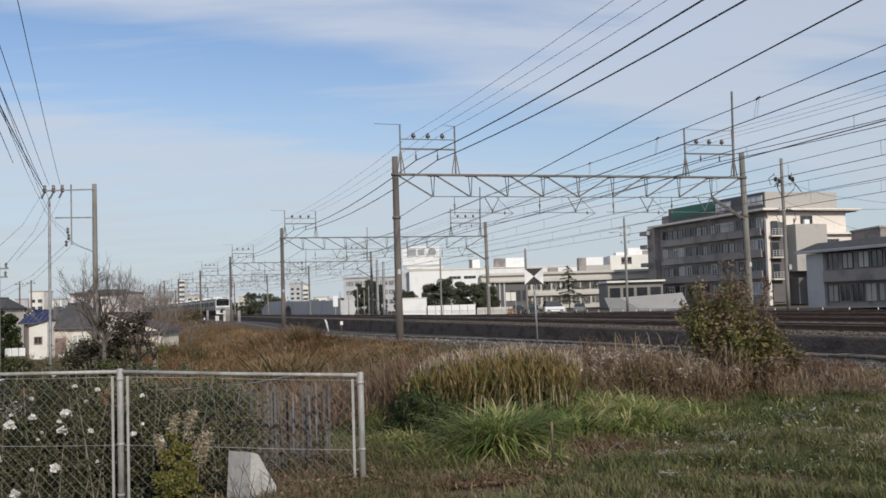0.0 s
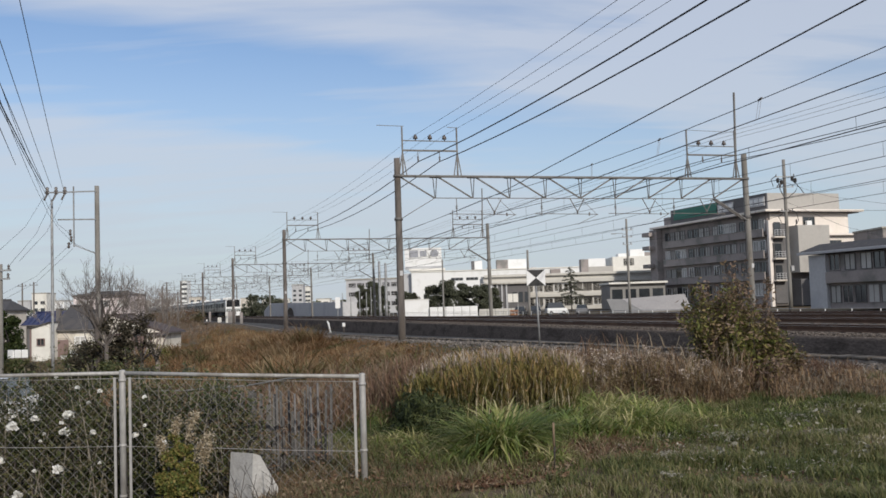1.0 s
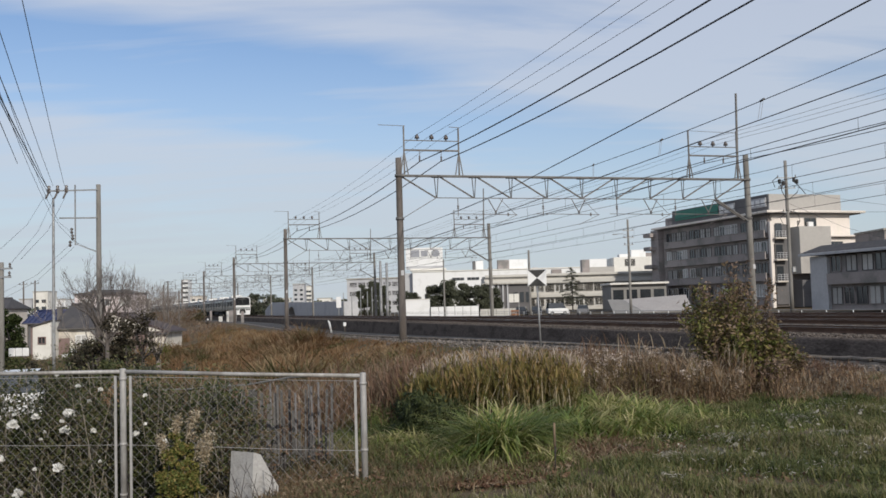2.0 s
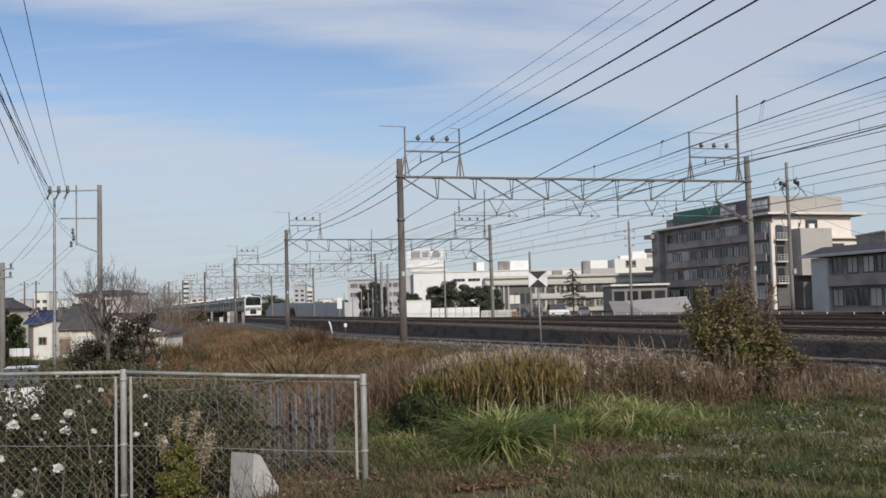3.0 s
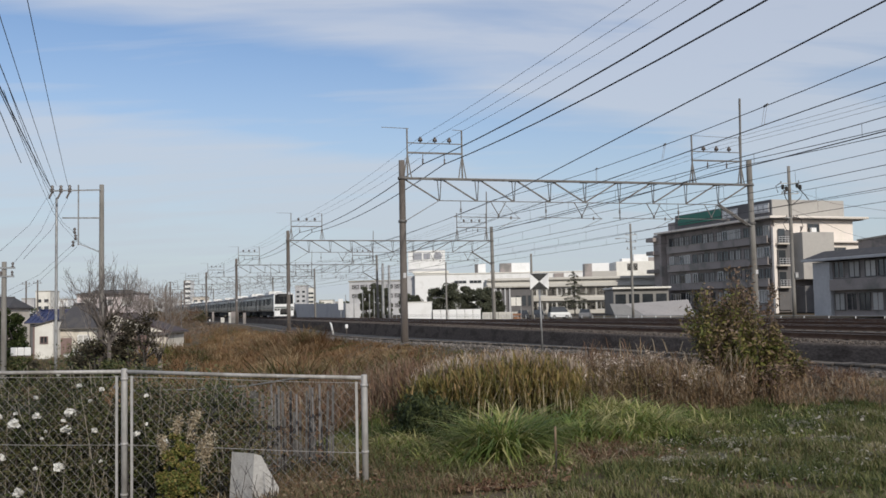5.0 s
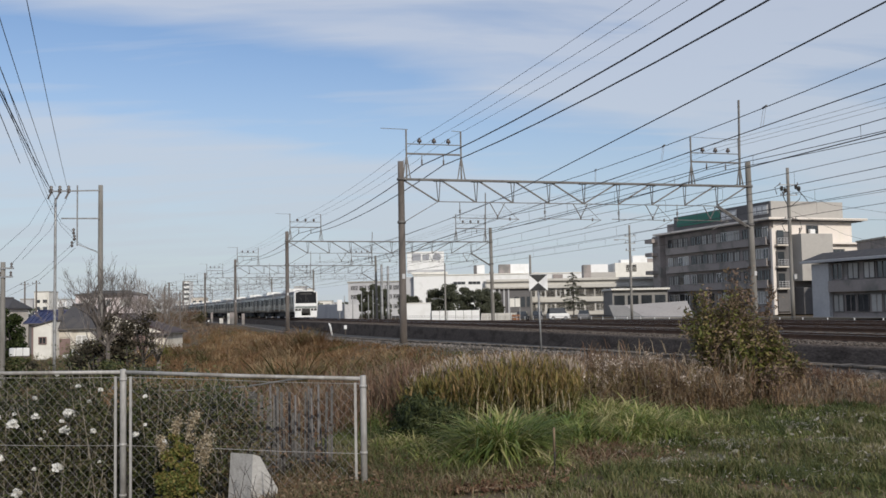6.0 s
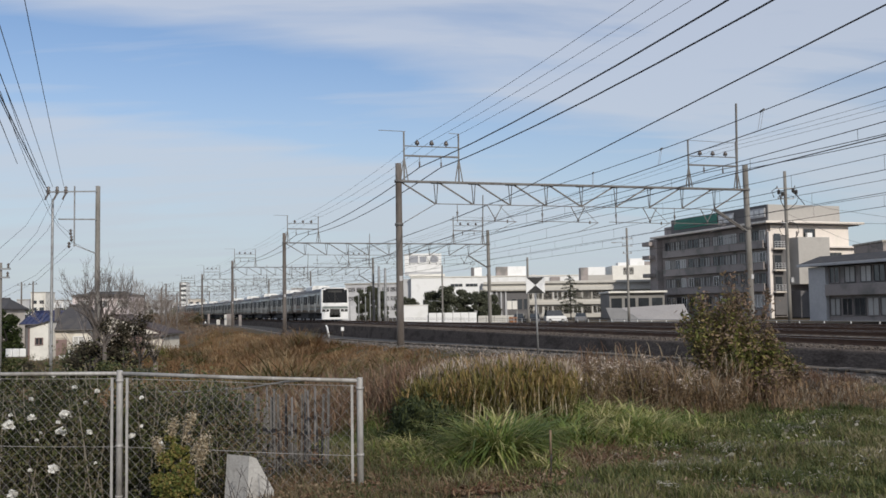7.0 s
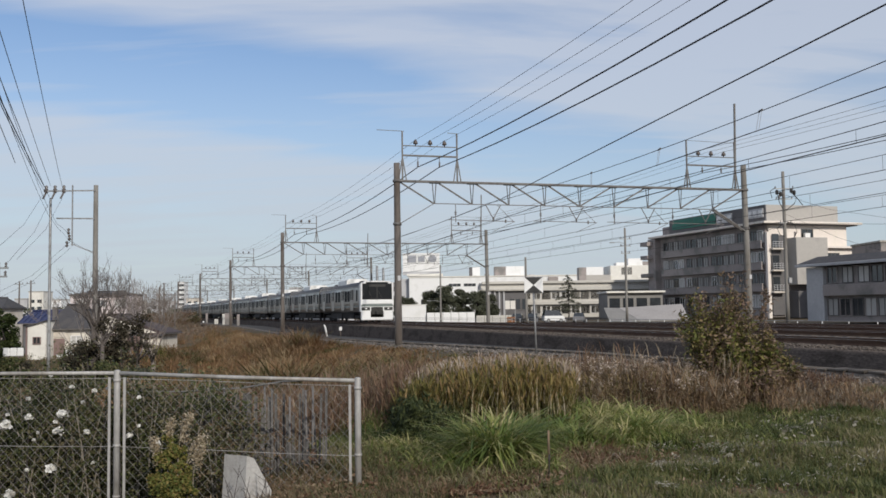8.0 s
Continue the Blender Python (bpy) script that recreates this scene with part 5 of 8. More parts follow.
# three wires that leave the near pole row towards their anchors, two of them clamped to one another
WA, WB, WC = ((3.39, 54.5, 7.26), (9.07, 19.9, 7.06)), ((2.57, 54.4, 6.98), (10.99, 23.8, 6.94)), ((2.86, 54.4, 5.94), (10.4, 22.6, 6.02))
WB_SAG = 0.3


def along_wb(f):
    return onward(*WB, f) - Vector((0, 0, 4 * WB_SAG * f * (1 - f)))


for (a, b), r in ((WA, 0.021), (WB, 0.014), (WC, 0.016)):
    free_wire([along_wb(0.1 * k) for k in range(15)] if r == 0.014 else [Vector(a), onward(a, b, 1.45)], r, "dark anchoring wire of the overhead line", "anchor_wire")
    free_wire([Vector(a), on_line(98, 6.2 if r > 0.02 else 5.6, a[2] - 0.1)], r * 0.8, "dark anchoring wire of the overhead line", "anchor_wire", 0.3)
for f in (0.45, 0.64, 0.84):
    a, b = along_wb(f), onward(*WC, f)
    sp = thing("wire_spacer", Matrix.Translation(a), "small clamp spacer between two wires", "spacer", "wire spacers")
    for dy in (-0.12, 0.12):
        bm = bmesh.new()
        tube(bm, [(0, dy, 0.02), (b.x - a.x, b.y - a.y + dy, b.z - a.z)], 0.007, 4)
        part("link", bm, GALV, sp)
    bm = bmesh.new()
    box(bm, (0, 0, 0.02), (0.05, 0.36, 0.06), bevel=0.01)
    part("clamp", bm, STEEL_DARK, sp)
# cables from the H-framed pole towards a pole out of view, and on to the town
for a, b, r, s in (((-23.89, 60, 9.1), (-11.0, 25, 9.32), 0.012, 0.3), ((-24.6, 60, 9.1), (-11.72, 25, 8.95), 0.012, 0.3), ((-24.68, 60, 8.4), (-11.72, 25, 7.66), 0.013, 0.25),
                   ((-24.96, 60, 9.0), (-11.72, 25, 7.05), 0.02, 0.2), ((-24.89, 60, 8.6), (-11.72, 25, 6.93), 0.014, 0.2), ((-17.9, 40, 7.36), (-11.72, 25, 6.22), 0.012, 0.0)):
    free_wire([Vector(a), onward(a, b, 1.5)], r, sag=s)
for pts in (((-12.60, 27.00, 7.85), (-14.82, 33.00, 7.75), (-18.12, 42.00, 7.63), (-20.26, 48.00, 7.44), (-21.94, 53.00, 7.10), (-23.20, 57.50, 6.51), (-23.51, 60.00, 6.17)),
            ((-12.60, 27.00, 7.36), (-14.86, 33.00, 7.30), (-18.22, 42.00, 7.34), (-20.32, 48.00, 7.13), (-21.89, 53.00, 6.62), (-22.94, 57.00, 6.19), (-23.27, 60.00, 5.56), (-21.93, 60.00, 4.84)),
            ((-25.07, 60, 8.56), (-23.2, 53, 6.0), (-21.07, 45, 4.03), (-19.5, 39, 3.2)), ((-24.53, 60, 8.37), (-22.6, 53, 5.6), (-20.53, 45, 3.35)), ((-23.89, 60, 8.28), (-22.0, 53, 5.7), (-20.0, 45, 3.61)),
            ((-23.3, 60, 5.6), (-26.5, 62, 3.6), (-30, 64, 2.4)), ((-23.3, 60, 5.2), (-26.5, 62, 3.2), (-30, 64, 2.0)), ((-21.8, 60, 4.9), (-23.0, 60, 5.3), (-23.4, 60, 5.9)),
            ((35.7, 100, 9.6), (44, 96, 9.0), (60, 90, 9.4)), ((35.7, 100, 10.6), (43, 104, 8.2), (49.5, 108, 7.0)), ((35.7, 100, 12.6), (41, 102, 11.2), (50, 106, 10.4)), ((35.7, 100, 9.2), (29, 110, 8.2), (22.8, 120, 8.0))):
    free_wire([Vector(p) for p in pts], 0.009 if pts[0][0] < 0 else 0.016, "black service cable between poles", "service_cable")

# marker board with black and white triangles beside the line
mk = thing("marker_board", pose(3.37, 36, 0, 0, 0, 0), "black and white triangle marker board on a thin post", "railway sign")
bm = bmesh.new()
tube(bm, [(0.06, 0.03, -0.75), (0.0, 0.03, 1.6)], 0.035, 8)
part("post", bm, GALV, mk)
bm = bmesh.new()
box(bm, (0, 0, 1.83), (0.70, 0.03, 0.62), bevel=0.008)
bd = part("board", bm, WHITE, mk)
for s in (1, -1):
    bm = bmesh.new()
    tri = [(-0.34 * s, 0.3 * s), (0.0, 0.0), (0.34 * s, 0.3 * s)]
    a = [bm.verts.new((x, -0.022, 1.83 + z)) for x, z in tri]
    b = [bm.verts.new((x, -0.016, 1.83 + z)) for x, z in tri]
    bm.faces.new(a); bm.faces.new(b[::-1])
    for i in range(3):
        bm.faces.new((a[i], a[(i + 1) % 3], b[(i + 1) % 3], b[i]))
    bmesh.ops.recalc_face_normals(bm, faces=bm.faces)
    part("triangle", bm, BLACK, bd)
# concrete cable trough along the line's edge, with its lids
trough = strip("cable_trough", tuple((lambda y, o=o: edge_d(y) + o, lambda y, h=h: trough_z(y) + h) for o, h in ((-0.26, -0.3), (-0.26, 0.06), (-0.2, 0.07), (0.14, 0.07), (0.2, 0.06), (0.2, -0.3))),
               -50, 300, 1.5, TROUGH_LID, "weathered concrete cable trough along the line", "cable trough")
rl = random.Random(17)
for k in range(150):
    y = 9 + 0.6 * k
    p = on_line(y, edge_d(y) - 0.03, trough_z(y) + 0.1 + rl.uniform(-0.012, 0.012))
    shared("lid", unit(("lid", TROUGH_LID), lambda bm: box(bm, (0, 0, 0), (0.46, 0.59, 0.06), bevel=0.012)), trough,
           Matrix.Translation(p) @ Matrix.Rotation(radians(heading(y) + rl.uniform(-2, 2) - (0 if y > 85 else 3)), 4, "Z") @ Matrix.Rotation(radians(rl.uniform(-2, 2)), 4, "Y"))


def trackside(name, y, d, build, label, category, rz=0.0):
    p = on_line(y, d)
    t = thing(name, Matrix.Translation(p) @ Matrix.Rotation(radians(rz), 4, "Z"), label, category)
    build(t)
    return t


def leaning_marker(t):
    bm = bmesh.new()
    tube(bm, [(0.17, 0, -1.32), (-0.02, 0, -0.36), (-0.13, 0, -0.14)], [0.085, 0.085, 0.06], 8)
    part("post", bm, WHITE, t)


def stub_marker(t):
    bm = bmesh.new()
    box(bm, (0, 0, -0.52), (0.26, 0.16, 0.34), bevel=0.03, rz=20)
    part("block", bm, WHITE, t)
    bm = bmesh.new()
    tube(bm, [(0, 0, -1.32), (0, 0, -0.6)], 0.05, 8)
    part("post", bm, POLE, t)


def cabinet(w, h, mat):
    def mk_(t):
        bm = bmesh.new()
        box(bm, (0, 0, -0.85 + h / 2), (w, w * 0.7, h), bevel=0.03)
        b = part("body", bm, mat, t)
        bm = bmesh.new()
        box(bm, (0, -w * 0.36, -0.85 + h / 2), (w * 0.8, 0.02, h * 0.8))
        part("door", bm, mat, b)
    return mk_


trackside("leaning_post", 85, 1.85, leaning_marker, "leaning white marker post on the gravel", "marker post", 10)
trackside("marker_block", 84.5, 3.1, stub_marker, "short white marker block beside the rail", "marker")
trackside("relay_cabinet", 157, 0.9, cabinet(1.1, 1.9, GREY_TILE), "grey relay cabinet beside the line", "cabinet")
trackside("relay_cabinet", 162, 0.7, cabinet(0.42, 1.8, OFFWHITE), "slim white cabinet beside the line", "cabinet")
trackside("relay_cabinet", 144, 0.8, cabinet(0.42, 1.7, GREY_TILE), "slim grey cabinet beside the line", "cabinet")
trackside("relay_cabinet", 172, 0.6, cabinet(0.6, 0.9, OFFWHITE), "slim white cabinet beside the line", "cabinet")
trackside("marker_block", 186, -0.2, stub_marker, "short white marker block beside the rail", "marker")
trackside("relay_cabinet", 193, 1.2, cabinet(0.4, 2.0, GREY_TILE), "slim grey cabinet beside the line", "cabinet")


def info_board(t):
    for dx in (-0.55, 0.55):
        bm = bmesh.new()
        bar(bm, (dx, 0, -0.75), (dx, 0, 2.0), 0.07)
        part("post", bm, GALV, t)
    for dx in (-0.3, 0.3):
        bm = bmesh.new()
        box(bm, (dx, -0.06, 1.5), (0.54, 0.04, 0.95))
        part("panel", bm, OFFWHITE, t)


ib = thing("notice_board", pose(7.45, 108, 0), "pale notice board on two posts beyond the tracks", "notice board")
info_board(ib)
ob = thing("site_barrier", pose(7.82, 112, -0.78), "dull orange barrier below a notice board", "barrier")
bm = bmesh.new()
for dx in (-0.42, 0.42):
    bar(bm, (dx, -0.12, 0), (dx, 0, 0.95), 0.06)
    bar(bm, (dx, 0.25, 0), (dx, 0, 0.95), 0.06)
part("leg", bm, STEEL_DARK, ob)
for z in (0.4, 0.78):
    plain("board", (0, -0.05, z), (1.05, 0.05, 0.26), ORANGE, ob)
sb = thing("train_stop_sign", pose(-19.8, 175, 0), "white trackside sign on a post", "railway sign")
plain("panel", (0, 0, 2.0), (0.9, 0.1, 2.0), WHITE, sb)
plain("post", (0, 0.05, 0), (0.12, 0.1, 2.6), GALV, sb, bevel=0)

# low white fence along the far side
fe = thing("trackside_fence", Matrix(), "low fence of white posts along the far side of the tracks", "fence")
for k in range(80):
    y = -20 + 2.2 * k
    p = on_line(y, 25.4)
    shared("post", unit(("post", WHITE, "fence"), lambda bm: box(bm, (0, 0, 0), (0.045, 0.045, 0.8), bevel=0.008)), fe, Matrix.Translation((p.x, p.y, -0.42)))
bm = bmesh.new()
for z in (-0.2, 0.0):
    tube(bm, [on_line(-20 + 5.8 * k, 25.47, z) for k in range(31)], 0.02, 5)
part("rail", bm, GALV, fe)


# parked vehicles beyond the far fence
def parked_car(m, paint, label, length, width, belt, top, cab0, cab1, name="parked_car", category="car"):
    """Local x along the car, its front at +x; cab0 and cab1 bound the cabin's foot."""
    c = thing(name, m, label, category, "parked vehicles")
    half = length / 2
    bm = bmesh.new()
    side = [(-half, 0.28), (half, 0.28), (half, belt * 0.78), (cab1 + 0.1, belt), (cab0 - 0.05, belt), (-half, belt * 0.95)]
    a = [bm.verts.new((x, -width / 2, z)) for x, z in side]
    b = [bm.verts.new((x, width / 2, z)) for x, z in side]
    bm.faces.new(a); bm.faces.new(b[::-1])
    for i in range(len(side)):
        j = (i + 1) % len(side)
        bm.faces.new((a[j], a[i], b[i], b[j]))
    bmesh.ops.bevel(bm, geom=list(bm.edges), offset=0.05, segments=2, affect="EDGES")
    part("body", bm, paint, c)
    bm = bmesh.new()
    lo_ = [bm.verts.new(v) for v in ((cab0, -width / 2 + 0.06, belt - 0.02), (cab1, -width / 2 + 0.06, belt - 0.02), (cab1, width / 2 - 0.06, belt - 0.02), (cab0, width / 2 - 0.06, belt - 0.02))]
    hi_ = [bm.verts.new(v) for v in ((cab0 + 0.15, -width / 2 + 0.2, top), (cab1 - 0.5, -width / 2 + 0.2, top), (cab1 - 0.5, width / 2 - 0.2, top), (cab0 + 0.15, width / 2 - 0.2, top))]
    for i in range(4):
        f = bm.faces.new((lo_[i], lo_[(i + 1) % 4], hi_[(i + 1) % 4], hi_[i]))
        f.material_index = 1
    bm.faces.new(hi_)
    part("cabin", bm, [paint, GLASS], c, "cabin with dark windows")
    for x in (-half * 0.62, half * 0.62):
        for sy in (-1, 1):
            bm = bmesh.new()
            tube(bm, [(x, sy * (width / 2 - 0.2), 0.3), (x, sy * (width / 2 + 0.01), 0.3)], 0.3, 12)
            w_ = part("wheel", bm, BLACK, c)
            bm = bmesh.new()
            tube(bm, [(x, sy * (width / 2 - 0.1), 0.3), (x, sy * (width / 2 + 0.02), 0.3)], 0.17, 10)
            part("rim", bm, GALV, w_)
    return c


CAR_DARK = material("dark_car_paint", (0.03, 0.032, 0.038), 0.25, vary=0.05, scale=1)
CAR_GREY = material("grey_car_paint", (0.20, 0.20, 0.21), 0.3, vary=0.05, scale=1)
parked_car(pose(17.0, 150, -1.1, 0, 0, 12), TRAIN_WHITE, "white boxy van parked beyond the tracks", 3.3, 1.5, 1.05, 1.9, -1.6, 1.3, "parked_van", "van")
for x, rz, paint, label in ((11.6, 80, CAR_DARK, "dark car parked beyond the tracks"), (13.9, 84, CAR_DARK, "dark car parked beyond the tracks"), (21.2, 78, CAR_GREY, "grey car parked beyond the tracks")):
    parked_car(pose(x, 151, -1.1, 0, 0, rz), paint, label, 4.2, 1.7, 0.9, 1.45, -1.6, 0.9)

# a narrow lane bends behind the garden, and a white car drives off along it
LANE = ((-12.4, 20.0), (-13.2, 27.5), (-13.8, 29.8), (-14.2, 31.4), (-14.6, 33.1), (-15.4, 34.8), (-15.8, 35.6), (-16.8, 36.4), (-17.8, 37.7), (-18.7, 38.7), (-20.2, 40.0), (-22.8, 41.7), (-26.2, 43.3), (-34.2, 45.8))
ASPHALT = material("asphalt", (0.055, 0.053, 0.052), 0.95, vary=0.2, scale=2.0, second=(0.07, 0.066, 0.062), bump=0.4, bump_scale=60, spec=0.2)
bm = bmesh.new()
rows_ = []
for k, (x, y) in enumerate(LANE):
    p, q = LANE[max(k - 1, 0)], LANE[min(k + 1, len(LANE) - 1)]
    n_ = Vector((q[1] - p[1], p[0] - q[0], 0)).normalized()
    rows_.append([bm.verts.new((x + n_.x * w_, y + n_.y * w_, -2.57)) for w_ in (-2.0, 2.0)])
for a, b in zip(rows_, rows_[1:]):
    bm.faces.new((a[0], a[1], b[1], b[0]))
tagged(part("road", bm, ASPHALT, None), "narrow grey asphalt lane behind the garden", "road", kind="structure")
lane_car = parked_car(pose(-15.0, 30, -2.57, 0, 0, 90), TRAIN_WHITE, "small white van driving along the lane", 3.4, 1.5, 1.03, 1.7, -1.66, 0.85, "white_van", "van")
lane_car["group"] = ""
for sy in (-0.55, 0.55):
    bm = bmesh.new()
    box(bm, (-1.7, sy, 0.75), (0.06, 0.16, 0.3), bevel=0.02)
    part("tail_lamp", bm, ROOF_RED, lane_car, "dark red tail lamp")
bm = bmesh.new()
box(bm, (-1.72, 0, 0.42), (0.1, 1.4, 0.22), bevel=0.03)
part("bumper", bm, TRAIN_WHITE, lane_car)

# ---- the garden fence ----
def fence_panel(parent, a, b, z0a, z0b, h, cell=0.105):
    """Chain-link between two posts: top rail, two tension wires, edge bars and woven wires, all parts of the fence."""
    a, b = Vector((*a, 0)), Vector((*b, 0))
    length = (b - a).length

    def at(s, z):
        f = s / length
        p = a.lerp(b, f)
        return Vector((p.x, p.y, z0a + (z0b - z0a) * f + z))
    bm = bmesh.new()
    tube(bm, [at(0, h), at(length * 0.5, h - 0.006), at(length, h)], 0.0185, 8)
    part("top_rail", bm, FENCE_STEEL, parent, "dull galvanised top rail")
    for s in (0.075, length - 0.075):
        bm = bmesh.new()
        bar(bm, at(s, 0.03), at(s, h - 0.04), 0.024, 0.012)
        part("edge_bar", bm, FENCE_STEEL, parent)
    for z in (0.04, h - 0.70, h - 0.05):
        bm = bmesh.new()
        tube(bm, [at(0.03, z), at(length * 0.33, z - 0.004), at(length * 0.66, z + 0.003), at(length - 0.03, z)], 0.0026, 5)
        part("tension_wire", bm, FENCE_STEEL, parent)
    rise = h - 0.08
    k = -int(rise / cell) - 1
    while k * cell < length:
        for sgn in (1, -1):
            s0 = k * cell
            s1 = s0 + rise
            za, zb = (0.03, 0.03 + rise) if sgn > 0 else (0.03 + rise, 0.03)
            lo, hi = max(s0, 0.08), min(s1, length - 0.08)
            if hi - lo > 0.02:
                f0, f1 = (lo - s0) / rise, (hi - s0) / rise
                off = Vector((0, 0.003 * sgn, 0))
                bm = bmesh.new()
                tube(bm, [at(lo, za + (zb - za) * f0) + off, at(hi, za + (zb - za) * f1) + off], 0.0014, 4, caps=False)
                part("mesh_wire", bm, MESH_WIRE, parent)
        k += 1


def fence_post(parent, x, y, z0, h, r=0.030):
    bm = bmesh.new()
    lathe(bm, [(r, -0.25), (r, h + 0.005), (r * 0.9, h + 0.018), (0.008, h + 0.022)], 14, (x, y, z0))
    p = part("post", bm, FENCE_STEEL, parent, "round galvanised post")
    for z in (0.12, h - 0.70, h - 0.08):
        bm = bmesh.new()
        tube(bm, [(x, y, z0 + z - 0.012), (x, y, z0 + z + 0.012)], r * 1.2, 12)
        part("clip", bm, FENCE_STEEL, p)


MESH_WIRE = material("mesh_wire", (0.26, 0.25, 0.235), 0.6, metal=0.3, vary=0.2, scale=8)
fc = thing("chain_link_fence", Matrix(), "low chain-link garden fence of galvanised posts and wire", "fence")
POSTS = ((-0.82, 9.1, -1.03), (-3.15, 9.3, -0.94), (-5.48, 9.5, -0.92), (-7.8, 9.7, -0.94))
for x, y, z in POSTS:
    fence_post(fc, x, y, z, 1.3)
for p, q in zip(POSTS, POSTS[1:]):
    fence_panel(fc, p[:2], q[:2], p[2], q[2], 1.29)

# old second fence behind it: thin posts, a slack wire, grey weathered boards
of = thing("old_fence", Matrix(), "old leaning fence of thin posts with grey weathered boards", "fence")
for x, y, h, lean in ((-1.36, 9.9, 1.0, 0.01), (-1.41, 9.93, 0.96, -0.02), (-1.62, 10.1, 0.88, 0.0), (-1.89, 10.3, 0.98, -0.03), (-2.15, 10.5, 0.9, 0.02), (-2.44, 10.7, 0.95, 0.0), (-2.7, 10.85, 0.85, 0.02)):
    bm = bmesh.new()
    tube(bm, [(x, y, -1.05), (x + lean, y, -0.95 + h + 0.1)], 0.012, 6)
    part("post", bm, STEEL_DARK, of)
bm = bmesh.new()
tube(bm, [(-0.84, 9.15, 0.25), (-1.3, 9.6, 0.24), (-1.7, 10.1, 0.19), (-2.2, 10.5, 0.1), (-2.95, 11.0, 0.03), (-3.8, 11.5, 0.0)], 0.009, 5)
part("slack_wire", bm, MESH_WIRE, of)
# weathered grey, darkened further for the shade under the leaf cover
SHADED_BOARD = material("shaded_weathered_board", (0.10, 0.095, 0.092), 0.9, vary=0.35, scale=5, second=(0.07, 0.066, 0.06), stretch=(1, 1, 0.15), bump=0.3, obj=0.25)
rb = random.Random(6)
# close boards at the near end, thinner and wider apart further on
ROWS = [(-1.24 - 0.034 * k, rb.choice((0.68, 0.75, 0.8, 1.02, 1.08)), 0.025) for k in range(17)] + [(-1.84 - 0.062 * k, rb.uniform(0.86, 1.1), 0.045) for k in range(13)]
for x, hh, w_ in ROWS:
    bm = bmesh.new()
    box(bm, (0, 0, hh / 2), (w_ * rb.uniform(0.7, 1.1), 0.012, hh))
    o = part("board", bm, SHADED_BOARD, of)
    o.matrix_basis = pose(x * 1.025, 10.25 + rb.uniform(-0.02, 0.02), -0.97, rb.uniform(-3, 3), rb.uniform(-2, 2), rb.uniform(-12, 12))

# broken concrete slab leaning before the fence
sl = thing("broken_slab", pose(-1.81, 8.72, -0.84, -6, 2, 0), "broken pale concrete slab standing against the fence", "concrete slab")
bm = bmesh.new()
out = [(-0.24, 0.17), (0.0, 0.0), (0.22, 0.10), (0.2, 0.2), (-0.2, 0.24)]
tops = [0.47, 0.465, 0.16, 0.14, 0.46]
lo = [bm.verts.new((x, y, -0.1)) for x, y in out]
hi = [bm.verts.new((x, y, z)) for (x, y), z in zip(out, tops)]
mid = bm.verts.new((0.06, 0.027, 0.445))
mid2 = bm.verts.new((0.14, 0.064, 0.30))
bm.faces.new((lo[0], lo[1], hi[1], hi[0])); bm.faces.new((lo[1], lo[2], hi[2], mid2, mid, hi[1])); bm.faces.new((lo[2], lo[3], hi[3], hi[2]))
bm.faces.new((lo[3], lo[4], hi[4], hi[3])); bm.faces.new((lo[4], lo[0], hi[0], hi[4])); bm.faces.new((hi[0], hi[1], mid, mid2, hi[2], hi[3], hi[4])); bm.faces.new(lo[::-1])
bmesh.ops.triangulate(bm, faces=bm.faces)
part("slab", bm, SLAB, sl)


# thin bare twigs added over the slab, in place of twig shadows on it
tw = thing("bare_twigs", pose(-1.72, 8.5, -0.95), "thin bare twigs added for the shadow pattern on a broken slab", "twigs")
rt = random.Random(19)
for k in range(9):
    x0, h_ = rt.uniform(-0.2, 0.3), rt.uniform(0.3, 0.62)
    bend = rt.uniform(-0.16, 0.14)
    bm = bmesh.new()
    tube(bm, [(x0, 0, 0), (x0 + bend * 0.3, 0.01, h_ * 0.5), (x0 + bend, 0.02, h_)], [0.0045, 0.0035, 0.0015], 4)
    for j in range(3):
        f = rt.uniform(0.35, 0.85)
        p = Vector((x0 + bend * f, 0.01, h_ * f))
        tube(bm, [p, p + Vector((rt.uniform(-0.09, 0.09), 0, rt.uniform(0.03, 0.11)))], [0.0025, 0.001], 4)
    part("twig", bm, BARK, tw)

# ---- plants ----
def mesh_stuff(name, verts, faces, mat, label, category, parent=None):
    me = bpy.data.meshes.new(name)
    me.from_pydata(verts, [], faces)
    me.materials.append(mat)
    ob = new(name, me)
    if parent is not None:
        ob.parent = parent
        if label:
            ob["label"] = label
        return ob
    return tagged(ob, label, category, kind="stuff")


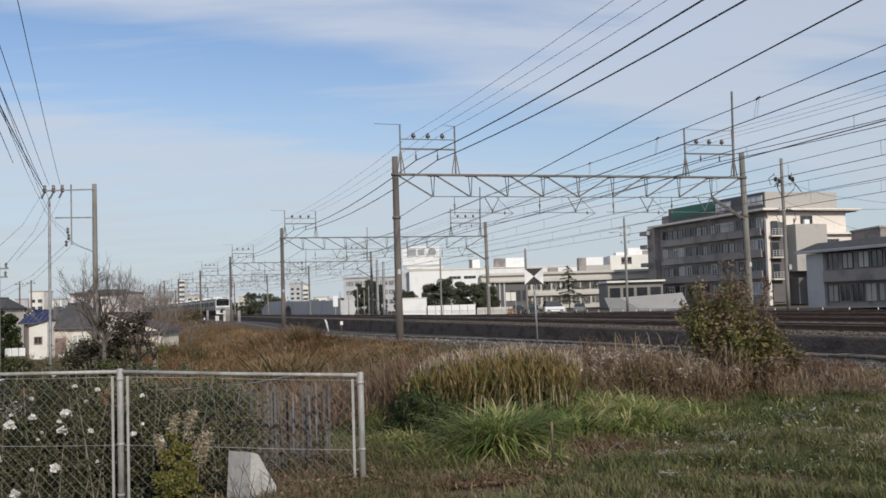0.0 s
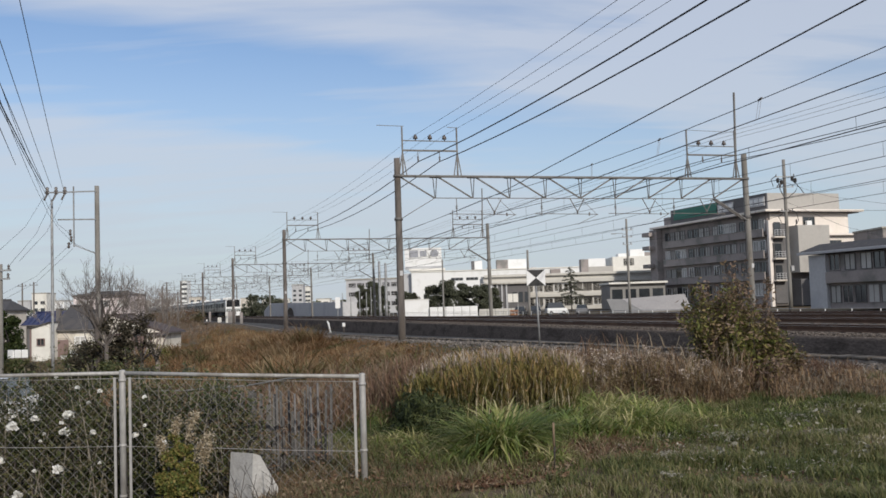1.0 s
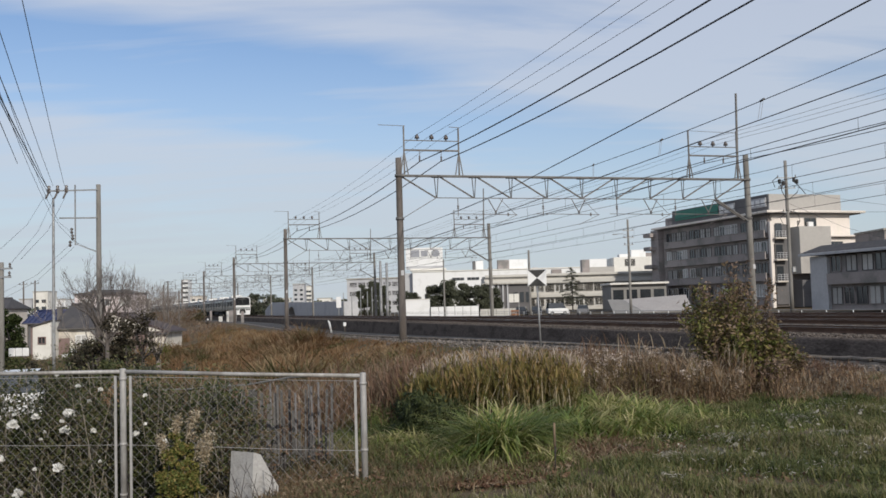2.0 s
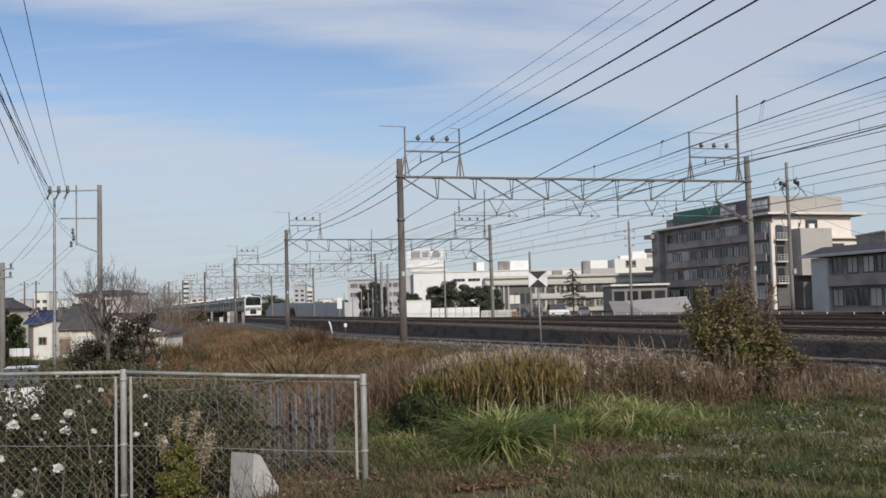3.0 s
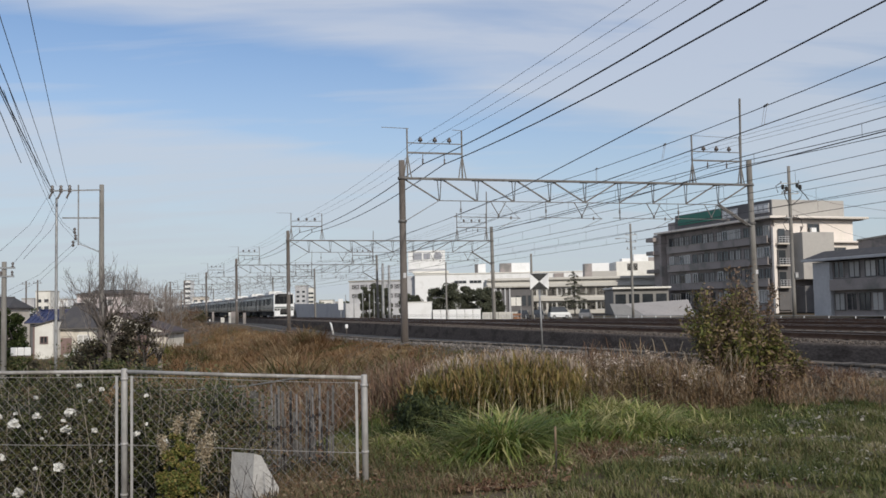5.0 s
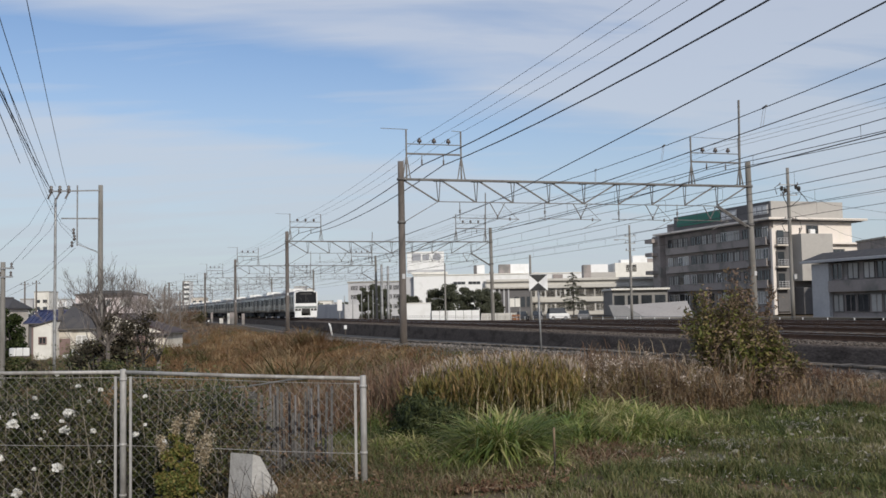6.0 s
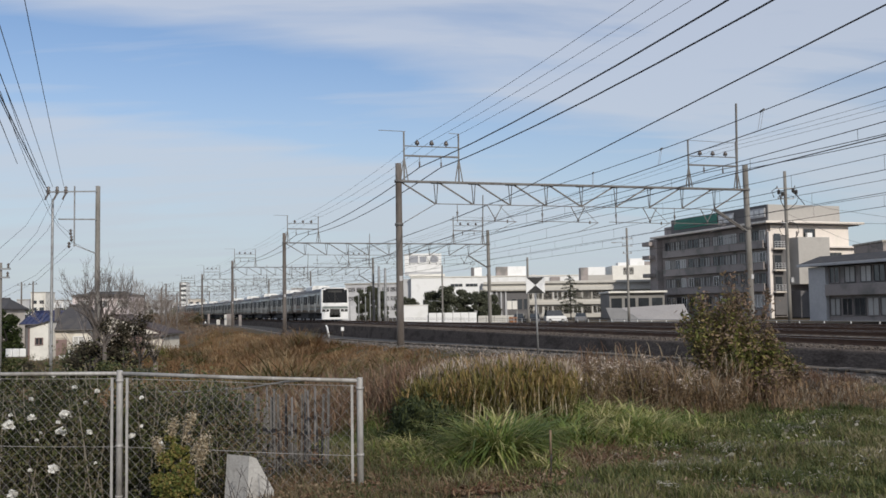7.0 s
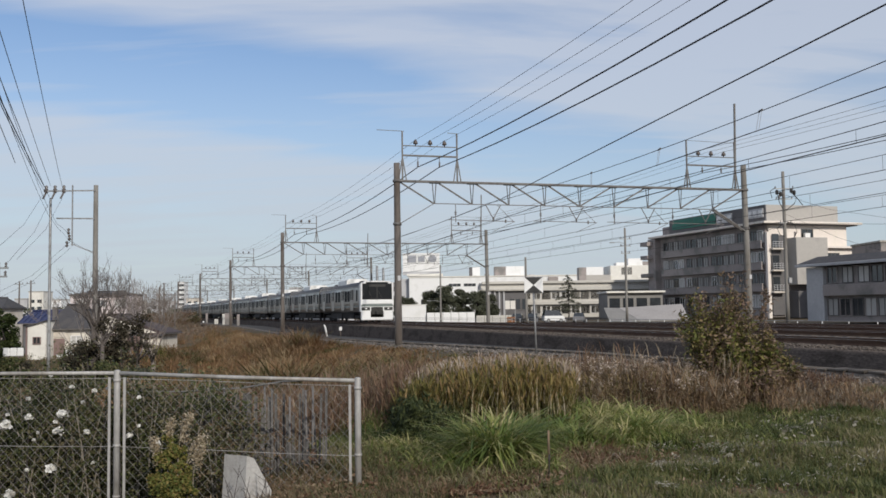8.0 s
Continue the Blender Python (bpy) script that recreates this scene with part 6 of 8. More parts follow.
def blades(rng, base, height, width, lean, bend=0.5, heading_=None):
    """Tapered bent blades: base (n, 3); height, width, lean (n,). Returns verts and faces, each blade an island of its own."""
    n = len(base)
    a = rng.uniform(0, 2 * np.pi, n) if heading_ is None else heading_
    way = np.stack([np.cos(a), np.sin(a), np.zeros(n)], 1)
    b = a + rng.uniform(0.9, 2.2, n)
    side = np.stack([np.cos(b), np.sin(b), np.zeros(n)], 1) * (width / 2)[:, None]
    up = np.array([0, 0, 1.0])
    mid = base + way * (lean * height * 0.35)[:, None] + up * (height * 0.58)[:, None]
    tip = base + way * (lean * height)[:, None] + up * (height * (1 - bend * lean * 0.5))[:, None]
    v = np.stack([base - side, base + side, mid + side * 0.75, mid - side * 0.75, tip], 1).reshape(-1, 3)
    i = np.arange(n)[:, None] * 5
    quads = (i + np.array([0, 1, 2, 3])).tolist()
    tris = (i + np.array([3, 2, 4])).tolist()
    return v, quads, tris


def arching(rng, base, length, width, reach, droop):
    """Long grass leaves that rise, lean over and droop: four joints and a tip each."""
    n = len(base)
    a = rng.uniform(0, 2 * np.pi, n)
    way = np.stack([np.cos(a), np.sin(a), np.zeros(n)], 1)
    side = np.stack([-np.sin(a), np.cos(a), np.zeros(n)], 1)
    rows = []
    for f, w in ((0, 0.7), (0.3, 1.0), (0.6, 0.85), (0.83, 0.5)):
        c = base + way * (length * reach * f ** 1.4)[:, None] + np.array([0, 0, 1.0]) * (length * (1.15 * f - droop * f * f))[:, None]
        rows += [c - side * (width * w / 2)[:, None], c + side * (width * w / 2)[:, None]]
    rows.append(base + way * (length * reach)[:, None] + np.array([0, 0, 1.0]) * (length * (1.15 - droop))[:, None])
    v = np.stack(rows, 1).reshape(-1, 3)
    i = np.arange(n)[:, None] * 9
    return v, (i + np.array([0, 1, 3, 2])).tolist(), (i + np.array([2, 3, 5, 4])).tolist(), (i + np.array([4, 5, 7, 6])).tolist(), (i + np.array([6, 7, 8])).tolist()


class Heap:
    """Gathers blades and leaves into one mesh."""
    def __init__(self):
        self.v, self.f, self.n = [], [], 0

    def add(self, v, *fs):
        for f in fs:
            self.f += [[i + self.n for i in q] for q in f]
        self.v.append(np.asarray(v))
        self.n += len(v)

    def leaves(self, rng, centres, size, flat=0.35, aspect=0.55):
        """Small pointed leaves, each a folded pair of faces."""
        n = len(centres)
        a, t = rng.uniform(0, 2 * np.pi, n), rng.normal(0, 1, (n, 3))
        t[:, 2] *= flat
        way = t / np.linalg.norm(t, axis=1)[:, None]
        up = rng.normal(0, 1, (n, 3)) + np.array([0, 0, 1.2])
        side = np.cross(way, up)
        side /= np.linalg.norm(side, axis=1)[:, None] + 1e-9
        s = (size * rng.uniform(0.6, 1.35, n))[:, None]
        p0, p1 = centres - way * s * 0.5, centres + way * s * 0.5
        droop = np.array([0, 0, -0.12]) * s
        v = np.stack([p0, centres + side * s * aspect * 0.5 + droop, p1 + droop, centres - side * s * aspect * 0.5 + droop], 1).reshape(-1, 3)
        i = np.arange(n)[:, None] * 4
        self.add(v, (i + np.array([0, 1, 2])).tolist(), (i + np.array([0, 2, 3])).tolist())

    def make(self, name, mat, label, category="", parent=None):
        v = np.concatenate(self.v)
        return mesh_stuff(name, v.tolist(), self.f, mat, label, category, parent)


def scatter(rng, n, y0, y1, u0, u1, power=1.0):
    """Places on the ground in a wedge that opens from the origin: y from y0 to y1, x between u0 * y and u1 * y."""
    y = y0 + (y1 - y0) * rng.random(n) ** power
    x = y * rng.uniform(u0, u1, n)
    return x, y


def patchy(x, y, s, seed):
    return np.array([noise.noise(Vector((a * s, b * s, seed))) for a, b in zip(x, y)])


GRASS = leafy("lawn_grass", ((0.056, 0.074, 0.028), (0.09, 0.109, 0.039), (0.133, 0.143, 0.053), (0.195, 0.178, 0.078), (0.30, 0.26, 0.17)), patch=0.5, pscale=0.8, grain=0.75)
GREEN_BLADE = leafy("long_grass", ((0.075, 0.112, 0.03), (0.125, 0.175, 0.044), (0.185, 0.232, 0.062), (0.30, 0.30, 0.10), (0.47, 0.42, 0.22)), patch=0.42, pscale=1.2, grain=0.9)
DRY = leafy("dry_weeds", ((0.14, 0.083, 0.058), (0.19, 0.117, 0.078), (0.22, 0.142, 0.095), (0.158, 0.124, 0.071), (0.31, 0.237, 0.174)), patch=0.45, pscale=0.6)
BANK = leafy("bank_grass", ((0.10, 0.095, 0.036), (0.135, 0.092, 0.04), (0.17, 0.092, 0.046), (0.215, 0.122, 0.058), (0.26, 0.165, 0.085), (0.33, 0.24, 0.135)), patch=0.8, pscale=0.3, grain=0.45)
BANK_OLIVE = leafy("bank_olive_grass", ((0.075, 0.085, 0.03), (0.115, 0.115, 0.044), (0.155, 0.13, 0.055), (0.195, 0.15, 0.068)), patch=0.5, pscale=0.5)
BANK_STRAW = leafy("bank_straw", ((0.22, 0.15, 0.08), (0.33, 0.25, 0.15), (0.42, 0.34, 0.22)), patch=0.3)
STALK = leafy("reed_stalk", ((0.28, 0.22, 0.12), (0.42, 0.35, 0.22), (0.58, 0.50, 0.38)), patch=0.2)
REED_LEAF = leafy("reed_leaf", ((0.10, 0.10, 0.033), (0.17, 0.15, 0.048), (0.26, 0.20, 0.07), (0.33, 0.22, 0.11)), patch=0.4, pscale=1.5)
LOW_LEAF = leafy("reed_low_leaf", ((0.085, 0.095, 0.034), (0.15, 0.145, 0.05), (0.22, 0.185, 0.08)), patch=0.35)
PLUME = leafy("seed_plume", ((0.25, 0.18, 0.12), (0.40, 0.32, 0.25), (0.60, 0.52, 0.46)), patch=0.25)
TAN_HEAD = leafy("tan_seed_head", ((0.26, 0.2, 0.125), (0.42, 0.35, 0.24), (0.58, 0.51, 0.41)), patch=0.3)
WITHERED = leafy("withered_leaves", ((0.105, 0.074, 0.044), (0.16, 0.112, 0.06), (0.21, 0.152, 0.082), (0.26, 0.195, 0.12)), patch=0.4, pscale=1.2)
BLEACHED = leafy("bleached_grass", ((0.24, 0.225, 0.175), (0.34, 0.32, 0.265), (0.48, 0.45, 0.39)), patch=0.3)
THICKET = leafy("thicket_leaves", ((0.15, 0.10, 0.07), (0.23, 0.15, 0.085), (0.29, 0.20, 0.12), (0.24, 0.20, 0.15), (0.34, 0.29, 0.22)), patch=0.5)
DARK_LEAF = leafy("dark_leaves", ((0.025, 0.036, 0.016), (0.045, 0.06, 0.024), (0.075, 0.09, 0.034), (0.13, 0.135, 0.055)), patch=0.3)
ROSE_LEAF = leafy("rose_leaves", ((0.031, 0.04, 0.019), (0.062, 0.076, 0.03), (0.10, 0.114, 0.042), (0.15, 0.142, 0.065), (0.155, 0.13, 0.085)), patch=0.4, pscale=1.6)
BUSH_LEAF = leafy("bush_leaves", ((0.10, 0.115, 0.034), (0.17, 0.18, 0.05), (0.245, 0.22, 0.075), (0.26, 0.19, 0.11), (0.24, 0.18, 0.14)), patch=0.5, pscale=1.6)
BRONZE_LEAF = leafy("bronze_leaves", ((0.12, 0.10, 0.05), (0.17, 0.12, 0.075), (0.22, 0.15, 0.11), (0.27, 0.2, 0.16)), patch=0.5, pscale=1.6)
YELLOW_LEAF = leafy("yellow_green_leaves", ((0.068, 0.092, 0.027), (0.115, 0.138, 0.038), (0.175, 0.18, 0.05), (0.25, 0.21, 0.065), (0.29, 0.20, 0.09)), patch=0.3)
# evergreen leaves greyed and lightened: the far trees' haze is in this colour
HAZY_EVERGREEN = leafy("evergreen", ((0.06, 0.066, 0.046), (0.08, 0.087, 0.058), (0.105, 0.112, 0.072)), patch=0.25, translucent=0.1)
HEDGE = leafy("garden_evergreen", ((0.026, 0.04, 0.015), (0.042, 0.062, 0.02), (0.07, 0.085, 0.028)), patch=0.35)
DARK_BROWN = leafy("dark_brown_leaves", ((0.042, 0.04, 0.028), (0.066, 0.058, 0.04), (0.095, 0.078, 0.054)), patch=0.3)
ROUGH = leafy("rough_grass", ((0.07, 0.08, 0.034), (0.12, 0.11, 0.052), (0.18, 0.13, 0.076), (0.23, 0.16, 0.1)), patch=0.4)
PETAL = leafy("white_petals", ((0.72, 0.70, 0.64), (0.80, 0.79, 0.76), (0.84, 0.83, 0.80)), patch=0.1, translucent=0.25)
DEAD_LEAF = leafy("fallen_leaves", ((0.11, 0.06, 0.038), (0.17, 0.095, 0.06), (0.23, 0.15, 0.09), (0.36, 0.28, 0.19)), patch=0.3)

rn = np.random.default_rng(11)


def ground_at(x, y):
    return np.stack([x, y, ground_z(x, y)], 1)


# short lawn, in thick and thin patches
x, y = scatter(rn, 230000, 6.8, 18, -0.14, 0.52, 0.85)
k = patchy(x, y, 1.1, 3.0)
thin = 0.25 * (1 - smoothstep(0.03, 0.13, x / y)) * (1 - smoothstep(9.8, 10.8, y))
keep = (rn.random(len(x)) < (0.55 + 0.75 * k) * (1 - thin)) & (past_edge(x, y) < -2.0)
x, y, k = x[keep], y[keep], k[keep]
hp = Heap()
h = rn.uniform(0.03, 0.09, len(x)) * (1 + 1.3 * np.clip(k, -0.5, 1)) * (1 + 0.5 * (patchy(x, y, 3.2, 6.0) > 0.15))
hp.add(*blades(rn, ground_at(x, y), h, rn.uniform(0.006, 0.014, len(x)), rn.uniform(0.2, 1.1, len(x))))
hp.make("lawn_grass", GRASS, "short patchy green lawn grass in shade", "grass")
x, y = rn.uniform(-5, 6, 36000), rn.uniform(-4, 6.9, 36000)
hp = Heap()
hp.add(*blades(rn, ground_at(x, y), rn.uniform(0.03, 0.08, len(x)), rn.uniform(0.01, 0.02, len(x)), rn.uniform(0.2, 1.1, len(x))))
hp.make("near_lawn", GRASS, "thin lawn grass round the viewpoint", "grass")
# small dense tufts make the lawn lumpy
hp = Heap()
for _ in range(420):
    yy = 7.0 + 9 * rn.random() ** 0.8
    xx = yy * rn.uniform(-0.12, 0.5)
    n = 40
    b = ground_at(rn.normal(xx, 0.06, n), rn.normal(yy, 0.06, n))
    hp.add(*blades(rn, b, rn.uniform(0.06, 0.17, n), rn.uniform(0.008, 0.016, n), rn.uniform(0.3, 1.2, n)))
hp.make("lawn_tufts", GRASS, "lumpy green tufts in the lawn", "grass")
# rough grass and litter at the fence's foot and along the left
x, y = scatter(rn, 30000, 6.8, 10.8, -0.56, 0.05)
keep = x / y < -0.05 + 0.16 * patchy(x, y, 1.4, 7.0) + 0.03 * rn.normal(0, 1, len(x))
x, y = x[keep], y[keep]
hp = Heap()
hp.add(*blades(rn, ground_at(x, y), rn.uniform(0.05, 0.2, len(x)), rn.uniform(0.006, 0.014, len(x)), rn.uniform(0.3, 1.2, len(x))))
hp.make("rough_grass", ROUGH, "rough brown-green grass at the fence's foot", "grass")
hp = Heap()
x, y = scatter(rn, 12000, 8.2, 11.2, -0.2, 0.13)
k = patchy(x, y, 0.9, 4.0) - 1.2 * np.clip(x / y - 0.02, 0, 1) * 4 + 0.12 - 0.25 * np.clip(9.6 - y, 0, 2)
m_ = rn.random(len(x)) < np.clip(k * 2.6 + 0.15, 0.02, 0.95)
hp.leaves(rn, ground_at(x[m_], y[m_]) + np.array([0, 0, 0.05]), 0.042, 0.3, 0.55)
x, y = scatter(rn, 2600, 7.0, 12.5, -0.3, 0.5)
k = patchy(x, y, 0.6, 8.0)
m_ = (k > 0.05) | (rn.random(len(x)) < 0.08)
hp.leaves(rn, ground_at(x[m_], y[m_]) + np.array([0, 0, 0.03]), 0.06, 0.25, 0.6)
x, y = scatter(rn, 1600, 8.1, 9.6, -0.36, -0.07)
hp.leaves(rn, ground_at(x, y) + np.array([0, 0, 0.09]), 0.045, 0.4, 0.55)
x, y = scatter(rn, 5200, 8.7, 10.1, -0.075, 0.12)
m_ = rn.random(len(x)) < np.clip(0.5 + 1.3 * patchy(x, y, 1.3, 21.0), 0.03, 1) * (1 - smoothstep(9.6, 10.1, y))
hp.leaves(rn, ground_at(x[m_], y[m_]) + np.array([0, 0, 0.06]), 0.06, 0.35, 0.5)
x, y = scatter(rn, 900, 9.9, 11.2, 0.07, 0.24)
hp.leaves(rn, ground_at(x, y) + np.array([0, 0, 0.07]), 0.045, 0.35, 0.5)
hp.make("fallen_leaves", DEAD_LEAF, "dry fallen leaves on the lawn", "leaves")


hp = Heap()
x, y = scatter(rn, 420, 9.5, 15.0, 0.16, 0.5)
m_ = rn.random(len(x)) < np.clip(0.35 + 1.5 * patchy(x, y, 0.8, 12.0), 0.05, 1)
hp.leaves(rn, ground_at(x[m_], y[m_]) + np.array([0, 0, 0.07]), 0.07, 0.3, 0.75)
hp.make("pale_leaves", BLEACHED, "pale fallen leaves on the lawn", "leaves")


def tussock(hp, x, y, n, length, spread):
    b = ground_at(rn.normal(x, spread, n), rn.normal(y, spread, n))
    hp.add(*arching(rn, b, rn.uniform(0.5, 1.15, n) * length, rn.uniform(0.25, 1.0, n) ** 1.5 * (0.008 + 0.03 * min(length, 0.7)), rn.uniform(0.35, 1.3, n), rn.uniform(0.5, 1.3, n)))


hp = Heap()
for _ in range(34):
    off_ = rn.normal(0, 0.03)
    yy = 10.7 + rn.normal(0, 0.32)
    tussock(hp, yy * (0.05 + off_), yy, 200, 0.8 - 6.5 * abs(off_) + rn.uniform(-0.12, 0.08), 0.08)
for _ in range(14):
    yy = rn.uniform(10.0, 11.4)
    tussock(hp, yy * rn.uniform(-0.062, -0.02), yy, 80, rn.uniform(0.16, 0.4), 0.12)
for _ in range(38):
    yy = rn.uniform(11.2, 13.8)
    tussock(hp, yy * rn.uniform(0.112, 0.215), yy, 150, rn.uniform(0.42, 0.66), 0.1)
for _ in range(16):
    yy = rn.uniform(12.0, 14.0)
    tussock(hp, yy * rn.uniform(0.2, 0.26), yy, 110, rn.uniform(0.3, 0.5), 0.12)
for _ in range(60):
    yy = rn.uniform(11.2, 16.2)
    tussock(hp, yy * rn.uniform(-0.05, 0.36), yy, 60, rn.uniform(0.12, 0.3), 0.2)
for _ in range(150):
    yy = rn.uniform(11.5, 17.0)
    tussock(hp, yy * rn.uniform(0.02, 0.5), yy, 36, rn.uniform(0.08, 0.2), 0.25)
for _ in range(16):
    yy = rn.uniform(11.0, 16.0)
    tussock(hp, yy * rn.uniform(-0.085, -0.03), yy, 100, rn.uniform(0.25, 0.5), 0.12)
for _ in range(60):
    yy = rn.uniform(13.5, 18.0)
    tussock(hp, yy * rn.uniform(0.24, 0.5), yy, 60, rn.uniform(0.08, 0.2), 0.22)
hp.make("long_grass", GREEN_BLADE, "arching tufts of long green grass", "grass")
# bleached tufts on the lawn and dead blades round the green ones
hp = Heap()
for x0, y0, n, l, sp in ((3.3, 11.0, 150, 0.13, 0.15), (3.12, 11.14, 70, 0.12, 0.1), (2.3, 9.77, 130, 0.08, 0.16), (2.15, 9.8, 60, 0.07, 0.1), (4.4, 11.0, 26, 0.2, 0.05), (4.15, 10.9, 26, 0.14, 0.08), (2.45, 11.35, 60, 0.1, 0.12), (1.92, 8.55, 40, 0.06, 0.06), (4.35, 12.2, 40, 0.1, 0.1), (5.2, 13.35, 50, 0.1, 0.15), (5.9, 13.2, 40, 0.1, 0.12), (3.1, 9.1, 120, 0.06, 0.34), (4.3, 9.9, 70, 0.07, 0.2), (2.8, 10.3, 70, 0.07, 0.3)):
    tussock(hp, x0, y0, n, l, sp)
    hp.leaves(rn, ground_at(rn.normal(x0, sp * 1.2, n), rn.normal(y0, sp * 1.2, n)) + np.array([0, 0, 0.08]), 0.05, 0.6, 0.22)
hp.make("bleached_grass", BLEACHED, "bleached dry tufts on the lawn", "grass")
hp = Heap()
for _ in range(70):
    yy = rn.uniform(9.7, 11.2)
    tussock(hp, yy * rn.uniform(-0.03, 0.19), yy, 30, rn.uniform(0.15, 0.34), 0.14)
hp.make("dead_grass", DEAD_LEAF, "dead tan grass round the green tufts", "grass")
hp = Heap()
for _ in range(22):
    tussock(hp, rn.uniform(-2.3, -1.95), rn.uniform(8.5, 8.95), 22, rn.uniform(0.15, 0.36), 0.05)
for _ in range(16):
    tussock(hp, rn.uniform(-1.6, -1.05), rn.uniform(8.5, 9.0), 14, rn.uniform(0.1, 0.2), 0.06)
hp.make("straw", BANK_STRAW, "straw-coloured dead grass at the fence's foot", "grass")
stake = thing("wooden_stake", pose(0.95, 9.05, -0.74, 2, 1, 0), "thin dark wooden stake in the lawn", "stake")
bm = bmesh.new()
tube(bm, [(0, 0, -0.1), (0.006, 0, 0.28), (0.0, 0, 0.5)], [0.011, 0.01, 0.008], 6)
part("shaft", bm, BARK, stake)
bm = bmesh.new()
tube(bm, [(0.0, -0.001, 0.3), (-0.002, 0, 0.52)], [0.0125, 0.011], 6)
part("tip", bm, material("bare_wood", (0.20, 0.145, 0.09), 0.85, vary=0.2, scale=9), stake, "bare tan wood")


# tall reeds with pale plumes
def reeds(n, y0, y1, u0, u1, hmean, plume_share, leaf_n, name_label):
    yy = rn.uniform(y0, y1, n)
    xx = yy * rn.uniform(u0, u1, n)
    edge = np.clip(np.minimum(1.3 * (xx / yy - u0), 1.6 * (u1 - xx / yy)) / 0.06, 0.0, 1) * rn.uniform(0.75, 1.1, n)
    b = ground_at(xx, yy)
    side = np.clip((xx / yy - u0) / (u1 - u0), 0, 1)
    hh = hmean * rn.uniform(0.74, 1.12, n) * (0.82 + 0.14 * side) * (0.74 + 0.26 * edge)
    st, lf, lw_, pl = Heap(), Heap(), Heap(), Heap()
    a = rn.uniform(0, 2 * np.pi, n)
    ln = rn.uniform(0.02, 0.32, n)
    st.add(*blades(rn, b, hh, rn.uniform(0.008, 0.019, n), ln, 0.25, a))
    way = np.stack([np.cos(a), np.sin(a), np.zeros(n)], 1)
    for j in range(leaf_n):
        f = 0.05 + 0.91 * rn.random(n) ** 0.62
        q = b + way * (ln * hh * f ** 1.6)[:, None] + np.array([0, 0, 1.0]) * (hh * f)[:, None]
        hi_ = f > rn.uniform(0.45, 0.7, n)
        for m_, hp_ in ((hi_, lf), (~hi_, lw_)):
            c = int(m_.sum())
            hp_.add(*blades(rn, q[m_], rn.uniform(0.10, 0.26, c), rn.uniform(0.010, 0.022, c), rn.uniform(0.4, 1.3, c), 0.8))
    top = b + way * (ln * hh)[:, None] + np.array([0, 0, 1.0]) * (hh * (1 - 0.05 * ln))[:, None]
    back = (yy - y0) / (y1 - y0)
    top = top[(rn.random(n) < plume_share * 1.6) & (hh > np.quantile(hh, 0.15)) & (back > 0.3)]
    for j in range(10):
        pl.add(*blades(rn, top + rn.normal(0, 0.016, top.shape) - np.array([0, 0, 0.10]), rn.uniform(0.10, 0.25, len(top)), rn.uniform(0.010, 0.024, len(top)), rn.uniform(0.1, 0.7, len(top)), 0.3))
    r = thing("reed_bed", Matrix(), name_label, "reeds", "", "stuff")
    st.make("stalks", STALK, "tan dry stalks", "", r)
    lf.make("upper_leaves", REED_LEAF, "golden narrow leaves", "", r)
    lw_.make("lower_leaves", LOW_LEAF, "dull olive narrow leaves", "", r)
    pl.make("plumes", PLUME, "pale pinkish seed plumes", "", r)


reeds(1500, 12.6, 15.3, -0.044, 0.128, 0.93, 0.4, 12, "dense clump of tall ochre reeds with pale plumes")
reeds(170, 14.8, 17.0, 0.11, 0.28, 0.7, 0.4, 5, "thin stand of brown reeds with pale plumes")
# a fluffy mass of withered leaves and seed tufts fills the brown stand beside the reeds
hp, hq = Heap(), Heap()
for _ in range(330):
    yy = rn.uniform(14.4, 16.8)
    u_ = rn.uniform(0.118, 0.305)
    c = np.array([yy * u_, yy, 0])
    c[2] = ground_z(c[0], c[1])
    tall = rn.uniform(0.4, 0.86) * (1 - 0.45 * smoothstep(0.22, 0.31, u_))
    m = 46
    f = rn.random(m) ** 0.7
    pts = c + np.stack([rn.normal(0, 0.09, m), rn.normal(0, 0.09, m), f * tall], 1)
    hp.leaves(rn, pts, 0.05, 0.9, 0.2)
    if rn.random() < 0.3:
        hq.leaves(rn, c + np.stack([rn.normal(0, 0.025, 26), rn.normal(0, 0.025, 26), tall + rn.uniform(0, 0.1, 26)], 1), 0.035, 0.9, 0.5)
hp.make("withered_stand", WITHERED, "withered pinkish-brown stand of weeds", "weeds")
hq.make("seed_tufts", PLUME, "pale cottony seed tufts on the weeds", "weeds")
# leafy weeds at the clump's foot, their dark leaves also painting the reeds' shadow
hp = Heap()
for _ in range(120):
    yy = rn.uniform(11.5, 13.2)
    u_ = -0.044 + 0.05 * rn.random() ** 1.3
    c = np.array([yy * u_, yy, 0])
    c[2] = ground_z(c[0], c[1])
    tall = rn.uniform(0.25, 0.62) * (1 - 8 * max(u_ + 0.02, 0))
    for j in range(4):
        q = c + np.array([rn.normal(0, 0.06), rn.normal(0, 0.06), 0])
        lean = rn.normal(0, 0.09, 2)
        f = rn.uniform(0.08, 1.0, 34)
        pts = q + np.stack([f * lean[0] * tall, f * lean[1] * tall, f * tall * rn.uniform(0.8, 1.05)], 1)
        hp.leaves(rn, pts + rn.normal(0, 0.03, pts.shape), 0.1, 1.3, 0.24)
hp.make("leafy_weeds", DARK_LEAF, "dark green leafy weeds that also carry the shadow at the reeds' foot", "weeds")

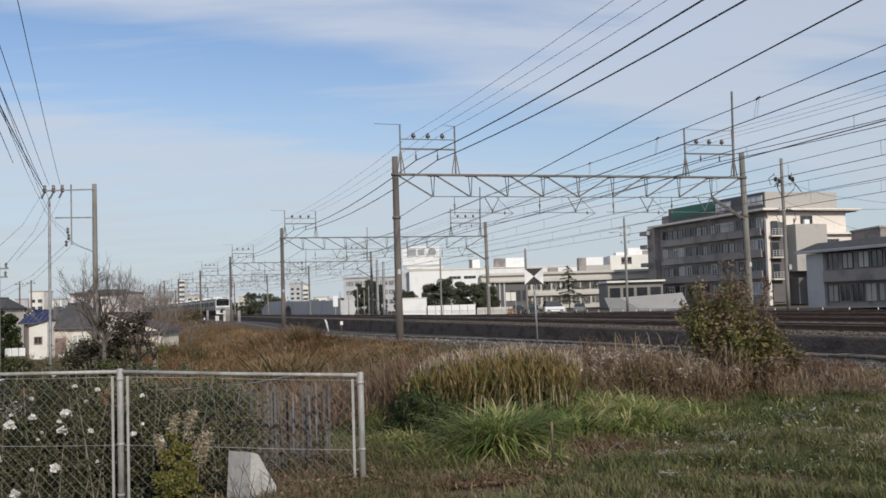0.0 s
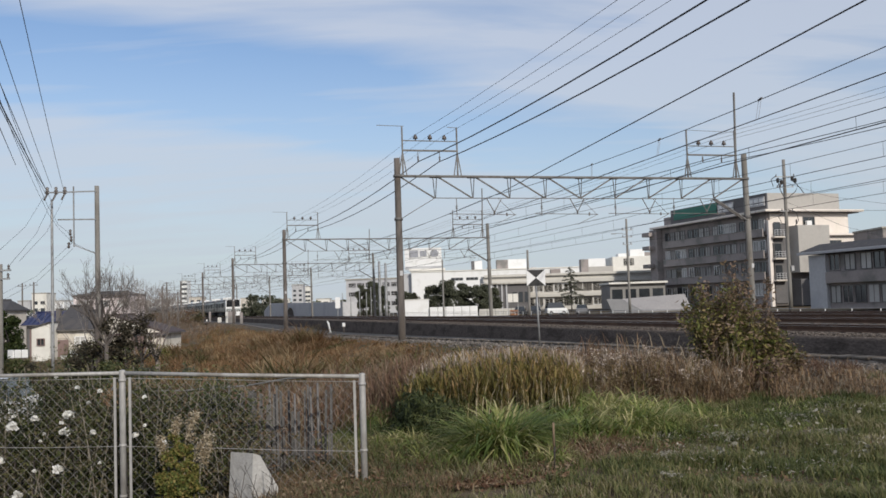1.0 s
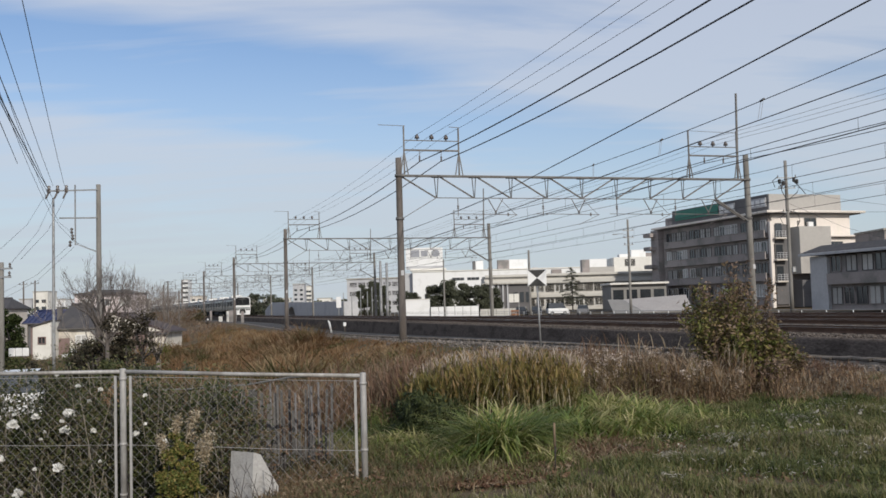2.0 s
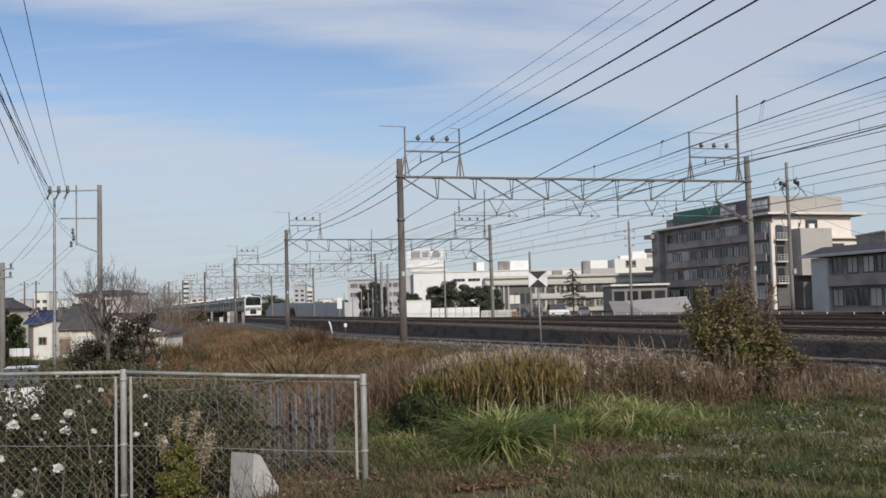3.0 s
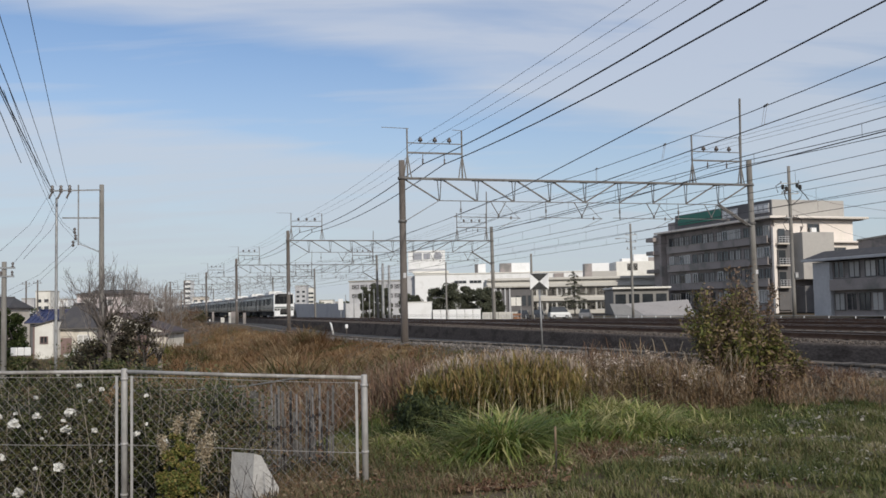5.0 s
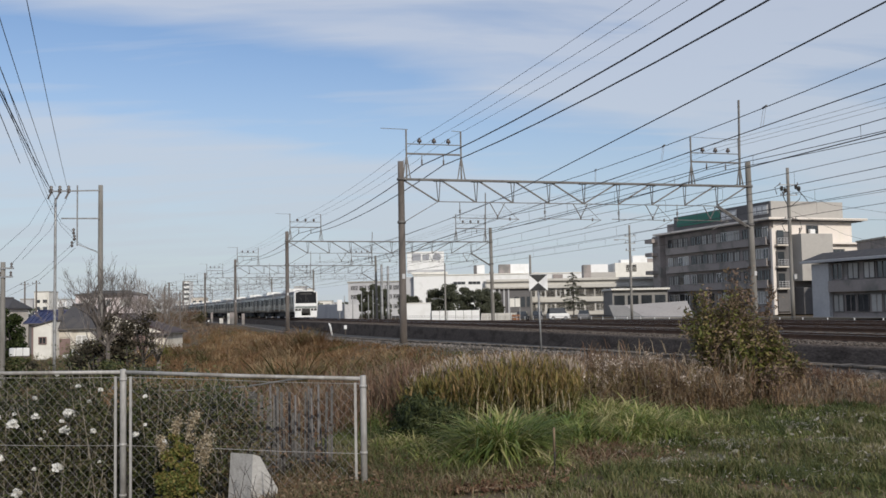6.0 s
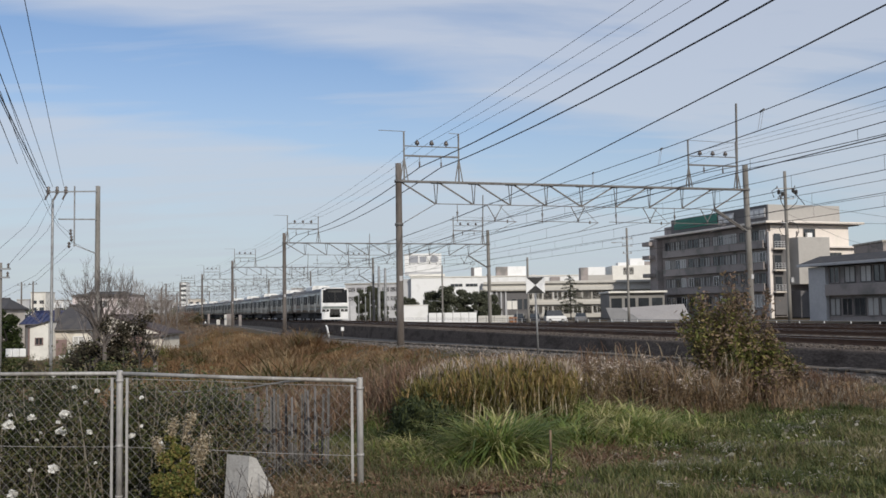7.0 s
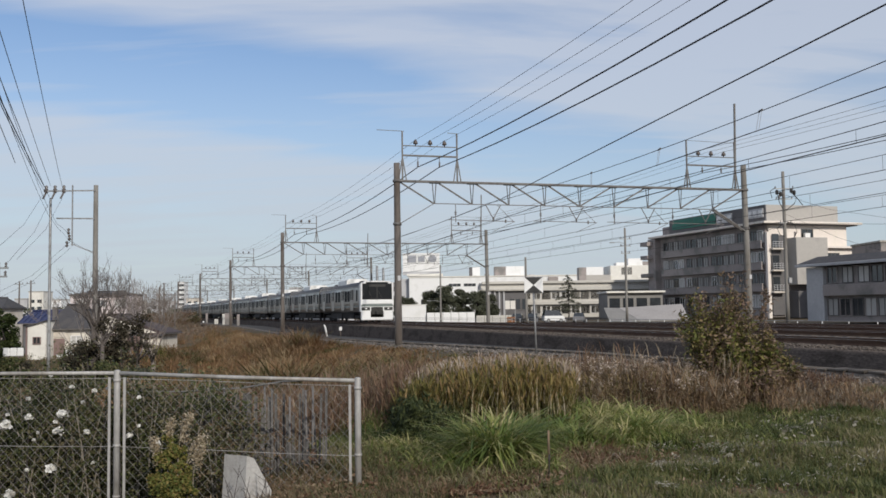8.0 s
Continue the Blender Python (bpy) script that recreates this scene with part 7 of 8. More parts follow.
# brown dead weeds between the lawn and the line
def weeds(n, y0, y1, u0, u1, h0, h1, mat, label, name, dlim=(-14, -0.55), power=1.0, wide=1.0, each=9):
    """Dead weeds in clumps of stems that lean apart, thick and thin over the ground."""
    cx, cy = scatter(rn, n // each, y0, y1, u0, u1, power)
    k = patchy(cx, cy, 0.35, 5.0) + 0.5 * patchy(cx, cy, 1.1, 2.0)
    m = rn.random(len(cx)) < 0.8 + 0.8 * k
    cx, cy, k = cx[m], cy[m], k[m]
    size = np.clip(np.exp(rn.normal(0, 0.28, len(cx))) * (1 + 0.9 * np.clip(k, -0.6, 0.8)), 0.4, 1.45)
    lean_to = rn.uniform(0, 2 * np.pi, len(cx))
    i = np.repeat(np.arange(len(cx)), each)
    x, y = cx[i] + rn.normal(0, 0.03 * wide * each ** 0.5, len(i)), cy[i] + rn.normal(0, 0.03 * wide * each ** 0.5, len(i))
    d = past_edge(x, y)
    m = (d > dlim[0]) & (d < dlim[1])
    x, y, d, i = x[m], y[m], d[m], i[m]
    h = rn.uniform(h0, h1, len(x)) * size[i] * np.clip(np.where(y > 62, (-d - 2.0) / 2.4, np.where(y > 26, (-d - 1.0) / 8.0, (-d - 0.4) / 4.0)), 0.14, 1)
    b = ground_at(x, y)
    hp = Heap()
    hp.add(*blades(rn, b, h, wide * rn.uniform(0.007, 0.014, len(x)), rn.uniform(0.1, 0.8, len(x)), 0.3, lean_to[i] + rn.normal(0, 0.9, len(x))))
    for j in range(4):
        f = rn.uniform(0.3, 0.95, len(x))
        q = b + np.stack([rn.normal(0, 0.04 * wide, len(x)), rn.normal(0, 0.04 * wide, len(x)), h * f], 1)
        hp.add(*blades(rn, q, h * rn.uniform(0.16, 0.42, len(x)), wide * rn.uniform(0.008, 0.02, len(x)), rn.uniform(0.3, 1.3, len(x)), 0.6))
    return hp.make(name, mat, label, "weeds")


weeds(5600, 14.5, 17.2, 0.115, 0.30, 0.42, 0.7, THICKET, "tall tan-brown dead weeds beside the reeds", "dead_weeds", (-8, -0.6))
weeds(8000, 15.2, 19, -0.07, 0.31, 0.4, 0.72, DRY, "dense reddish-brown dead weeds before the line", "dead_weeds", (-8, -1.3))
weeds(2600, 16.0, 20, 0.28, 0.42, 0.1, 0.26, DRY, "low brown dead weeds before the line", "dead_weeds", (-8, -1.2))
weeds(1300, 15.0, 20, 0.40, 0.58, 0.05, 0.16, THICKET, "sparse low weeds on the rubble before the line", "dead_weeds", (-8, -0.6))
weeds(1700, 14.3, 16.2, 0.14, 0.5, 0.1, 0.32, THICKET, "straw-coloured weeds along the lawn's edge", "dead_weeds", (-9, -0.6))
weeds(320, 8.2, 12.5, 0.02, 0.52, 0.03, 0.08, DRY, "dead brown stems in the lawn", "dead_stems", (-30, -0.6))
weeds(11000, 18.5, 34, -0.07, 0.42, 0.22, 0.4, DRY, "reddish-brown dead weeds before the line", "dead_weeds", (-7.5, -1.2))
weeds(9000, 12.5, 30, -0.24, 0.0, 0.3, 0.62, DRY, "reddish-brown dead weeds on the bank", "dead_weeds")
weeds(21000, 26, 62, -0.34, 0.12, 0.25, 0.8, BANK, "orange-brown dry grass on the railway bank", "bank_grass", (-22, -1.9), 0.9, 3.0, 34)
weeds(20000, 55, 130, -0.36, -0.05, 0.3, 0.7, BANK, "orange-brown dry grass on the far bank", "bank_grass", (-19, -1.4), 1.0, 3.2, 16)
weeds(9000, 122, 340, -0.40, -0.15, 0.35, 0.9, DRY, "dark brown weeds along the far bank", "dead_weeds", (-26, -0.6), 1.0, 7.0)
weeds(6000, 40, 90, -0.50, -0.30, 0.15, 0.45, ROUGH, "low brown weeds round the houses", "dead_weeds", (-60, -14), 1.0, 3.0)
weeds(5000, 18, 40, -0.5, -0.2, 0.3, 0.6, DRY, "low dead weeds behind the fence", "dead_weeds", (-40, -8))


# the bank's grass hangs over in shaggy lumps: orange, olive at the foot, some pale standing stems
def shaggy(n, y0, y1, u0, u1, each, length, width, mat, label, name, e0, e1, reach=1.0):
    cx, cy = scatter(rn, n, y0, y1, u0, u1)
    e = past_edge(cx, cy)
    k = patchy(cx, cy, 0.16, 9.0)
    near = np.clip(np.where(cy > 60, (-e - 2.0) / 2.2, (-e - 1.0) / 7.5), 0.14, 1)
    m = (e > e0) & (e < e1) & (rn.random(n) < 0.75 + 1.2 * k)
    cx, cy, k, near = cx[m], cy[m], k[m], near[m]
    i = np.repeat(np.arange(len(cx)), each)
    size = length * near * np.clip(1 + 0.9 * k + rn.normal(0, 0.22, len(cx)), 0.45, 1.7)
    x, y = cx[i] + rn.normal(0, 0.16 * length, len(i)), cy[i] + rn.normal(0, 0.16 * length, len(i))
    hp = Heap()
    hp.add(*arching(rn, ground_at(x, y), size[i] * rn.uniform(0.5, 1.1, len(i)), width * rn.uniform(0.5, 1.2, len(i)), reach * rn.uniform(0.3, 1.2, len(i)), rn.uniform(0.35, 1.0, len(i))))
    hp.make(name, mat, label, "grass")


shaggy(620, 24, 80, -0.33, -0.03, 110, 1.45, 0.04, BANK, "shaggy orange-brown grass lumps on the bank", "bank_tussocks", -13, -2.3)
shaggy(240, 22, 46, -0.25, -0.06, 90, 1.2, 0.04, BANK_OLIVE, "olive grass lumps at the bank's foot", "bank_tussocks", -16, -5.5)
shaggy(150, 19, 33, -0.22, -0.1, 90, 1.1, 0.03, BANK_OLIVE, "olive grass lumps behind the fence", "bank_tussocks", -16, -4.5)
shaggy(70, 34, 56, -0.205, -0.165, 30, 1.6, 0.03, BANK_STRAW, "pale standing straw on the bank", "bank_straw", -9, -2.0, 0.3)

# ---- bushes and trees ----
def grow(bm, rnd, p, way, length, r, depth, tips, spread=0.6, up=0.25, seg=5, shrink=0.72):
    pts, rs = [Vector(p)], [r]
    for k in range(3):
        way = (way + Vector((rnd.gauss(0, 0.12), rnd.gauss(0, 0.12), rnd.gauss(0, 0.06) + up * 0.2))).normalized()
        pts.append(pts[-1] + way * length / 3)
        rs.append(r * (1 - 0.13 * (k + 1)))
    tube(bm, pts, rs, seg, caps=False)
    if depth == 0:
        tips.append(pts[-1])
        return
    for k in range(rnd.choice((2, 3, 3))):
        q = pts[-1] if k < 2 else pts[2]
        w = (way + Vector((rnd.gauss(0, spread), rnd.gauss(0, spread), rnd.gauss(0.1, spread * 0.6)))).normalized()
        grow(bm, rnd, q, w, length * shrink * rnd.uniform(0.75, 1.15), max(rs[-1] * 0.62, 0.0065), depth - 1, tips, spread, up, max(3, seg - 1), shrink)


# bark lightened so that the twigs look lit white by the sun
SUNLIT_BARK = material("sunlit_bark", (0.22, 0.19, 0.17), 0.9, vary=0.25, scale=3, second=(0.17, 0.14, 0.12))


def bare_tree(m, label, seed, stems, length, r, depth, bark=BARK, fork=1.3):
    t = thing("bare_tree", m, label, "tree", "bare trees")
    rnd = random.Random(seed)
    tips = []
    bm = bmesh.new()
    tube(bm, [(0, 0, -0.4), (0.02, 0, fork * 0.35), (0.0, 0, fork)], [r * 1.35, r * 1.1, r], 10, caps=False)
    part("trunk", bm, bark, t)
    for k in range(stems):
        a = 2 * math.pi * k / stems + rnd.uniform(-0.4, 0.4)
        bm = bmesh.new()
        grow(bm, rnd, (0, 0, fork - 0.15 + 0.12 * (k % 3)), Vector((math.cos(a) * 0.75, math.sin(a) * 0.75, rnd.uniform(0.55, 1.1))).normalized(), length, r * 0.62, depth, tips, 0.5, 0.55, shrink=0.73)
        part("limb", bm, bark, t, "leafless twigs on a limb")
    return t, tips


GREY_BARK = material("grey_bark", (0.105, 0.09, 0.083), 0.95, vary=0.3, scale=6, second=(0.15, 0.13, 0.118), bump=0.6, bump_scale=30)
bare_tree(pose(-15.6, 43, -2.2), "leafless garden tree with many upright twigs", 5, 7, 1.2, 0.15, 4, GREY_BARK, 2.5)
bare_tree(pose(-15.0, 42.3, -2.2), "leafless garden tree with many upright twigs", 31, 6, 1.2, 0.085, 4, GREY_BARK, 1.9)
bare_tree(pose(-14.3, 45.0, -2.4), "leafless garden tree with many upright twigs", 9, 6, 1.35, 0.085, 5, SUNLIT_BARK)
bare_tree(pose(-13.45, 44.5, -2.4), "slender leafless garden tree, sunlight on its twigs put into pale bark", 14, 5, 1.3, 0.07, 5, SUNLIT_BARK)
bare_tree(pose(-16.9, 46, -2.5), "slender leafless garden tree, sunlight on its twigs put into pale bark", 23, 5, 1.3, 0.07, 5, SUNLIT_BARK)


def leafy_tree(m, label, seed, w, h, mat, leaf, n, trunk=0.15, name="tree", low=0.12, clumps=16, group=""):
    t = thing(name, m, label, "tree" if trunk > 0.07 else "bush", group)
    rnd = np.random.default_rng(seed)
    bm = bmesh.new()
    tube(bm, [(0, 0, -0.4), (0.03 * w, 0, h * 0.3), (0, 0.02 * w, h * 0.75)], [trunk, trunk * 0.8, trunk * 0.25], 8)
    part("trunk", bm, BARK, t)
    for k in range(6 if trunk > 0.09 else 0):
        a = rnd.uniform(0, 6.28)
        z = h * rnd.uniform(0.2, 0.55)
        bm = bmesh.new()
        tube(bm, [(0, 0, z), (math.cos(a) * w * 0.2, math.sin(a) * w * 0.2, z + 0.14 * h), (math.cos(a) * w * 0.4, math.sin(a) * w * 0.4, z + 0.3 * h)], [trunk * 0.5, trunk * 0.35, trunk * 0.1], 5)
        part("limb", bm, BARK, t)
    hp = Heap()
    for k in range(clumps):
        a, f = rnd.uniform(0, 6.28), rnd.uniform(0, 1)
        z = h * (low + (0.92 - low) * f)
        rad = w * 0.5 * math.sqrt(max(0.06, 1 - (abs(f - 0.42) / 0.66) ** 2)) * rnd.uniform(0.25, 0.8)
        c = np.array([math.cos(a) * rad, math.sin(a) * rad, z])
        s = w * rnd.uniform(0.12, 0.24)
        q = rnd.normal(0, 1, (n // clumps, 3))
        q = q / np.linalg.norm(q, axis=1)[:, None] * (rnd.random((len(q), 1)) ** 0.45) * s * np.array([1, 1, 0.8])
        hp.leaves(rnd, c + q, leaf, 0.7, 0.6)
    hp.make("crown", mat, "", "", t)
    return t


# the big shrub before the line
def shrub():
    t = thing("shrub", pose(4.84, 16, -0.78), "tall green and bronze leafy shrub among dead weeds", "bush")
    rnd = random.Random(3)
    r2 = np.random.default_rng(3)
    hp, hq = Heap(), Heap()
    for k in range(92):
        a = rnd.uniform(0, 6.28)
        low = k >= 66
        s = rnd.uniform(0.05, 0.7) if not low else rnd.uniform(0.4, 1.0)
        if low:
            # arching shoots that lean out low, most of them away from the lawn's corner
            a = rnd.gauss(-0.2, 0.6)
            top = Vector((math.cos(a) * s * 1.02, math.sin(a) * s, rnd.uniform(0.4, 1.2) * (1.25 - 0.5 * s)))
        else:
            top = Vector((math.cos(a) * s * 1.12 - 0.2, math.sin(a) * s, rnd.uniform(1.15, 1.95) * (1.06 - 0.16 * s * s)))
            if k % 16 == 0:
                # a few bare-looking shoots rise well above the rest
                top = Vector((rnd.uniform(-0.62, 0.3), rnd.uniform(-0.2, 0.2), rnd.uniform(2.15, 2.42)))
        base = Vector((math.cos(a) * 0.16, math.sin(a) * 0.16, -0.1))
        midp = base.lerp(top, 0.5) + Vector((math.cos(a) * 0.08, math.sin(a) * 0.08, 0.1 if not low else 0.35))
        bm = bmesh.new()
        tube(bm, [base, midp, top], [0.010, 0.007, 0.003], 5)
        part("stem", bm, BARK, t)
        n = int(250 * rnd.uniform(0.5, 1.3))
        f = r2.random(n) ** 0.7
        p = np.array(base)[None] * ((1 - f) ** 2)[:, None] + 2 * np.array(midp)[None] * ((1 - f) * f)[:, None] + np.array(top)[None] * (f ** 2)[:, None]
        p = p + r2.normal(0, 1, (n, 3)) * (0.045 + 0.10 * (1 - f))[:, None]
        p = p[p[:, 2] > 0.08]
        bronze = (p[:, 2] + 0.45 * p[:, 0] + r2.normal(0, 0.28, len(p)) > 1.5) | (p[:, 2] - 0.5 * p[:, 0] + r2.normal(0, 0.3, len(p)) < 0.42)
        if k % 16 == 0 and not low:
            p, bronze = p[::3], bronze[::3]
        hp.leaves(r2, p[~bronze], 0.078, 0.7, 0.42)
        hq.leaves(r2, p[bronze], 0.075, 0.7, 0.42)
    hp.make("foliage", BUSH_LEAF, "small olive leaves", "", t)
    hq.make("crown", BRONZE_LEAF, "bronze and tan turning leaves", "", t)


shrub()
for k, (x, y, w_, h_) in enumerate(((5.9, 16.3, 1.1, 0.5), (6.7, 16.7, 1.0, 0.36), (3.7, 16.3, 1.3, 0.62), (3.1, 16.6, 1.1, 0.55))):
    leafy_tree(pose(x, y, -0.75), "low orange-brown thicket beside the shrub", 21 + k, w_, h_, THICKET, 0.05, 1300, 0.015, "thicket", 0.05, 20, "brown thickets")


# roses behind the fence
CANE = material("dry_cane", (0.26, 0.23, 0.19), 0.9, vary=0.2, scale=6, second=(0.17, 0.14, 0.10))
def rose(p, r):
    q = Heap()
    pts = []
    for k in range(26):
        a, e = k * 2.4, math.acos(1 - 1.5 * (k + 0.5) / 26)
        pts.append((math.cos(a) * math.sin(e), math.sin(a) * math.sin(e), math.cos(e)))
    pts = np.array(pts) * r * 0.7
    q.leaves(rn, np.array(p) + pts, r * 1.05, 1.0, 0.95)
    return q


FLOWERS = ((-3.75, -0.06, 0.056), (-3.79, -0.22, 0.050), (-4.31, -0.15, 0.056), (-4.08, -0.08, 0.041), (-3.51, -0.23, 0.032), (-3.10, -0.27, 0.037), (-2.82, -0.35, 0.034), (-3.86, -0.58, 0.050), (-4.26, -0.82, 0.052), (-3.00, 0.10, 0.022), (-4.09, 0.10, 0.026), (-3.87, 0.32, 0.022), (-3.30, 0.19, 0.026), (-3.44, 0.17, 0.024), (-3.55, 0.06, 0.022), (-3.66, 0.21, 0.024), (-4.03, -0.30, 0.019), (-3.99, -0.23, 0.017), (-4.29, -0.05, 0.022), (-4.09, -0.59, 0.022), (-3.45, -0.53, 0.017), (-3.00, -0.18, 0.019), (-3.82, -0.13, 0.022), (-4.47, -0.08, 0.048), (-4.43, -0.48, 0.045))
for k in range(6):
    cx, cy = -5.4 + 0.6 * k, 10.0 - 0.01 * k
    t = thing("rose_bush", pose(0, 0, 0), "rose bush with white blossoms behind the fence", "bush", "rose bushes")
    rnd = random.Random(40 + k)
    hp = Heap()
    full = 1.0 if k < 5 else 0.55
    for s in range(int(34 * full)):
        a = rnd.uniform(0, 6.28)
        base = Vector((cx + rnd.gauss(0, 0.18), cy + rnd.gauss(0, 0.15), -1.15))
        top = base + Vector((math.cos(a) * rnd.uniform(0.05, 0.4), math.sin(a) * 0.28, rnd.uniform(0.9, 1.6) * (0.8 + 0.2 * full)))
        midp = base.lerp(top, 0.55) + Vector((0, 0, 0.08))
        bm = bmesh.new()
        tube(bm, [base, midp, top], [0.008, 0.006, 0.003], 4)
        part("stem", bm, CANE if s % 3 else BARK, t)
        n = 130
        f = rn.random(n)
        p = np.array(base)[None] * ((1 - f) ** 2)[:, None] + 2 * np.array(midp)[None] * ((1 - f) * f)[:, None] + np.array(top)[None] * (f ** 2)[:, None]
        hp.leaves(rn, p + rn.normal(0, 0.07, (n, 3)), 0.046, 0.6, 0.55)
        # leaflets sit close together on short side shoots
        m = 22
        g = rn.random(m)
        c0 = np.array(base)[None] * ((1 - g) ** 2)[:, None] + 2 * np.array(midp)[None] * ((1 - g) * g)[:, None] + np.array(top)[None] * (g ** 2)[:, None]
        c0 = np.repeat(c0 + rn.normal(0, 0.12, (m, 3)), 8, 0)
        hp.leaves(rn, c0 + rn.normal(0, 0.026, c0.shape), 0.032, 0.5, 0.55)
    hp.make("foliage", ROSE_LEAF, "dark green rose leaves", "", t)
    for x, z, r_ in FLOWERS:
        if (cx - 0.3 <= x < cx + 0.3) or (k == 5 and x >= cx + 0.3) or (k == 0 and x < cx):
            rose((x, 9.5, z), r_).make("blossom", PETAL, "white double rose", "", t)
for k in range(8):
    leafy_tree(pose(-6.4 + 0.52 * k, 10.75 + 0.1 * (k % 3), -1.15), "dark garden shrub behind the roses", 250 + k, 0.85, rn.uniform(1.2, 1.42), DARK_LEAF, 0.055, 1500, 0.02, "garden_shrub", 0.1, 24, "shrubs behind the roses")
# yellow-green weed against the fence, dry vines on the old fence
for x, y, h_, w_ in ((-2.52, 8.85, 0.88, 0.2), (-2.42, 8.92, 0.74, 0.22), (-2.6, 8.92, 0.68, 0.22), (-2.5, 8.8, 0.58, 0.3), (-2.36, 8.86, 0.46, 0.22), (-2.64, 8.82, 0.46, 0.22)):
    leafy_tree(pose(x, y, -0.98), "bushy yellow-green weed before the fence", int(100 * h_), w_, h_, YELLOW_LEAF, 0.032, 2300, 0.01, "weed_bush", 0.05, 26)
for k, (x, top, way) in enumerate(((-2.56, -0.02, 0.05), (-2.47, 0.0, 0.12), (-2.4, -0.18, 0.16), (-2.62, -0.2, -0.04), (-2.33, -0.28, 0.1))):
    sd = thing("dry_weed", pose(x, 8.9, -0.98), "dry tan seed head on a tall weed", "weed")
    bm = bmesh.new()
    pts = [(0, 0, 0), (0.02, 0, (top + 0.98) * 0.6), (way * 0.4, 0, top + 0.86), (way * 1.2, -0.03, top + 0.96)]
    tube(bm, pts, [0.006, 0.005, 0.004, 0.002], 5)
    part("stalk", bm, CANE, sd)
    hp = Heap()
    f = rn.random((330, 1))
    q = np.array(pts[2]) * (1 - f) + np.array(pts[3]) * f - np.array([0, 0, 0.16]) * (1 - f) * rn.random((330, 1))
    hp.leaves(rn, q + rn.normal(0, 0.022, q.shape), 0.027, 0.9, 0.45)
    hp.make("seed_head", TAN_HEAD, "fluffy tan seed head", "", sd)["kind"] = "stuff"
for k in range(7):
    leafy_tree(pose(-1.95 - 0.28 * k, 10.75 + 0.16 * k, -1.0), "tangle of vines on the old fence", 60 + k, 0.8, rn.uniform(0.75, 1.05), ROUGH if k % 2 else DRY, 0.04, 620, 0.01, "vine", 0.05, 20, "vines")
for k in range(3):
    leafy_tree(pose(-2.05 - 0.28 * k, 9.75, -1.0), "dry twigs behind the fence", 160 + k, 0.6, rn.uniform(0.7, 1.0), ROUGH, 0.035, 620, 0.01, "vine", 0.05, 16, "vines")

for k in range(4):
    leafy_tree(pose(-1.32 - 0.2 * k, 9.85 + 0.02 * k, -1.0), "dry vine over old grey boards", 260 + k, 0.42, rn.uniform(0.55, 1.1), ROUGH if k % 2 else DRY, 0.035, 200, 0.008, "vine", 0.05, 10, "vines")

# hedge and shrubs by the houses
for k, (x, y, w_, h_) in enumerate(((-21.15, 47, 1.1, 4.2), (-21.8, 47.3, 1.2, 4.4), (-22.5, 48, 1.3, 4.3), (-21.5, 47.8, 1.3, 3.3), (-23.4, 49, 1.5, 3.8))):
    leafy_tree(pose(x, y, -2.85), "dark evergreen garden tree by the houses", 80 + k, w_, h_, HEDGE, 0.13, 5200, 0.1, "evergreen_tree", 0.02, 44, "garden evergreens")
for k, (x, y, w_, h_, mt) in enumerate(((-20.6, 45.4, 1.4, 2.0, ROSE_LEAF), (-20.1, 45.3, 1.2, 1.9, ROSE_LEAF), (-19.4, 44.6, 1.5, 1.6, DARK_BROWN), (-16.5, 43.6, 1.9, 2.3, DARK_BROWN), (-15.7, 42.4, 1.9, 2.7, DARK_BROWN), (-17.3, 44.4, 1.4, 1.9, ROSE_LEAF), (-15.0, 44.2, 1.6, 3.0, BRONZE_LEAF), (-14.8, 43, 2.0, 4.1, DARK_BROWN), (-13.9, 43.5, 1.9, 3.9, DARK_BROWN), (-14.3, 42.6, 1.5, 4.0, DARK_BROWN), (-15.6, 44, 1.7, 2.7, DARK_BROWN), (-14.4, 41, 2.0, 1.8, ROSE_LEAF), (-13.0, 41.5, 1.8, 1.5, HAZY_EVERGREEN), (-16.6, 43, 1.8, 1.3, DARK_BROWN), (-11.6, 42, 1.7, 1.5, HAZY_EVERGREEN), (-17.9, 44, 1.8, 0.9, DARK_BROWN), (-19.4, 50, 2.4, 1.2, HAZY_EVERGREEN), (-24.0, 70, 3.0, 1.7, HAZY_EVERGREEN), (-21.5, 72, 2.2, 1.6, BUSH_LEAF), (-30.5, 80, 3.2, 1.4, ROSE_LEAF))):
    leafy_tree(pose(x, y, -2.75), "garden shrub below the bank", 90 + k, w_, h_, mt, 0.13, 1800, 0.05, "garden_shrub", 0.05, 22, "garden shrubs")
for k, (x, y, w_, h_) in enumerate(((-7.4, 43, 2.2, 0.9), (-5.6, 44, 2.0, 0.8), (-4.2, 42, 2.2, 0.7), (-9.0, 45, 1.8, 0.9), (-2.4, 40, 1.6, 0.6))):
    leafy_tree(pose(x, y, float(ground_z(x, y)) - 0.05), "olive scrub at the bank's foot", 230 + k, w_, h_, LOW_LEAF, 0.12, 900, 0.03, "bank_scrub", 0.05, 16, "bank scrub")
# scrub along the line's edge further on
for k in range(13):
    y = 186 + 10.5 * k
    p = on_line(y, -1.4 - 0.5 * (k % 3))
    leafy_tree(Matrix.Translation((p.x, p.y, -0.95)), "dry brown scrub beside the line", 170 + k, 4.5, 2.2 + 0.7 * ((k * 7) % 4) / 3, DRY if k % 3 else ROUGH, 0.3, 700, 0.05, "scrub_bush", 0.02, 16, "trackside scrub")
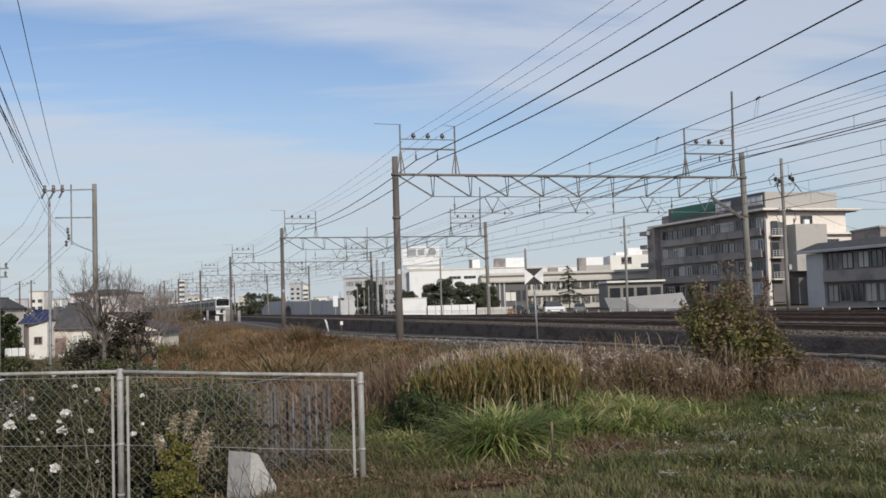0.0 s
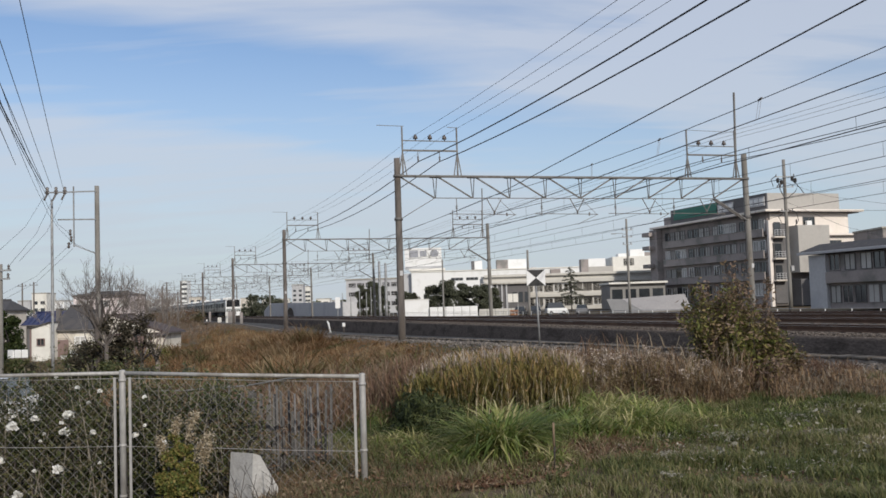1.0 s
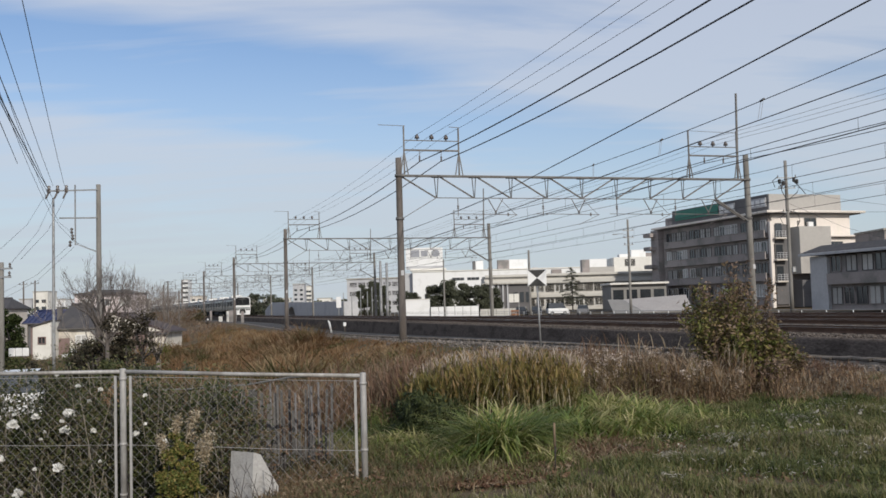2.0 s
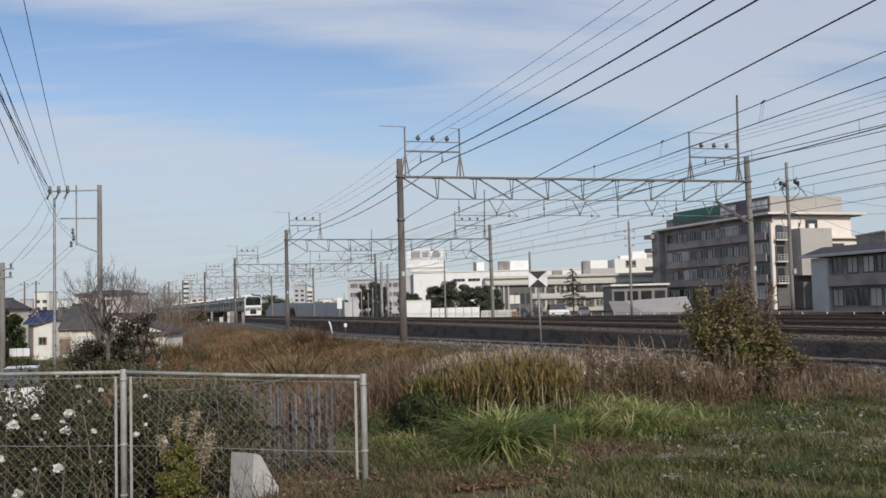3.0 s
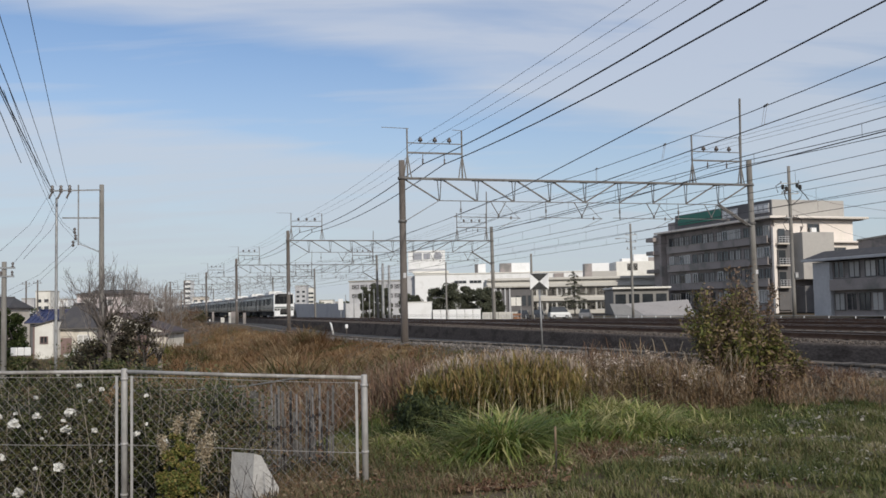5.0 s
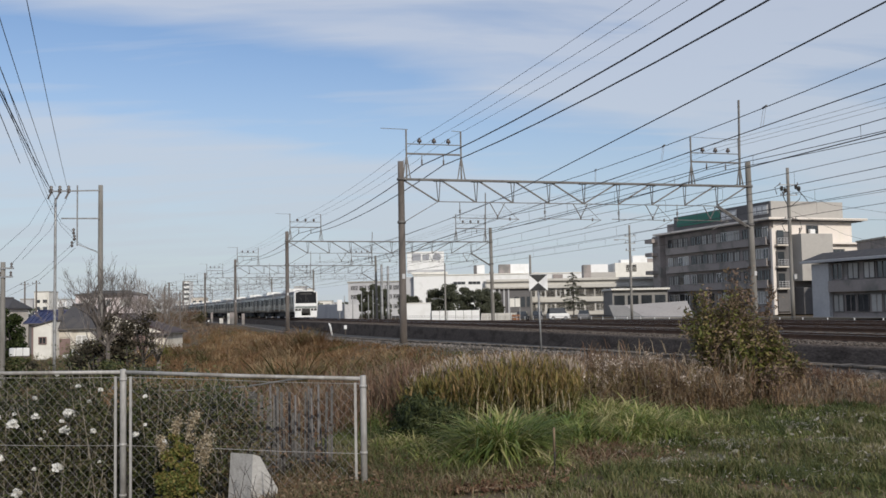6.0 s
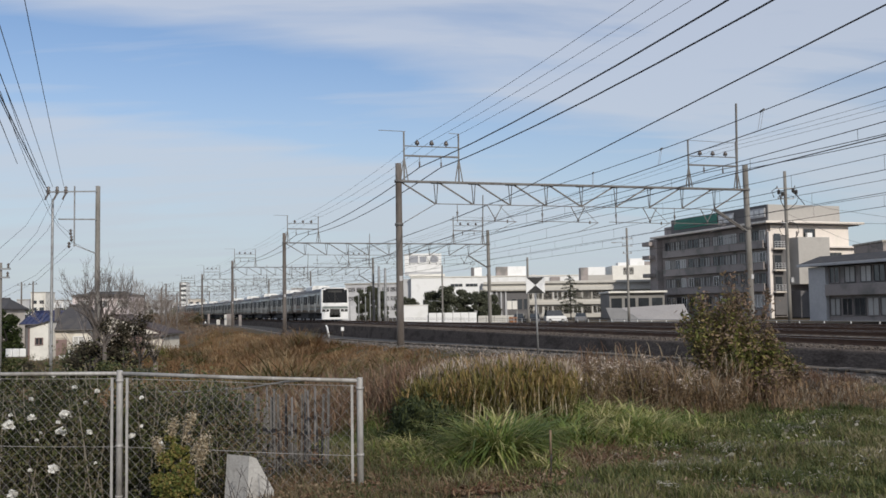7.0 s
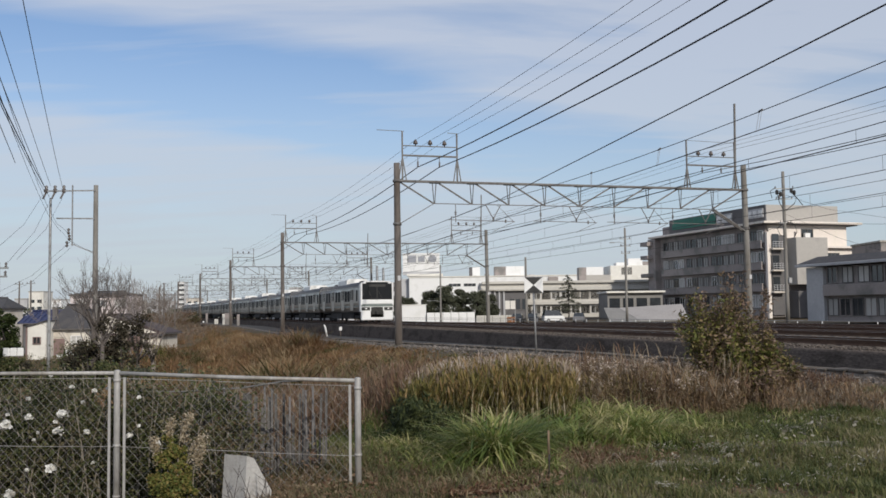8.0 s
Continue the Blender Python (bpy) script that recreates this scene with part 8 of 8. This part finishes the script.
# trees beyond the tracks
for k, (x, y, w_, h_) in enumerate(((-2.6, 182, 4.6, 5.6), (0.4, 180, 5.0, 6.6), (3.4, 183, 4.6, 5.8), (6.2, 181, 4.6, 5.4), (8.6, 184, 4.2, 5.0), (-16.5, 215, 4.0, 8.0), (-18.6, 214, 3.6, 7.2), (-14.4, 216, 3.4, 6.6), (-8.4, 235, 4.0, 5.2), (-10.6, 236, 4.4, 5.6))):
    leafy_tree(pose(x, y, -0.8), "dark evergreen tree beyond the tracks", 120 + k, w_, h_, HAZY_EVERGREEN, 0.32, 9000, 0.16, "evergreen_tree", 0.04, 34, "trees beyond the tracks")
def conifer(m, seed, w, h):
    """A sparse conifer: straight trunk, whorls of drooping branches with needles along them."""
    c = thing("conifer", m, "sparse dark conifer before the offices", "tree")
    rnd = random.Random(seed)
    r2 = np.random.default_rng(seed)
    bm = bmesh.new()
    tube(bm, [(0, 0, -0.4), (0.05, 0, h * 0.5), (0, 0, h)], [0.17, 0.11, 0.03], 8)
    part("trunk", bm, BARK, c)
    for k in range(34):
        f = 0.2 + 0.78 * k / 33
        a = k * 2.4 + rnd.uniform(-0.4, 0.4)
        reach = w * 0.55 * (1.12 - f) * rnd.uniform(0.6, 1.2) + 0.2
        z = h * f
        way = Vector((math.cos(a), math.sin(a), 0))
        pts = [Vector((0, 0, z)), way * reach * 0.6 + Vector((0, 0, z + 0.06 * reach)), way * reach + Vector((0, 0, z - 0.12 * reach))]
        bm = bmesh.new()
        tube(bm, pts, [0.04, 0.025, 0.01], 5)
        br = part("branch", bm, BARK, c)
        n = int(70 * reach) + 20
        g = r2.random((n, 1)) ** 0.8
        p = np.array(pts[0]) * (1 - g) + np.array(pts[2]) * g + r2.normal(0, 1, (n, 3)) * np.array([0.12, 0.12, 0.09])
        hp = Heap()
        hp.leaves(r2, p, 0.26, 0.4, 0.3)
        hp.make("needles", HAZY_EVERGREEN, "dark needles", "", br)["kind"] = "stuff"


conifer(pose(24.0, 185, -1.0), 140, 6.0, 8.6)
for k, (x, y, w_, h_) in enumerate(((-56, 300, 9, 6.5), (-52, 296, 8, 5.2), (-61, 306, 9, 7))):
    leafy_tree(pose(x, y, -0.8), "dark overgrown mound beside the wall", 150 + k, w_, h_, HAZY_EVERGREEN, 0.7, 1500, 0.2, "overgrown_tree", 0.03, 24, "overgrown trees")
# far woods on the skyline
rw = np.random.default_rng(5)
hp = Heap()
for k in range(120):
    dist = rw.uniform(420, 700)
    cx, cz = dist * rw.uniform(-0.46, 0.02), rw.uniform(2, 5)
    q = rw.normal(0, 1, (90, 3))
    q = q / np.linalg.norm(q, axis=1)[:, None] * np.array([9, 4, cz + 1.5])
    q[:, 2] = np.abs(q[:, 2]) - 1
    hp.leaves(rw, np.array([cx, dist, 0]) + q, 2.2, 0.7, 0.7)
hp.make("far_woods", HAZY_EVERGREEN, "dark woods on the skyline", "woods")


# ---- sleepers and loose stones of the ballast ----
def sleeper_mesh(bm):
    box(bm, (0, 0, 0), (2.0, 0.23, 0.16), bevel=0.02)


for (tk, d), (y0, n) in zip(tracks, ((8, 260), (14, 200), (20, 140), (26, 120))):
    for k in range(n):
        y = y0 + 0.62 * k
        shared("sleeper", unit(("sleeper", SLEEPER), sleeper_mesh), tk, Matrix.Translation(on_line(y, d, float(far_drop(d, y)) - 0.24)) @ Matrix.Rotation(radians(heading(y)), 4, "Z"))

rs_ = np.random.default_rng(9)
OCTA = np.array([(1, 0, 0), (0, 1, 0), (-1, 0, 0), (0, -1, 0), (0, 0, 1), (0, 0, -1)], float)
OCTA_FACES = np.array([(0, 1, 4), (1, 2, 4), (2, 3, 4), (3, 0, 4), (1, 0, 5), (2, 1, 5), (3, 2, 5), (0, 3, 5)])


def loose_stones(name, sy, sd, lift, r, mat, label):
    """Rough eight-sided stones at y along the line and d across it; lift gives their height, or None to lie on the ground."""
    n = len(sy)
    slope = 0.275 + 0.00045 * sy
    nn = np.sqrt(1 + slope * slope)
    cx = 12.7 - 0.275 * sy - 0.000225 * sy * sy + sd / nn
    cy = sy + sd * slope / nn
    cz = ground_z(cx, cy) + 0.3 * r if lift is None else lift
    ang = rs_.uniform(0, 6.28, n)
    c_, s_ = np.cos(ang), np.sin(ang)
    v = OCTA[None] * rs_.uniform(0.6, 1.3, (n, 6, 1)) * r[:, None, None]
    v = np.stack([v[..., 0] * c_[:, None] - v[..., 1] * s_[:, None], v[..., 0] * s_[:, None] + v[..., 1] * c_[:, None], v[..., 2] * 0.8], -1)
    v = v + np.stack([cx, cy, cz], 1)[:, None]
    f = (np.arange(n)[:, None, None] * 6 + OCTA_FACES[None]).reshape(-1, 3)
    mesh_stuff(name, v.reshape(-1, 3).tolist(), f.tolist(), mat, label, "stones")


n = 16000
sy = 12 + 75 * rs_.random(n) ** 1.5
sd = np.where(rs_.random(n) < 0.6, rs_.uniform(3.75, 4.7, n), rs_.uniform(4.7, 7.5, n))
loose_stones("ballast_stones", sy, sd, -0.19 + rs_.normal(0, 0.02, n) - 0.04 * (sd < 4.1), rs_.uniform(0.025, 0.055, n), STONE, "loose brown-grey ballast stones along the track")
n = 4200
ry = rs_.uniform(34, 78, n)
loose_stones("rubble", ry, np.interp(ry, [a for a, _ in EDGE], [b for _, b in EDGE]) - 2.4 * rs_.random(n) ** 1.3, None, rs_.uniform(0.03, 0.08, n) * (0.6 + 0.9 * rs_.random(n) ** 3), RUBBLE, "grey rubble along the cable trough")
loose_stones("rubble", rs_.uniform(16, 34, n), 2.45 - 2.3 * rs_.random(n) ** 1.6, None, rs_.uniform(0.015, 0.05, n) * (0.6 + 0.9 * rs_.random(n) ** 3), RUBBLE, "grey rubble along the cable trough")

# ---- what moves ----
def motions():
    """The train runs up the near track; its face is so many metres beyond y = 40 along the line. A car leaves along the lane."""
    for k, c in enumerate(CARS):
        rows = []
        for i in range(33):
            t = 0.25 * i
            s = 172.606 + t * (-13.9965 + t * (1.4235 + t * (-0.41524 + t * 0.02539)))
            rows.append((t, car_pose(y_at(40.0, s), k)))
        walk(c, rows)
    walk(lane_car, [(t, pose(x, y, -2.57, 0, 0, rz)) for t, x, y, rz in (
        (0, -13.22, 27.49, 103.0), (0.8, -13.84, 29.82, 95.7), (1.4, -14.16, 31.4, 97.1), (2.2, -14.62, 33.12, 110.9), (2.8, -15.4, 34.78, 108.3), (3.2, -15.85, 35.6, 116.2), (3.6, -16.81, 36.44, 126.0),
        (4.0, -17.8, 37.69, 127.7), (4.3, -18.71, 38.72, 130.3), (4.7, -20.17, 40.04, 136.2), (5.3, -22.77, 41.72, 146.5), (6.0, -26.19, 43.34, 152.1), (8.0, -26.19, 43.34, 152.1))])


motions()
